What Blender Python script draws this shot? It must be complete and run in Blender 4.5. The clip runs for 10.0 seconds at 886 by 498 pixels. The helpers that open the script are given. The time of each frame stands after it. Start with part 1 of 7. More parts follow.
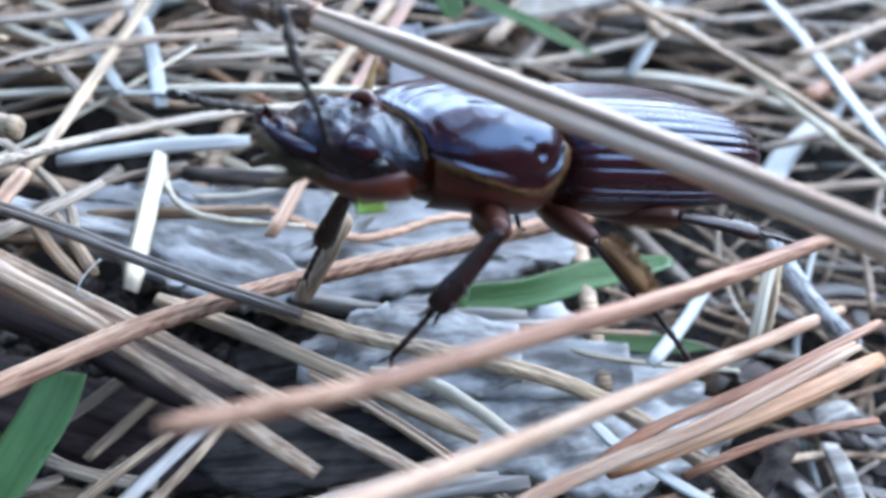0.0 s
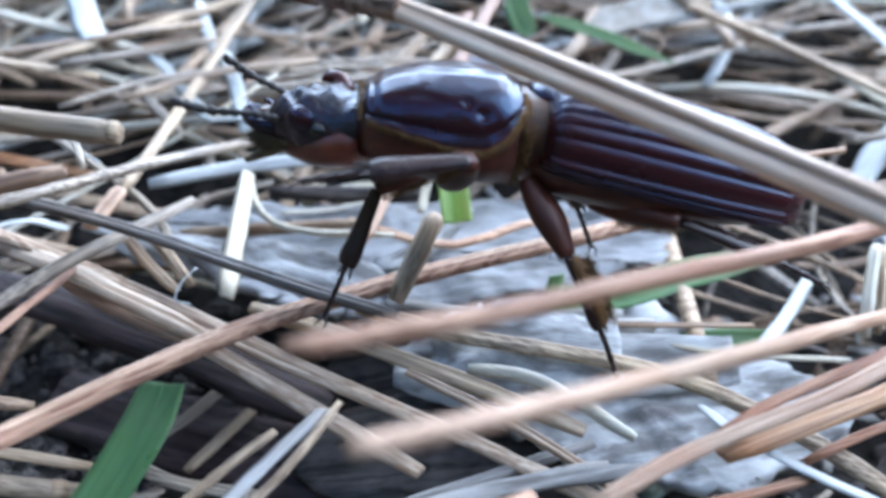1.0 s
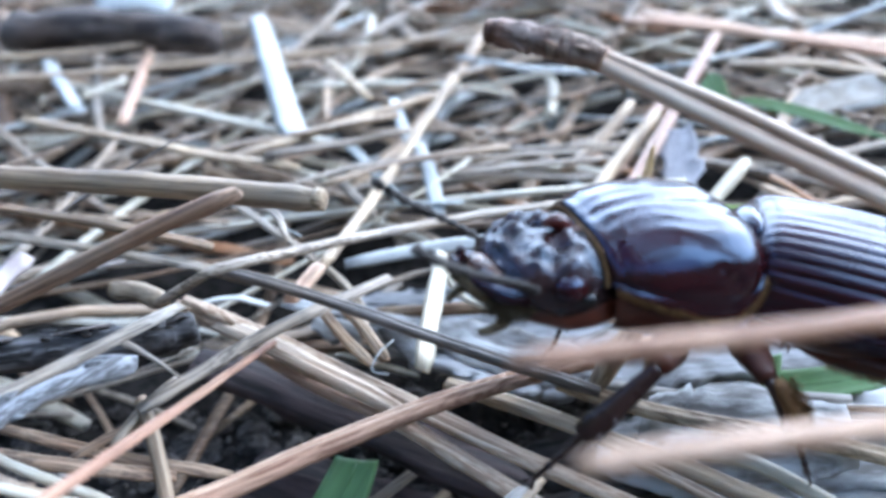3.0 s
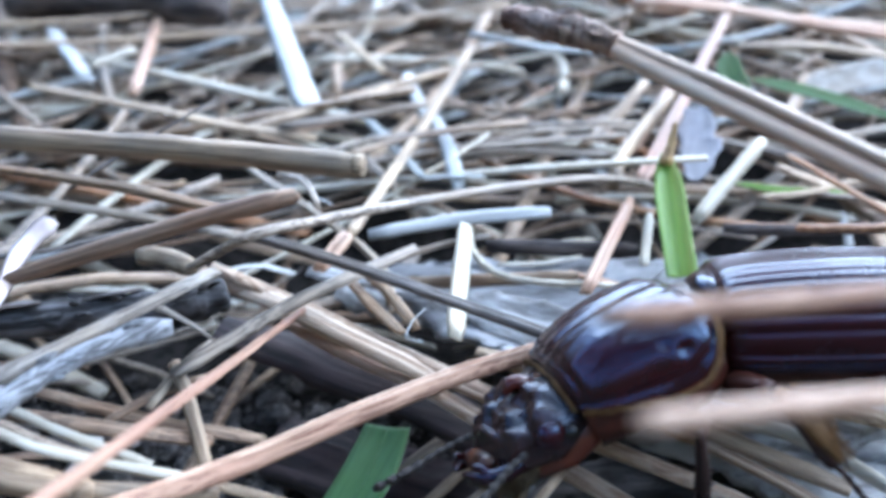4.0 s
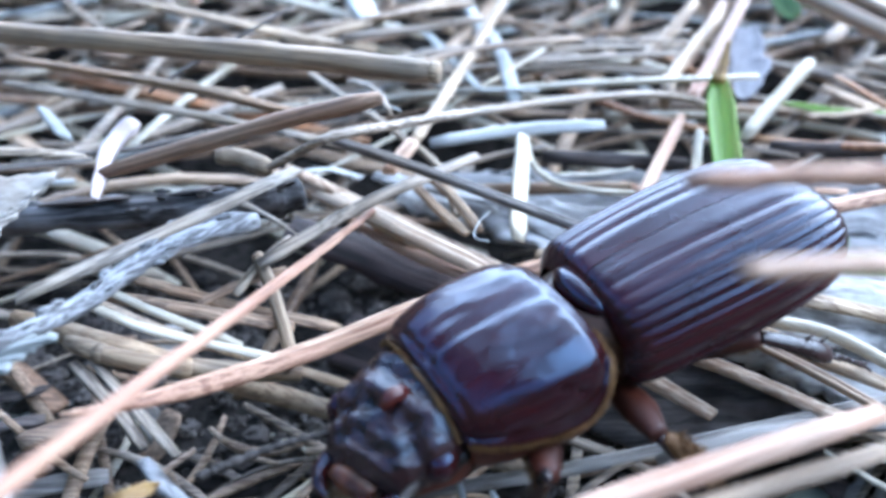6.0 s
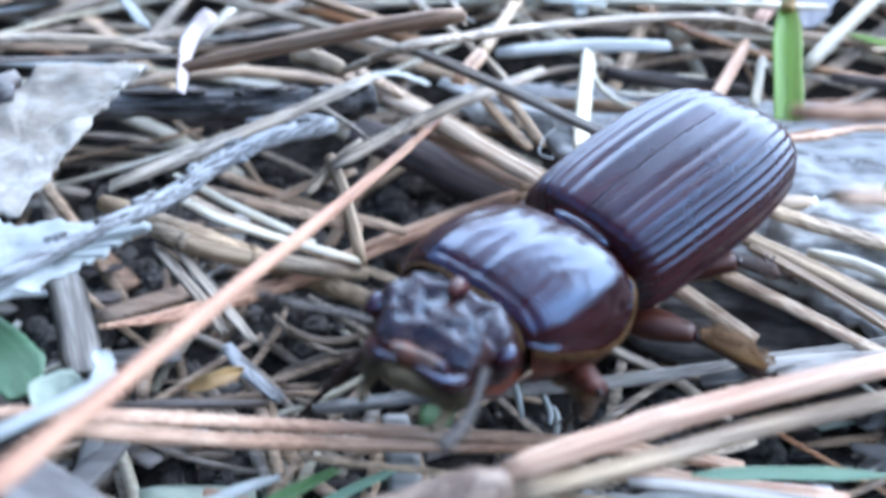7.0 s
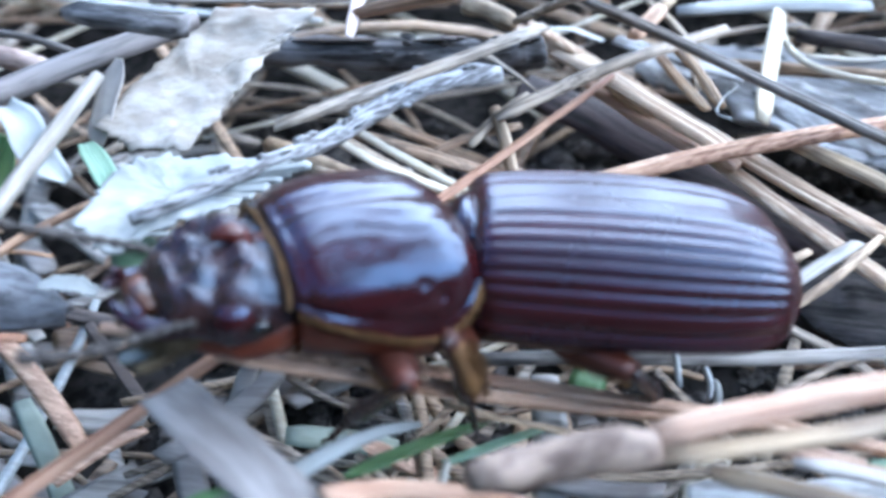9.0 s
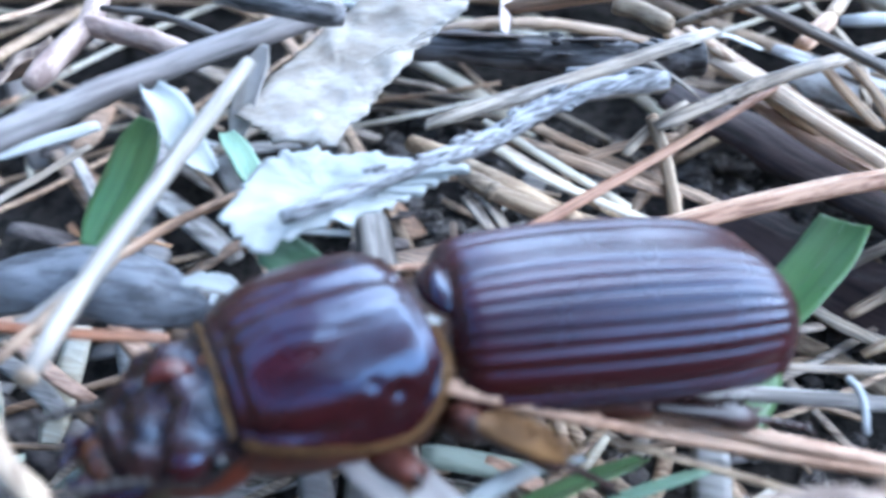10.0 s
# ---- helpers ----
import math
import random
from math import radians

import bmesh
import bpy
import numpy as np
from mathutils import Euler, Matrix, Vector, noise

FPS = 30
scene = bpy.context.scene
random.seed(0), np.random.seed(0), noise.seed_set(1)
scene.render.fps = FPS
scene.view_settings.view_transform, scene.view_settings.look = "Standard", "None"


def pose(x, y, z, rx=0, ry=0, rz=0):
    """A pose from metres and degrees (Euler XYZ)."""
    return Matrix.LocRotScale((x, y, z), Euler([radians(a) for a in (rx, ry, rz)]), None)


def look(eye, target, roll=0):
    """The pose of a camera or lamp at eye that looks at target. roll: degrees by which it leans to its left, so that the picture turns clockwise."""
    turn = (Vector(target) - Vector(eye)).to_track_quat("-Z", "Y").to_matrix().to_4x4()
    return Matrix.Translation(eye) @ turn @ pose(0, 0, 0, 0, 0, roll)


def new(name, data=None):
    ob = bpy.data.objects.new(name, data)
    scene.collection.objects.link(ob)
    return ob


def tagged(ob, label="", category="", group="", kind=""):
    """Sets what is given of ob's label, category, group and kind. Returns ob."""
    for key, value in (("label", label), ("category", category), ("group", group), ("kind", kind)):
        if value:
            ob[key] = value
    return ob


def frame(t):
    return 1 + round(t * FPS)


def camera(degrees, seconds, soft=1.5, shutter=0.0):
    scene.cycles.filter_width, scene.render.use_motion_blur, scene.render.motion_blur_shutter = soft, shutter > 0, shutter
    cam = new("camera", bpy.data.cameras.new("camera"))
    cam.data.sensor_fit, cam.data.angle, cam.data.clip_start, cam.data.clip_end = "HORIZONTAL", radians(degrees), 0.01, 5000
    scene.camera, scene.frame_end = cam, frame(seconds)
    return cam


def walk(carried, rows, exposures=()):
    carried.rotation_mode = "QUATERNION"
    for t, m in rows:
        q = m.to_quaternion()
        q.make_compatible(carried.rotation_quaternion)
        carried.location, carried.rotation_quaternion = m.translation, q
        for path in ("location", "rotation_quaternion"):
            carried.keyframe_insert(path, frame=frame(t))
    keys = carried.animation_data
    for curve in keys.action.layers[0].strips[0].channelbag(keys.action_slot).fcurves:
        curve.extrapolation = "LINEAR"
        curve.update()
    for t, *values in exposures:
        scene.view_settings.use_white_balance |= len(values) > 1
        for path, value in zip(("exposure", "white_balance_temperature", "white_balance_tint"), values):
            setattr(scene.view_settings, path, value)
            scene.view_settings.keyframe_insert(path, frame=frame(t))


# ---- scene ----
cam = camera(49.5, 10.0, soft=3.4, shutter=0.4)
cam.data.dof.use_dof = True
cam.data.dof.focus_distance = 0.057
cam.data.dof.aperture_fstop = 34.0
PATH = [
    (0, (-0.00350, -0.07593, 0.04520), (0.00885, -0.03459, 0.01993), 4.24),
    (0.5, (-0.00413, -0.07703, 0.04334), (0.00666, -0.03492, 0.01864), 2.16),
    (1, (-0.00562, -0.07724, 0.04040), (0.00389, -0.03332, 0.01848), -0.45),
    (1.5, (-0.00313, -0.07734, 0.04039), (0.00206, -0.03175, 0.02052), -3.11),
    (2, (-0.00647, -0.07678, 0.03802), (-0.00203, -0.03013, 0.02059), -3.45),
    (2.5, (-0.00568, -0.07592, 0.03648), (-0.00416, -0.02850, 0.02068), -4.49),
    (2.7, (-0.00606, -0.07635, 0.03654), (-0.00520, -0.02884, 0.02099), -4.72),
    (3.8, (-0.01107, -0.07581, 0.03525), (-0.00769, -0.02830, 0.02002), -3.03),
    (4, (-0.01133, -0.07656, 0.03559), (-0.00858, -0.02931, 0.01947), -2.98),
    (4.5, (-0.01284, -0.07744, 0.03527), (-0.01045, -0.03075, 0.01754), -2.18),
    (5, (-0.01248, -0.07824, 0.03531), (-0.01034, -0.03196, 0.01651), -1.91),
    (5.5, (-0.01391, -0.07814, 0.03578), (-0.01159, -0.03225, 0.01606), -1.30),
    (5.7, (-0.01426, -0.07905, 0.03558), (-0.01232, -0.03312, 0.01593), -1.85),
    (6.8, (-0.01726, -0.08134, 0.03757), (-0.01693, -0.03684, 0.01477), -0.43),
    (7, (-0.01772, -0.08195, 0.03822), (-0.01709, -0.03862, 0.01328), 1.42),
    (7.5, (-0.01735, -0.08252, 0.03843), (-0.01649, -0.04035, 0.01158), 2.54),
    (8, (-0.01797, -0.08222, 0.03889), (-0.01722, -0.04091, 0.01073), 3.26),
    (8.5, (-0.01763, -0.08158, 0.03698), (-0.02010, -0.03926, 0.01048), 1.53),
    (9, (-0.01715, -0.08115, 0.03563), (-0.02518, -0.03896, 0.01003), -1.08),
    (9.5, (-0.02081, -0.07933, 0.03476), (-0.02939, -0.03701, 0.00956), 0.02),
    (10, (-0.02337, -0.07888, 0.03444), (-0.03394, -0.03731, 0.00875), 0.41),
]
walk(cam, [(t, look(eye, target, roll)) for t, eye, target, roll in PATH], [(0.0, 3.24, 5850, 8), (2.5, 3.36, 5820, 8), (4.3, 3.28, 5650, 8), (5.3, 3.5, 5520, 8), (7.5, 3.42, 5740, 8), (8.5, 3.52, 5760, 8), (10.0, 3.6, 5540, 8)])

# ---- sky and sun: open shade, soft light from a pale sky
SUN_UP, SUN_ROUND = radians(43), radians(55)
world = bpy.data.worlds.new("shade_sky")
scene.world = world
world.use_nodes = True
wn = world.node_tree.nodes
wl = world.node_tree.links
wn.clear()
sky = wn.new("ShaderNodeTexSky")
sky.sky_type = "NISHITA"
sky.sun_disc = False
sky.sun_elevation = SUN_UP
sky.sun_rotation = SUN_ROUND
sky.air_density, sky.dust_density, sky.ozone_density = 1.0, 0.4, 1.0
bg = wn.new("ShaderNodeBackground")
bg.inputs["Strength"].default_value = 0.102
wo = wn.new("ShaderNodeOutputWorld")
wl.new(sky.outputs["Color"], bg.inputs["Color"])
wl.new(bg.outputs["Background"], wo.inputs["Surface"])
sun = new("sun", bpy.data.lights.new("sun", "SUN"))
sun.data.energy = 1.8
sun.data.angle = radians(120)
sun.data.color = (0.91, 0.96, 1.0)
sun.matrix_world = look((0.60, 0.42, 0.68), (0, 0, 0))

MM = 0.001


def mat(name, base, dark=None, rough=0.6, grain=(30, 900, 900), amount=0.5, spot=0.0, bump=0.45, vary=0.25,
        metallic=0.0, coat=0.0, sheen=0.0, blotch=160.0, translucent=0.0, second=None, ior=1.36, tint=0.0, gloss=None, wave=0.0):
    """A procedural surface: grain stretched along the thing's own x, blotches, and a tone of its own for each thing and strand."""
    m = bpy.data.materials.new(name)
    m.use_nodes = True
    n, l = m.node_tree.nodes, m.node_tree.links
    b = n["Principled BSDF"]
    dark = dark or tuple(c * 0.35 for c in base)
    second = second or base
    co = n.new("ShaderNodeTexCoord")
    mp = n.new("ShaderNodeMapping")
    mp.inputs["Scale"].default_value = grain
    l.new(co.outputs["Object"], mp.inputs["Vector"])
    oi = n.new("ShaderNodeObjectInfo")
    geo = n.new("ShaderNodeNewGeometry")
    add = n.new("ShaderNodeMath")
    add.operation = "ADD"
    l.new(oi.outputs["Random"], add.inputs[0])
    l.new(geo.outputs["Random Per Island"], add.inputs[1])
    fr = n.new("ShaderNodeMath")
    fr.operation = "FRACT"
    l.new(add.outputs[0], fr.inputs[0])
    g = n.new("ShaderNodeTexNoise")
    g.noise_dimensions = "4D"
    g.inputs["Scale"].default_value = 1.0
    g.inputs["Detail"].default_value = 5.0
    g.inputs["Roughness"].default_value = 0.6
    w = n.new("ShaderNodeMath")
    w.operation = "MULTIPLY"
    w.inputs[1].default_value = 37.0
    l.new(add.outputs[0], w.inputs[0])
    l.new(w.outputs[0], g.inputs["W"])
    l.new(mp.outputs["Vector"], g.inputs["Vector"])
    bl = n.new("ShaderNodeTexNoise")
    bl.noise_dimensions = "4D"
    bl.inputs["Scale"].default_value = blotch
    bl.inputs["Detail"].default_value = 4.0
    l.new(w.outputs[0], bl.inputs["W"])
    l.new(co.outputs["Object"], bl.inputs["Vector"])
    r1 = n.new("ShaderNodeValToRGB")
    r1.color_ramp.elements[0].position, r1.color_ramp.elements[1].position = 0.5 - 0.10 * amount, 0.5 + 0.06
    r1.color_ramp.elements[0].color = (*[d * amount + c * (1 - amount) for d, c in zip(dark, base)], 1)
    r1.color_ramp.elements[1].color = (*base, 1)
    l.new(g.outputs["Fac"], r1.inputs["Fac"])
    r2 = n.new("ShaderNodeValToRGB")
    r2.color_ramp.elements[0].position, r2.color_ramp.elements[1].position = 0.38, 0.66
    r2.color_ramp.elements[0].color = (1, 1, 1, 1)
    r2.color_ramp.elements[1].color = (*[s / max(c, 0.002) for s, c in zip(second, base)], 1)
    l.new(bl.outputs["Fac"], r2.inputs["Fac"])
    mx = n.new("ShaderNodeMix")
    mx.data_type, mx.blend_type = "RGBA", "MULTIPLY"
    mx.inputs["Factor"].default_value = 1.0
    l.new(r1.outputs["Color"], mx.inputs["A"])
    l.new(r2.outputs["Color"], mx.inputs["B"])
    hs = n.new("ShaderNodeHueSaturation")
    v = n.new("ShaderNodeMapRange")
    v.inputs["To Min"].default_value, v.inputs["To Max"].default_value = 1 - vary, 1 + vary
    l.new(fr.outputs[0], v.inputs["Value"])
    l.new(v.outputs["Result"], hs.inputs["Value"])
    if tint:
        h2 = n.new("ShaderNodeMapRange")
        h2.inputs["To Min"].default_value, h2.inputs["To Max"].default_value = 0.5 - tint, 0.5 + tint
        l.new(oi.outputs["Random"], h2.inputs["Value"])
        l.new(h2.outputs["Result"], hs.inputs["Hue"])
    l.new(mx.outputs["Result"], hs.inputs["Color"])
    out = hs.outputs["Color"]
    if spot:
        vo = n.new("ShaderNodeTexVoronoi")
        vo.inputs["Scale"].default_value = 420.0
        l.new(co.outputs["Object"], vo.inputs["Vector"])
        r3 = n.new("ShaderNodeValToRGB")
        r3.color_ramp.elements[0].position, r3.color_ramp.elements[1].position = 0.05 * spot, 0.11 * spot
        r3.color_ramp.elements[0].color, r3.color_ramp.elements[1].color = (0.12, 0.11, 0.1, 1), (1, 1, 1, 1)
        l.new(vo.outputs["Distance"], r3.inputs["Fac"])
        m2 = n.new("ShaderNodeMix")
        m2.data_type, m2.blend_type = "RGBA", "MULTIPLY"
        m2.inputs["Factor"].default_value = 1.0
        l.new(out, m2.inputs["A"])
        l.new(r3.outputs["Color"], m2.inputs["B"])
        out = m2.outputs["Result"]
    l.new(out, b.inputs["Base Color"])
    rr = n.new("ShaderNodeMapRange")
    rr.inputs["To Min"].default_value, rr.inputs["To Max"].default_value = rough - 0.1, min(1.0, rough + 0.12)
    l.new(bl.outputs["Fac"], rr.inputs["Value"])
    l.new(rr.outputs["Result"], b.inputs["Roughness"])
    b.inputs["Metallic"].default_value = metallic
    if gloss:
        b.inputs["Specular Tint"].default_value = (*gloss, 1)
    b.inputs["IOR"].default_value = ior
    b.inputs["Coat Weight"].default_value = coat
    b.inputs["Coat Roughness"].default_value = 0.12
    b.inputs["Sheen Weight"].default_value = sheen
    if translucent:
        b.inputs["Subsurface Weight"].default_value = translucent
        b.inputs["Subsurface Scale"].default_value = 0.0015
        b.inputs["Subsurface Radius"].default_value = (1.0, 0.8, 0.5)
    bp = n.new("ShaderNodeBump")
    bp.inputs["Strength"].default_value = bump
    bp.inputs["Distance"].default_value = 0.0002
    l.new(g.outputs["Fac"], bp.inputs["Height"])
    if wave:
        swell = n.new("ShaderNodeBump")
        swell.inputs["Strength"].default_value = 1.0
        swell.inputs["Distance"].default_value = wave
        l.new(bl.outputs["Fac"], swell.inputs["Height"])
        l.new(swell.outputs["Normal"], bp.inputs["Normal"])
    l.new(bp.outputs["Normal"], b.inputs["Normal"])
    return m


# dead needles
RUSSET = mat("needle_russet", (0.36, 0.195, 0.125), (0.13, 0.052, 0.028), 0.55, (60, 4200, 4200), 0.85, second=(0.37, 0.225, 0.145), vary=0.05)
ORANGE = mat("needle_orange", (0.4, 0.175, 0.085), (0.13, 0.05, 0.025), 0.42, (70, 4200, 4200), 0.7, second=(0.43, 0.25, 0.145), vary=0.2, tint=0.008)
PINK = mat("needle_pinkish", (0.49, 0.285, 0.195), (0.2, 0.09, 0.055), 0.42, (70, 4200, 4200), 0.6, second=(0.5, 0.35, 0.255), vary=0.15, tint=0.008)
CREAM = mat("needle_cream", (0.55, 0.4, 0.28), (0.24, 0.13, 0.075), 0.45, (60, 3600, 3600), 0.75, second=(0.62, 0.5, 0.38), vary=0.08)
TAN = mat("needle_tan", (0.47, 0.34, 0.22), (0.12, 0.07, 0.042), 0.5, (70, 4200, 4200), 0.7, second=(0.33, 0.25, 0.185), vary=0.2, tint=0.006)
BROWN = mat("needle_brown", (0.3, 0.185, 0.115), (0.07, 0.04, 0.025), 0.5, (70, 4200, 4200), 0.7, second=(0.33, 0.24, 0.165), vary=0.2, tint=0.006)
GREY = mat("needle_grey", (0.36, 0.28, 0.205), (0.085, 0.06, 0.042), 0.55, (60, 4200, 4200), 0.8, second=(0.35, 0.305, 0.26), vary=0.22, tint=0.004)
DARK = mat("needle_dark", (0.15, 0.12, 0.10), (0.03, 0.024, 0.02), 0.5, (60, 4200, 4200), 0.8, second=(0.2, 0.18, 0.17), vary=0.2)
PALE = mat("straw_pale", (0.5, 0.44, 0.33), (0.3, 0.23, 0.15), 0.5, (70, 3600, 3600), 0.5, second=(0.5, 0.48, 0.42), vary=0.1)
WHITE = mat("straw_bleached", (0.46, 0.47, 0.45), (0.27, 0.26, 0.235), 0.5, (80, 2000, 2000), 0.4, second=(0.35, 0.365, 0.37), vary=0.05)
STICK = mat("stick_tan", (0.66, 0.49, 0.37), (0.4, 0.24, 0.155), 0.6, (60, 3800, 3800), 0.6, spot=0.9, second=(0.7, 0.58, 0.47), vary=0.05)
SHEATH = mat("sheath_brown", (0.22, 0.145, 0.1), (0.06, 0.034, 0.024), 0.65, (500, 900, 900), 0.9, bump=0.7, second=(0.3, 0.235, 0.19), vary=0.1)
SHEATHRED = mat("sheath_red_brown", (0.30, 0.165, 0.105), (0.07, 0.035, 0.022), 0.65, (600, 1400, 1400), 0.95, bump=0.9, second=(0.42, 0.33, 0.27), vary=0.05, blotch=350.0)
SHEATHGREY = mat("sheath_grey_brown", (0.36, 0.28, 0.245), (0.10, 0.06, 0.045), 0.65, (500, 1400, 1400), 0.9, bump=0.9, second=(0.26, 0.15, 0.11), vary=0.05, blotch=420.0)
SILVER = mat("twig_silver", (0.25, 0.25, 0.255), (0.06, 0.056, 0.055), 0.45, (700, 3000, 3000), 0.9, bump=1.0, second=(0.34, 0.345, 0.36), vary=0.08, blotch=300.0)
SLATE = mat("bark_slate", (0.12, 0.125, 0.138), (0.04, 0.04, 0.044), 0.6, (250, 1500, 1500), 0.8, bump=0.9, second=(0.17, 0.178, 0.195), vary=0.08, blotch=300.0)
BARK = mat("bark_dark", (0.085, 0.062, 0.052), (0.015, 0.011, 0.01), 0.75, (150, 900, 900), 0.9, bump=0.9, second=(0.14, 0.12, 0.115), vary=0.15)
TWIGGREY = mat("twig_blue_grey", (0.25, 0.245, 0.255), (0.02, 0.018, 0.018), 0.5, (90, 1500, 1500), 0.95, bump=1.0, second=(0.07, 0.06, 0.058), vary=0.1, blotch=260.0)
CRUMB = mat("soil_crumb", (0.12, 0.104, 0.094), (0.025, 0.021, 0.019), 0.85, (1500, 1500, 1500), 0.9, bump=1.0, second=(0.17, 0.15, 0.14), vary=0.4, blotch=500.0)
ROTTEN = mat("wood_rotten", (0.06, 0.048, 0.044), (0.008, 0.007, 0.006), 0.6, (120, 1400, 1400), 0.95, bump=1.0, second=(0.13, 0.115, 0.11), vary=0.1, blotch=400.0)
BARKGREY = mat("wood_grey", (0.29, 0.262, 0.235), (0.075, 0.063, 0.055), 0.6, (80, 1200, 1200), 0.8, bump=0.5, second=(0.37, 0.35, 0.33), vary=0.15)
LEAF = mat("leaf_green", (0.07, 0.16, 0.052), (0.04, 0.095, 0.03), 0.3, (20, 1500, 1500), 0.5, second=(0.115, 0.215, 0.09), vary=0.12, translucent=0.1, ior=1.45)
SHOOT = mat("shoot_green", (0.13, 0.25, 0.04), (0.07, 0.15, 0.02), 0.4, (20, 1500, 1500), 0.5, second=(0.18, 0.31, 0.06), vary=0.1, translucent=0.2)
LEAFBROWN = mat("leaf_brown", (0.3, 0.265, 0.225), (0.17, 0.135, 0.105), 0.6, (500, 900, 900), 0.6, bump=0.8, second=(0.36, 0.335, 0.305), vary=0.1)
FLAKE = mat("flake_white", (0.34, 0.355, 0.345), (0.2, 0.2, 0.19), 0.55, (120, 400, 400), 0.4, bump=0.4, second=(0.25, 0.265, 0.26), vary=0.06)
STALK = mat("stalk_tan", (0.42, 0.295, 0.185), (0.16, 0.1, 0.06), 0.5, (70, 3200, 3200), 0.7, second=(0.3, 0.235, 0.17), vary=0.15)
STALKPALE = mat("stalk_pale", (0.29, 0.26, 0.22), (0.14, 0.115, 0.095), 0.5, (70, 3200, 3200), 0.6, second=(0.23, 0.215, 0.2), vary=0.1)
STICKDARK = mat("stick_dark", (0.15, 0.13, 0.125), (0.045, 0.04, 0.038), 0.6, (90, 1500, 1500), 0.7, bump=0.5, second=(0.2, 0.185, 0.18), vary=0.1)
SHEATHPINK = mat("root_pinkish", (0.36, 0.25, 0.21), (0.13, 0.08, 0.065), 0.65, (300, 900, 900), 0.8, bump=0.6, second=(0.42, 0.33, 0.29), vary=0.1)
BARKRED = mat("bark_purple_brown", (0.055, 0.034, 0.034), (0.01, 0.007, 0.006), 0.6, (90, 1500, 1500), 0.95, bump=1.0, second=(0.085, 0.058, 0.056), vary=0.1)
LEAFDULL = mat("leaf_dull_green", (0.045, 0.095, 0.05), (0.025, 0.055, 0.028), 0.4, (20, 1500, 1500), 0.5, second=(0.07, 0.13, 0.075), vary=0.08)
LEAFMINT = mat("leaf_mint", (0.16, 0.27, 0.185), (0.1, 0.185, 0.115), 0.4, (20, 1500, 1500), 0.5, second=(0.23, 0.34, 0.26), vary=0.1, translucent=0.15)
LEAFPALE = mat("leaf_pale", (0.4, 0.36, 0.32), (0.24, 0.2, 0.165), 0.55, (120, 500, 500), 0.6, bump=0.5, second=(0.45, 0.42, 0.4), vary=0.05)
LEAFGREY = mat("leaf_greyish", (0.19, 0.17, 0.158), (0.1, 0.083, 0.075), 0.5, (60, 900, 900), 0.6, bump=0.4, second=(0.24, 0.222, 0.212), vary=0.05)
LEAFOCHRE = mat("leaf_ochre", (0.42, 0.28, 0.10), (0.18, 0.1, 0.035), 0.5, (120, 700, 700), 0.7, bump=0.5, second=(0.3, 0.19, 0.08), vary=0.1)
FLAKEPINK = mat("flake_pinkish", (0.52, 0.43, 0.40), (0.32, 0.22, 0.19), 0.5, (120, 900, 900), 0.5, bump=0.4, second=(0.6, 0.54, 0.53), vary=0.06)
FLAKELILAC = mat("flake_lilac", (0.27, 0.26, 0.275), (0.15, 0.14, 0.15), 0.5, (120, 500, 500), 0.4, second=(0.33, 0.315, 0.335), vary=0.05)
FLAKEGREEN = mat("flake_greenish", (0.3, 0.34, 0.275), (0.17, 0.195, 0.15), 0.5, (120, 500, 500), 0.5, second=(0.24, 0.27, 0.225), vary=0.05)
SLABGREY = mat("bark_blue_grey", (0.33, 0.335, 0.345), (0.15, 0.145, 0.145), 0.65, (250, 900, 900), 0.8, bump=0.9, spot=0.5, second=(0.24, 0.24, 0.25), vary=0.05, blotch=350.0)
SLAB = mat("bark_grey", (0.46, 0.465, 0.465), (0.17, 0.16, 0.155), 0.75, (250, 900, 900), 0.9, bump=1.0, spot=0.6, second=(0.3, 0.295, 0.29), vary=0.08, blotch=350.0)
# for the unseen trees that are added to block sky light
WOODS = mat("unseen_trees", (0.035, 0.05, 0.022), (0.01, 0.014, 0.008), 0.9, (2, 2, 1), 0.9, second=(0.06, 0.07, 0.03), blotch=1.2, vary=0.02, bump=0.0)
SOIL = mat("soil", (0.026, 0.022, 0.02), (0.005, 0.0045, 0.004), 0.85, (900, 900, 900), 0.95, bump=1.0, second=(0.05, 0.045, 0.042), blotch=120.0, vary=0.02, ior=1.2)


def link(name, mesh, material, parent=None, label="", smooth=True):
    if material and not mesh.materials:
        mesh.materials.append(material)
    if smooth:
        mesh.polygons.foreach_set("use_smooth", [True] * len(mesh.polygons))
    ob = new(name, mesh)
    if parent:
        ob.parent = parent
    if label:
        ob["label"] = label
    return ob


def from_bm(name, bm):
    me = bpy.data.meshes.new(name)
    bmesh.ops.recalc_face_normals(bm, faces=bm.faces)
    bm.to_mesh(me)
    bm.free()
    return me


def part(name, bm, material, parent, label=""):
    return link(name, from_bm(name, bm), material, parent, label)


def spline(points, n):
    """Catmull-Rom through the points, n + 1 places."""
    p = [Vector(q) for q in points]
    p = [2 * p[0] - p[1]] + p + [2 * p[-1] - p[-2]]
    out = []
    spans = len(p) - 3
    for i in range(n + 1):
        u = min(i / n * spans, spans - 1e-6)
        k = int(u)
        u -= k
        a, b, c, d = p[k:k + 4]
        out.append(0.5 * ((2 * b) + (c - a) * u + (2 * a - 5 * b + 4 * c - d) * u * u + (3 * b - a - 3 * c + d) * u ** 3))
    return out


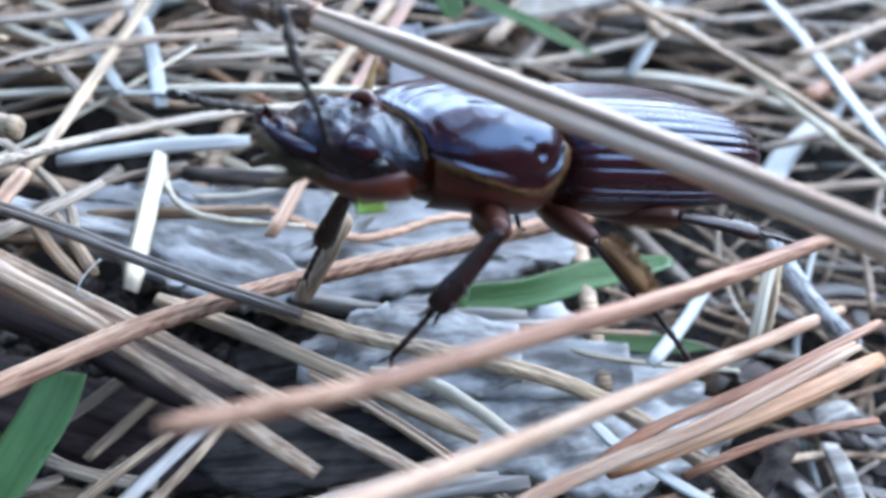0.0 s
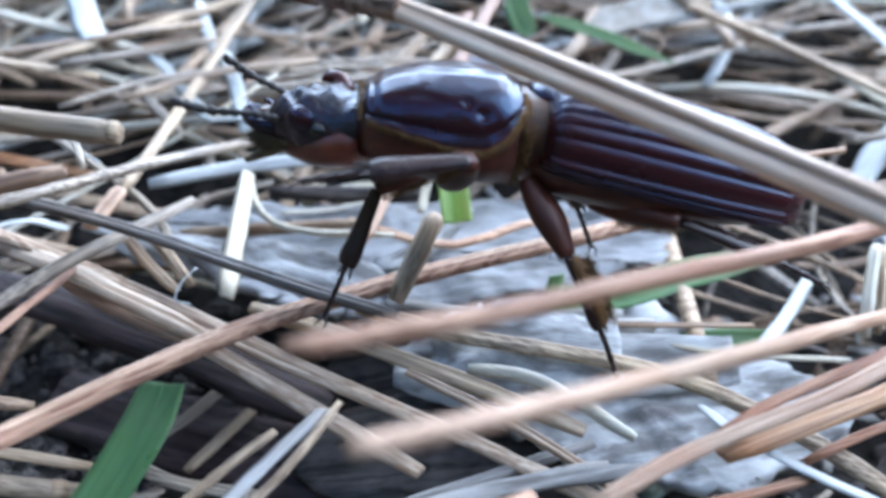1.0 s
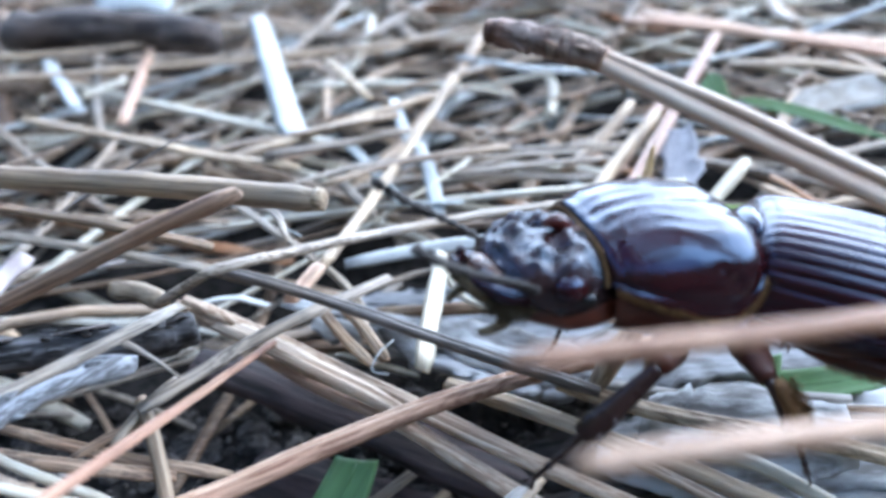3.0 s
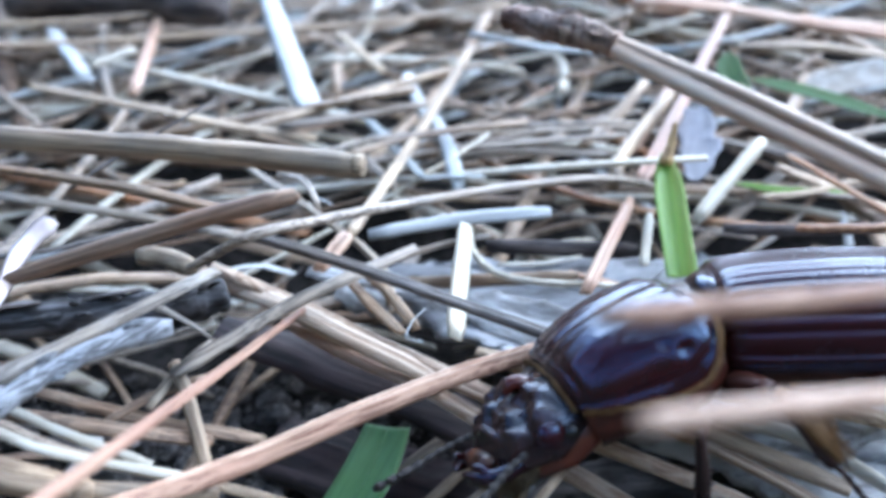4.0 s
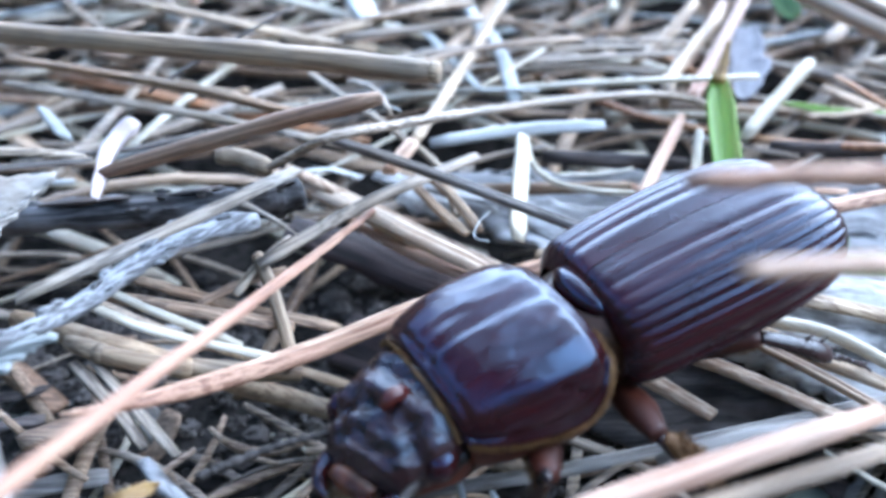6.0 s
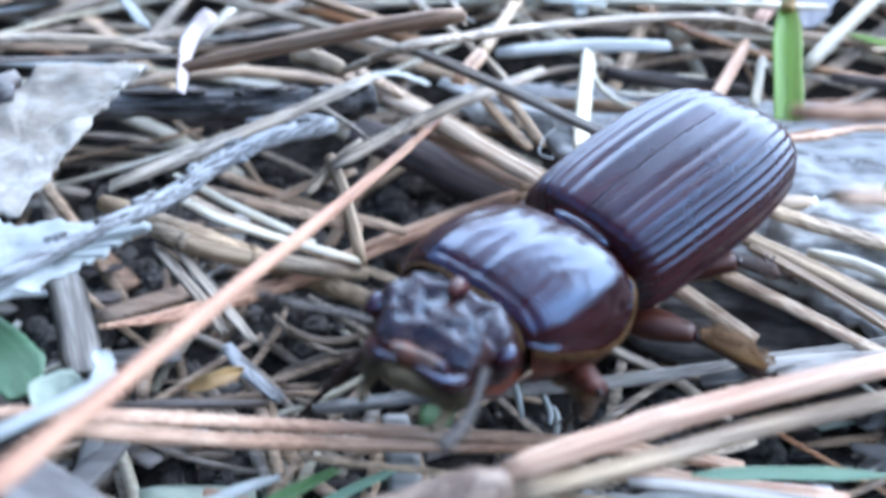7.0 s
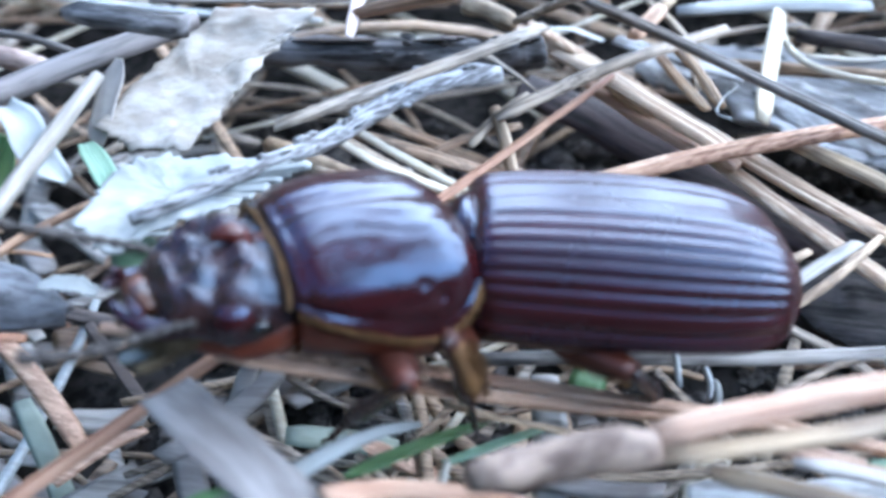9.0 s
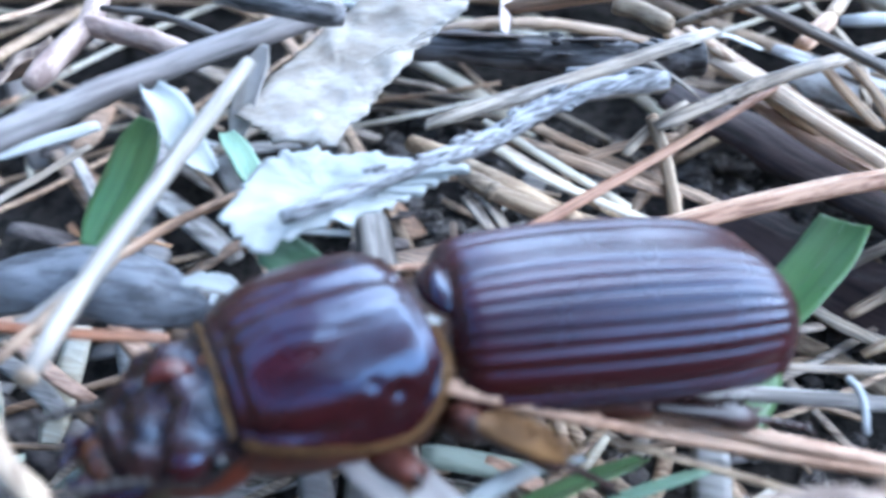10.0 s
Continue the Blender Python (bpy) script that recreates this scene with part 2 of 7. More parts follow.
ROUND = [(math.cos(a), math.sin(a)) for a in [k * math.tau / 8 for k in range(8)]]
HALF = [(1, -0.05), (0.95, 0.22), (0.62, 0.6), (0.42, 0.66), (0.34, 0.56), (0.1, 0.8), (-0.3, 0.82), (-0.6, 0.62), (-0.68, 0.5), (-0.94, 0.25), (-1, -0.05), (-0.45, -0.25), (0, -0.12), (0.45, -0.25)]
FLAT = [(1, 0), (0.55, 0.16), (0, 0.22), (-0.55, 0.16), (-1, 0), (-0.55, -0.1), (0, -0.06), (0.55, -0.1)]
PAIR = [(1, 0.05), (0.92, 0.4), (0.7, 0.62), (0.4, 0.66), (0.2, 0.5), (0.08, 0.15), (-0.05, 0.12), (-0.15, 0.45), (-0.4, 0.62), (-0.72, 0.58), (-0.92, 0.36), (-1, 0.05), (-0.7, -0.4), (0, -0.5), (0.7, -0.4)]
SECTIONS = {"round": ROUND, "half": HALF, "flat": FLAT, "pair": PAIR}


def sweep(bm, places, radii, section=ROUND, roll=0.0, rough=0.0, twist=0.0, seed=0):
    """A skin round a line of places; the ends are closed. Radii: one for each place."""
    rows = []
    rnd = random.Random(seed)
    n = len(places)
    for i, p in enumerate(places):
        d = (places[min(i + 1, n - 1)] - places[max(i - 1, 0)]).normalized()
        side = d.cross(Vector((0, 0, 1)))
        if side.length < 1e-4:
            side = Vector((0, 1, 0))
        side.normalize()
        up = side.cross(d)
        a = roll + twist * i / (n - 1)
        s, u = side * math.cos(a) + up * math.sin(a), up * math.cos(a) - side * math.sin(a)
        rows.append([bm.verts.new(p + radii[i] * (1 + rough * rnd.uniform(-1, 1)) * (x * s + y * u)) for x, y in section])
    k = len(section)
    for a, b in zip(rows, rows[1:]):
        for j in range(k):
            bm.faces.new((a[j], a[(j + 1) % k], b[(j + 1) % k], b[j]))
    bm.faces.new(rows[0][::-1])
    bm.faces.new(rows[-1])
    return rows


SERIAL = [0]
GROUPS = {"pine needle": "fallen pine needles", "straw": "bleached straws", "grass blade": "green grass blades", "bark": "pieces of bark", "bark flake": "flakes of bark"}


def strand(name, points, width, material, label, category="", section="half", taper=(1.0, 1.0), roll=0.0, twist=0.0,
           rough=0.02, group="", n=None, ragged=0.0):
    """One needle, straw or twig through points in millimetres; its own x runs along it."""
    SERIAL[0] += 1
    rnd = random.Random(SERIAL[0])
    pts = [Vector(p) * MM for p in points]
    chord = pts[-1] - pts[0]
    m = Matrix.Translation(pts[0]) @ chord.to_track_quat("X", "Z").to_matrix().to_4x4()
    inv = m.inverted()
    n = n or max(8, min(26, int(chord.length / 0.002)))
    places = spline([inv @ p for p in pts], n)
    wob = width * MM * 0.025
    for i in range(1, n):
        places[i] = places[i] + Vector((0, rnd.uniform(-wob, wob), rnd.uniform(-wob, wob)))
    radii = [0.5 * width * MM * (taper[0] + (taper[1] - taper[0]) * i / n) * (1 + 0.05 * rnd.uniform(-1, 1)) for i in range(n + 1)]
    if taper[0] > 0.3:
        radii[0] *= 0.75
    if taper[1] > 0.3:
        radii[-1] *= 0.75
    bm = bmesh.new()
    rows = sweep(bm, places, radii, SECTIONS[section], roll, rough, twist, SERIAL[0])
    if ragged:
        for v in rows[0] + rows[-1]:
            v.co.x += rnd.uniform(-ragged, ragged) * MM
    me = from_bm(name, bm)
    ob = link(name, me, material)
    ob.matrix_world = m
    category = category or name.replace("_", " ")
    if name in ("cut_stalk", "pale_stalk", "stub"):
        end, back = (n, n - 1) if name == "cut_stalk" else (0, 1)
        d = (places[end] - places[back]).normalized() * width * MM
        tip = bmesh.new()
        sweep(tip, [places[end] - d * 0.25, places[end] + d * 0.06, places[end] + d * 0.1], [radii[back] * 0.85, radii[back] * 0.85, radii[back] * 0.5], ROUND, 0.0, 0.12, 0.0, 5)
        part("cut_end", tip, TAN, ob, "pale frayed cut end")
    if name == "rotten_twig":
        for k in (3, 9, 15, 20):
            shred = bmesh.new()
            lift = Vector((0, rnd.uniform(-0.4, 0.4), 0.8)) * radii[k]
            sweep(shred, [places[k] + lift, places[k + 2] + lift * 1.15, places[k + 4] + lift * 1.3], [radii[k] * 0.4, radii[k] * 0.75, radii[k] * 0.35], FLAT, 0.2, 0.2, 0.0, k)
            part("loose_bark", shred, BARK, ob, "lifting shred of bark")
    if category == "grass stalk":
        for k in (n // 3, 2 * n // 3):
            ring = bmesh.new()
            sweep(ring, [places[k - 1].lerp(places[k], 0.75), places[k], places[k].lerp(places[k + 1], 0.25)], [radii[k] * 1.02, radii[k] * 1.16, radii[k] * 1.02], ROUND, roll, 0.03)
            part("joint", ring, material, ob, "swollen joint")
    return tagged(ob, label, category, group or GROUPS.get(category, ""))


def blade(name, points, width, material, label, category="leaf", cup=0.15, tips=(0.2, 0.05), thick=0.18, tilt=0.0, wave=0.0, ragged=0.0):
    """A flat strip with thickness: a leaf or flake of bark along points in millimetres, wide across."""
    SERIAL[0] += 1
    rnd = random.Random(SERIAL[0])
    pts = [Vector(p) * MM for p in points]
    chord = pts[-1] - pts[0]
    m = Matrix.Translation(pts[0]) @ chord.to_track_quat("X", "Z").to_matrix().to_4x4()
    inv = m.inverted()
    n, k = 36, 8
    places = spline([inv @ p for p in pts], n)
    top, low = [], []
    bm = bmesh.new()
    for i, p in enumerate(places):
        u = i / n
        d = (places[min(i + 1, n)] - places[max(i - 1, 0)]).normalized()
        side = Vector((0, 0, 1)).cross(d).normalized()
        up = d.cross(side)
        s, w = side * math.cos(tilt) + up * math.sin(tilt), up * math.cos(tilt) - side * math.sin(tilt)
        f = min(1.0, tips[0] + (1 - tips[0]) * math.sin(min(1, u / 0.3) * math.pi / 2), tips[1] + (1 - tips[1]) * math.sin(min(1, (1 - u) / 0.3) * math.pi / 2))
        a, b = [], []
        el, er = (1 + ragged * (1.6 * noise.noise(Vector((u * 4, SERIAL[0] * 3.7, k2))) + 1.0 * noise.noise(Vector((u * 13, SERIAL[0] * 1.3, k2))) + rnd.uniform(-0.35, 0.35)) for k2 in (1.5, 7.5))
        for j in range(k + 1):
            x = 2 * j / k - 1
            e = el if x < 0 else er
            h = cup * (x * x) * width * 0.5 + wave * math.sin(u * 9 + x * 2) + (0.006 * width * math.cos(x * 14) * (abs(x) < 0.95) if material in (LEAF, SHOOT, LEAFMINT) else (0.1 if thick > 0.4 else 0.035) * width * (noise.noise(Vector((u * 5, x * 1.8, SERIAL[0] * 1.7))) + 0.4 * noise.noise(Vector((u * 16, x * 5, SERIAL[0] * 0.7)))))
            q = p + (x * f * e * width * 0.5 * s + h * w) * MM
            a.append(bm.verts.new(q))
            b.append(bm.verts.new(q - w * thick * MM * (1 - 0.6 * abs(x))))
        top.append(a)
        low.append(b)
    for i in range(n):
        for j in range(k):
            bm.faces.new((top[i][j], top[i + 1][j], top[i + 1][j + 1], top[i][j + 1]))
            bm.faces.new((low[i][j], low[i][j + 1], low[i + 1][j + 1], low[i + 1][j]))
        bm.faces.new((top[i][0], low[i][0], low[i + 1][0], top[i + 1][0]))
        bm.faces.new((top[i][k], top[i + 1][k], low[i + 1][k], low[i][k]))
    for j in range(k):
        bm.faces.new((top[0][j], top[0][j + 1], low[0][j + 1], low[0][j]))
        bm.faces.new((top[n][j], low[n][j], low[n][j + 1], top[n][j + 1]))
    ob = link(name, from_bm(name, bm), material)
    ob.matrix_world = m
    if material in (LEAF, SHOOT, LEAFMINT):
        rib = bmesh.new()
        mid = places[1:-1:3]
        sweep(rib, [q + Vector((0, 0, 0.008 * width * MM)) for q in mid], [0.014 * width * MM] * len(mid), ROUND)
        part("midrib", rib, material, ob, "raised midrib")
    return tagged(ob, label, category, GROUPS.get(category, ""))


def flake(name, corners, width, material, label, category="leaf", thick=0.15, jag=0.05, wrinkle=0.04):
    """A torn flat scrap between corners in millimetres: jagged rim, wrinkled face, real thickness."""
    SERIAL[0] += 1
    rnd = random.Random(SERIAL[0])
    pts = [Vector(p) * MM for p in corners]
    mid = sum(pts, Vector()) / len(pts)
    normal = sum(((a - mid).cross(b - mid) for a, b in zip(pts, pts[1:] + pts[:1])), Vector()).normalized()
    if normal.z < 0:
        normal = -normal
    size = max((p - mid).length for p in pts)
    per, rings = 14, 16
    rim = []
    for a, b in zip(pts, pts[1:] + pts[:1]):
        out = normal.cross(b - a).normalized()
        for i in range(per):
            u = i / per
            rim.append(a.lerp(b, u) - mid + out * size * jag * (noise.noise(a * 300 + Vector((u * 3, 0, 0))) + rnd.uniform(-0.5, 0.5)) * (1 if i else 0.4))
    n = len(rim)
    bm = bmesh.new()
    sides = []
    for drop in (0.0, thick * MM):
        rows = [[bm.verts.new(normal * -drop)]]
        for r in range(1, rings + 1):
            row = []
            for v in rim:
                q = v * r / rings
                h = size * wrinkle * (noise.noise(q * 260 + mid * 50) + 0.5 * noise.noise(q * 800) + 0.3 * (0.5 - abs(noise.noise(q * 1500)))) * min(1.0, 2 * r / rings)
                row.append(bm.verts.new(q + normal * (h - drop)))
            rows.append(row)
        for i in range(n):
            j = (i + 1) % n
            bm.faces.new((rows[0][0], rows[1][i], rows[1][j]))
            for r in range(1, rings):
                bm.faces.new((rows[r][i], rows[r + 1][i], rows[r + 1][j], rows[r][j]))
        sides.append(rows[-1])
    for i in range(n):
        j = (i + 1) % n
        bm.faces.new((sides[0][i], sides[1][i], sides[1][j], sides[0][j]))
    ob = link(name, from_bm(name, bm), material)
    ob.matrix_world = Matrix.Translation(mid)
    return tagged(ob, label, category, GROUPS.get(category, ""))


# ---- ground: one sheet, fine and bumpy under the litter, wide and plain to the horizon
def bed(y):
    """The top of the needle bed: a low bank that rises away from the camera."""
    return 0.01 + 0.3 * (min(max(y, -0.08), 0.05) + 0.02) + 0.2 * (min(max(y, 0.05), 0.35) - 0.05)


def height(x, y):
    p = Vector((x * 38, y * 38, 0.3))
    near = math.exp(-((x + 0.01) ** 2 + (y + 0.02) ** 2) / 0.03)
    return bed(y) - 0.0120 + 0.0026 * noise.fractal(p, 1.0, 2.0, 5) + 0.004 * noise.noise(Vector((x * 9, y * 9, 2.0))) * (1 - near)


def ground():
    xs = np.unique(np.concatenate([np.linspace(-0.14, 0.16, 151), np.geomspace(0.16, 60, 30), -np.geomspace(0.14, 60, 30)]))
    ys = np.unique(np.concatenate([np.linspace(-0.12, 0.2, 161), np.geomspace(0.2, 60, 30), -np.geomspace(0.12, 60, 30)]))
    verts = [(float(x), float(y), height(float(x), float(y)) if abs(x) < 2 and abs(y) < 2 else bed(float(y)) - 0.011) for y in ys for x in xs]
    k = len(xs)
    faces = [(j * k + i, j * k + i + 1, (j + 1) * k + i + 1, (j + 1) * k + i) for j in range(len(ys) - 1) for i in range(k - 1)]
    me = bpy.data.meshes.new("ground")
    me.from_pydata(verts, [], faces)
    tagged(link("ground", me, SOIL), "dark grey-brown soil under a bed of dead pine needles", "ground", kind="structure")



def unseen_woods():
    """A plain unseen ring of dark trees far round, added to block low sky light."""
    n = 720
    verts, faces = [], []
    for i in range(n):
        a = i * math.tau / n
        c, e = math.cos(a), math.sin(a)
        crown = abs(noise.noise(Vector((c * 6, e * 6, 5.0)))) * 3.2 + 1.3 * noise.noise(Vector((c * 22, e * 22, 2.0))) + 0.9 * noise.noise(Vector((c * 90, e * 90, 7.0)))
        shut = 0.5 - 0.5 * (0.77 * c + 0.64 * e)
        top = 1.9 + 4.0 * shut + (0.8 + 0.9 * shut) * crown
        for r, z in ((9.0, -0.5), (9.0, top * 0.6), (9.4, top), (9.8, -0.5)):
            verts.append((r * c, r * e, z))
    for i in range(n):
        p, q = i * 4, (i + 1) % n * 4
        for k in range(3):
            faces.append((p + k, q + k, q + k + 1, p + k + 1))
    me = bpy.data.meshes.new("backdrop")
    me.from_pydata(verts, [], faces)
    tagged(link("backdrop", me, WOODS), "unseen dark tree ring round the place, added to block low sky", "backdrop", kind="structure")


def unseen_boughs():
    """A tree crown, unseen: loose twig sprays overhead, open sideways, added to shade reflections."""
    r = random.Random(12)
    verts, faces = [], []
    for _ in range(1350):
        a, up = r.uniform(0, math.tau), math.asin(r.uniform(math.sin(radians(40)), 1.0))
        d = Vector((math.cos(up) * math.cos(a), math.cos(up) * math.sin(a), math.sin(up)))
        thick = (math.degrees(up) - 44) / 16 + 1.4 * noise.noise(d * 3.2 + Vector((3, 0, 1))) + 0.8 * noise.noise(d * 9)
        if thick < r.uniform(0.0, 1.0):
            continue
        c = d * r.uniform(4.2, 5.6)
        along_it = Vector((r.uniform(-1, 1), r.uniform(-1, 1), r.uniform(-0.4, 0.4))).normalized()
        side = along_it.cross(Vector((r.uniform(-0.4, 0.4), r.uniform(-0.4, 0.4), 1))).normalized()
        ln, w = r.uniform(0.2, 0.55), r.uniform(0.06, 0.16)
        base = len(verts)
        for k in range(5):
            v = k / 4
            f = w * (0.3 + math.sin(math.pi * v) * r.uniform(0.5, 1.0))
            q = c + along_it * ln * (v - 0.5) + Vector((0, 0, -0.06 * v * v))
            verts.extend((q - side * f, q + side * f))
        for k in range(4):
            faces.append((base + 2 * k, base + 2 * k + 1, base + 2 * k + 3, base + 2 * k + 2))
    me = bpy.data.meshes.new("tree_crown")
    me.from_pydata(verts, [], faces)
    tagged(link("tree_crown", me, WOODS, smooth=False), "unseen dark green boughs overhead, added to shade the place", "tree crown", kind="stuff")


ground()
unseen_woods()
unseen_boughs()


# ---- the bed of fallen needles, past counting
def litter(name, material, count, box, lift, width, length, seed, label, sides=5, lean=0.12, hollow=False, flat=0.42):
    r = np.random.RandomState(seed)
    verts, faces = [], []
    ring = [(math.cos(k * math.tau / sides), flat * math.sin(k * math.tau / sides)) for k in range(sides)]
    n = 7
    for _ in range(count):
        u = r.rand() ** 1.0
        x = box[0] + (box[1] - box[0]) * r.rand()
        y = box[2] + (box[3] - box[2]) * u
        if hollow and -0.032 < x < 0.009 and -0.039 < y < -0.008 and r.rand() < 0.96:
            continue
        a = r.rand() * math.tau if r.rand() < 0.35 else r.normal(0.0, 0.5)
        ln = length[0] + (length[1] - length[0]) * r.rand()
        w = width[0] + (width[1] - width[0]) * r.rand()
        z = bed(y) + lift[0] + (lift[1] - lift[0]) * r.rand() ** 1.5
        tilt, bend, curl = r.normal(0, lean), r.normal(0, 0.05), r.normal(0, 0.12)
        d = Vector((math.cos(a), math.sin(a), 0))
        s = Vector((-math.sin(a), math.cos(a), 0))
        base = len(verts)
        for i in range(n + 1):
            v = 2 * i / n - 1
            c = Vector((x, y, z)) + d * v * ln / 2 + s * curl * ln * 0.5 * v * v + Vector((0, 0, tilt * v * ln / 2 + bend * ln * v * v + bed(y + d.y * v * ln / 2) - bed(y)))
            f = (1 - 0.25 * abs(v) ** 6) * w / 2
            for p, q in ring:
                verts.append(c + s * p * f + Vector((0, 0, q * f)))
        for i in range(n):
            for j in range(sides):
                k = (j + 1) % sides
                faces.append((base + i * sides + j, base + i * sides + k, base + (i + 1) * sides + k, base + (i + 1) * sides + j))
        faces.append(tuple(base + j for j in reversed(range(sides))))
        faces.append(tuple(base + n * sides + j for j in range(sides)))
    me = bpy.data.meshes.new(name)
    me.from_pydata(verts, [], faces)
    return tagged(link(name, me, material), label, "litter", kind="stuff")

LITTERS = [("needle_litter", TAN, "tan dead pine needles lying in a loose bed"), ("needle_litter", GREY, "weathered grey dead pine needles in a loose bed"),
           ("needle_litter", BROWN, "brown dead pine needles in a loose bed"), ("needle_litter", ORANGE, "orange-brown dead pine needles in a loose bed"),
           ("straw_litter", PALE, "bleached pale straws scattered through the needle bed"), ("straw_litter", WHITE, "white straw scraps scattered through the bed")]
for k, (nm, mt, lb) in enumerate(LITTERS):
    share = (1.1, 1.2, 0.8, 0.15, 0.55, 0.45)[k]
    litter(nm, mt, int(130 * (share if k < 4 else 0.12)), (-0.11, 0.08, -0.075, -0.005), (-0.0115, -0.005), (0.0004, 0.0010), (0.006, 0.035), 11 + k, lb, hollow=True)
    litter(nm, mt, int(230 * share), (-0.13, 0.13, -0.008, 0.10), (-0.008, -0.001), (0.0007, 0.0021), (0.012, 0.06), 31 + k, lb)
    litter(nm, mt, int(330 * share), (-0.35, 0.35, 0.08, 0.42), (-0.004, 0.003), (0.0009, 0.0025), (0.03, 0.1), 51 + k, lb)

SCRAPS = [(BARKGREY, "grey crumbs of rotten wood on the soil"), (LEAFGREY, "greyish brown scraps of dead leaf"), (FLAKEGREEN, "pale greenish scraps of leaf"), (BARK, "dark crumbs of bark"), (BROWN, "brown scraps of needle and bark")]
for k, (mt, lb) in enumerate(SCRAPS):
    litter("leaf_scraps", mt, (170, 110, 30, 170, 130)[k], (-0.09, 0.06, -0.072, -0.015), (-0.0112, -0.0065), (0.0008, 0.0026), (0.002, 0.010), 71 + k, lb, lean=0.3, hollow=True, flat=0.14, sides=6)
for k, (mt, lb) in enumerate(((BARKGREY, "grey crumbs of rotten wood on the soil"), (LEAFGREY, "greyish brown scraps of dead leaf"), (FLAKEGREEN, "pale greenish scraps of leaf"), (PINK, "short pinkish bits of needle"), (PALE, "short pale bits of straw"))):
    litter("leaf_scraps", mt, (55, 60, 20, 30, 20)[k], (-0.07, -0.002, -0.072, -0.040), (-0.0085, -0.0035), (0.0008, 0.0024), (0.003, 0.011), 91 + k, lb, lean=0.25, flat=0.14, sides=6)

for k, (mt, lb) in enumerate(((GREY, "weathered grey bits of needle on the soil"), (TAN, "tan bits of needle on the soil"), (PALE, "thin pale bits of straw on the soil"))):
    litter("needle_litter", mt, (46, 30, 10)[k], (-0.040, -0.012, -0.050, -0.026), (-0.0105, -0.0065), (0.0005, 0.0012), (0.005, 0.018), 101 + k, lb, lean=0.15)


def crumbs(count, box, size, seed, material, label):
    """Lumps of soil that lie on the ground."""
    r = np.random.RandomState(seed)
    verts, faces = [], []
    for _ in range(count):
        x, y = box[0] + (box[1] - box[0]) * r.rand(), box[2] + (box[3] - box[2]) * r.rand()
        w = size[0] + (size[1] - size[0]) * r.rand() ** 3
        c = Vector((x, y, height(x, y) + w * 0.25))
        base = len(verts)
        for k, (z, rad) in enumerate(((-0.5, 0.5), (-0.1, 1.0), (0.35, 0.85), (0.7, 0.4))):
            for j in range(6):
                a = (j + 0.5 * k) * math.tau / 6
                verts.append(c + Vector((math.cos(a) * rad * (0.7 + 0.6 * r.rand()), math.sin(a) * rad * (0.7 + 0.6 * r.rand()), z * (0.8 + 0.4 * r.rand()))) * w)
        for k in range(3):
            for j in range(6):
                p, q = base + k * 6 + j, base + k * 6 + (j + 1) % 6
                faces.append((p, q, q + 6, p + 6))
        faces.append(tuple(base + 18 + j for j in range(6)))
        faces.append(tuple(base + j for j in reversed(range(6))))
    me = bpy.data.meshes.new("soil_crumbs")
    me.from_pydata(verts, [], faces)
    tagged(link("soil_crumbs", me, material, smooth=False), label, "soil", kind="stuff")


crumbs(2600, (-0.048, 0.03, -0.052, -0.006), (0.0002, 0.0011), 5, CRUMB, "grey-brown crumbs of soil under the litter")
crumbs(900, (-0.048, 0.03, -0.052, -0.006), (0.0003, 0.0016), 6, ROTTEN, "dark crumbs of rotten wood on the soil")

# ---- needles, straws and twigs that lie in view
# the middle of the bed
strand("cut_stalk", [(-45.79, -9.4, 24.09), (-24.72, -17.36, 23.25), (-12.62, -22.72, 22.57)], 1.58, STALK, "tan-grey cut stalk with a square end", section="round", category="plant stalk", ragged=0.3)
strand("pine_needle", [(-44.79, -5.84, 21.19), (-30.95, -12.48, 20.17), (-20.77, -15.86, 18.24)], 1.02, BROWN, "weathered brown pine needle with a groove", section="pair")
strand("pine_needle", [(-44.44, -7.54, 19.67), (-27.75, -14.55, 18.05), (-17.54, -16.66, 15.97)], 0.94, GREY, "weathered grey pine needle")
strand("bent_needle", [(-23.74, -19.53, 16.07), (-21.42, -20.44, 17.37), (-19.06, -21.39, 18.57), (-14.78, -16.83, 17.84), (-8.46, -11.34, 17.02), (0.38, -7.63, 16.7), (6.01, -5.97, 16.2), (9.71, -5.74, 15.2)], 1.02, GREY, "grey pine needle with a sharp kink", section="pair", category="pine needle")
strand("pine_needle", [(-19.86, -18.34, 17.46), (-12.73, -19.68, 14.98), (-4.14, -23.51, 12.42), (2.55, -25.5, 10.24)], 1.07, DARK, "dark grey-brown pine needle with pale grooves", section="pair")
strand("straw", [(-5.55, -8.87, 14.28), (-6.66, -15.57, 12.7), (-7.76, -22.5, 11.23)], 1.33, PALE, "short pale yellow straw standing at a slant", section="flat", roll=0.5)
strand("rootlet", [(-5.43, -8.51, 13.86), (-5.04, -12.5, 12.61), (-2.46, -15.01, 11.94), (4.09, -16.3, 11.48)], 0.49, PALE, "thin curved cream rootlet", section="round")
strand("straw", [(-12.85, -8.44, 13.84), (-6.17, -8.21, 14.52), (0.96, -7.99, 14.56)], 1.29, WHITE, "bleached white flat straw", section="flat", roll=-0.6)
strand("pine_needle", [(-16.06, -16.85, 14.37), (-14.21, -13.31, 15.45)], 1.32, PINK, "broken pinkish piece of pine needle")
strand("pine_needle", [(-14.23, -12.91, 15.12), (-11.58, -5.05, 16.46), (-7.84, 4.11, 19.15), (-2.3, 18.08, 23.41)], 1.03, TAN, "thin pinkish tan pine needle")
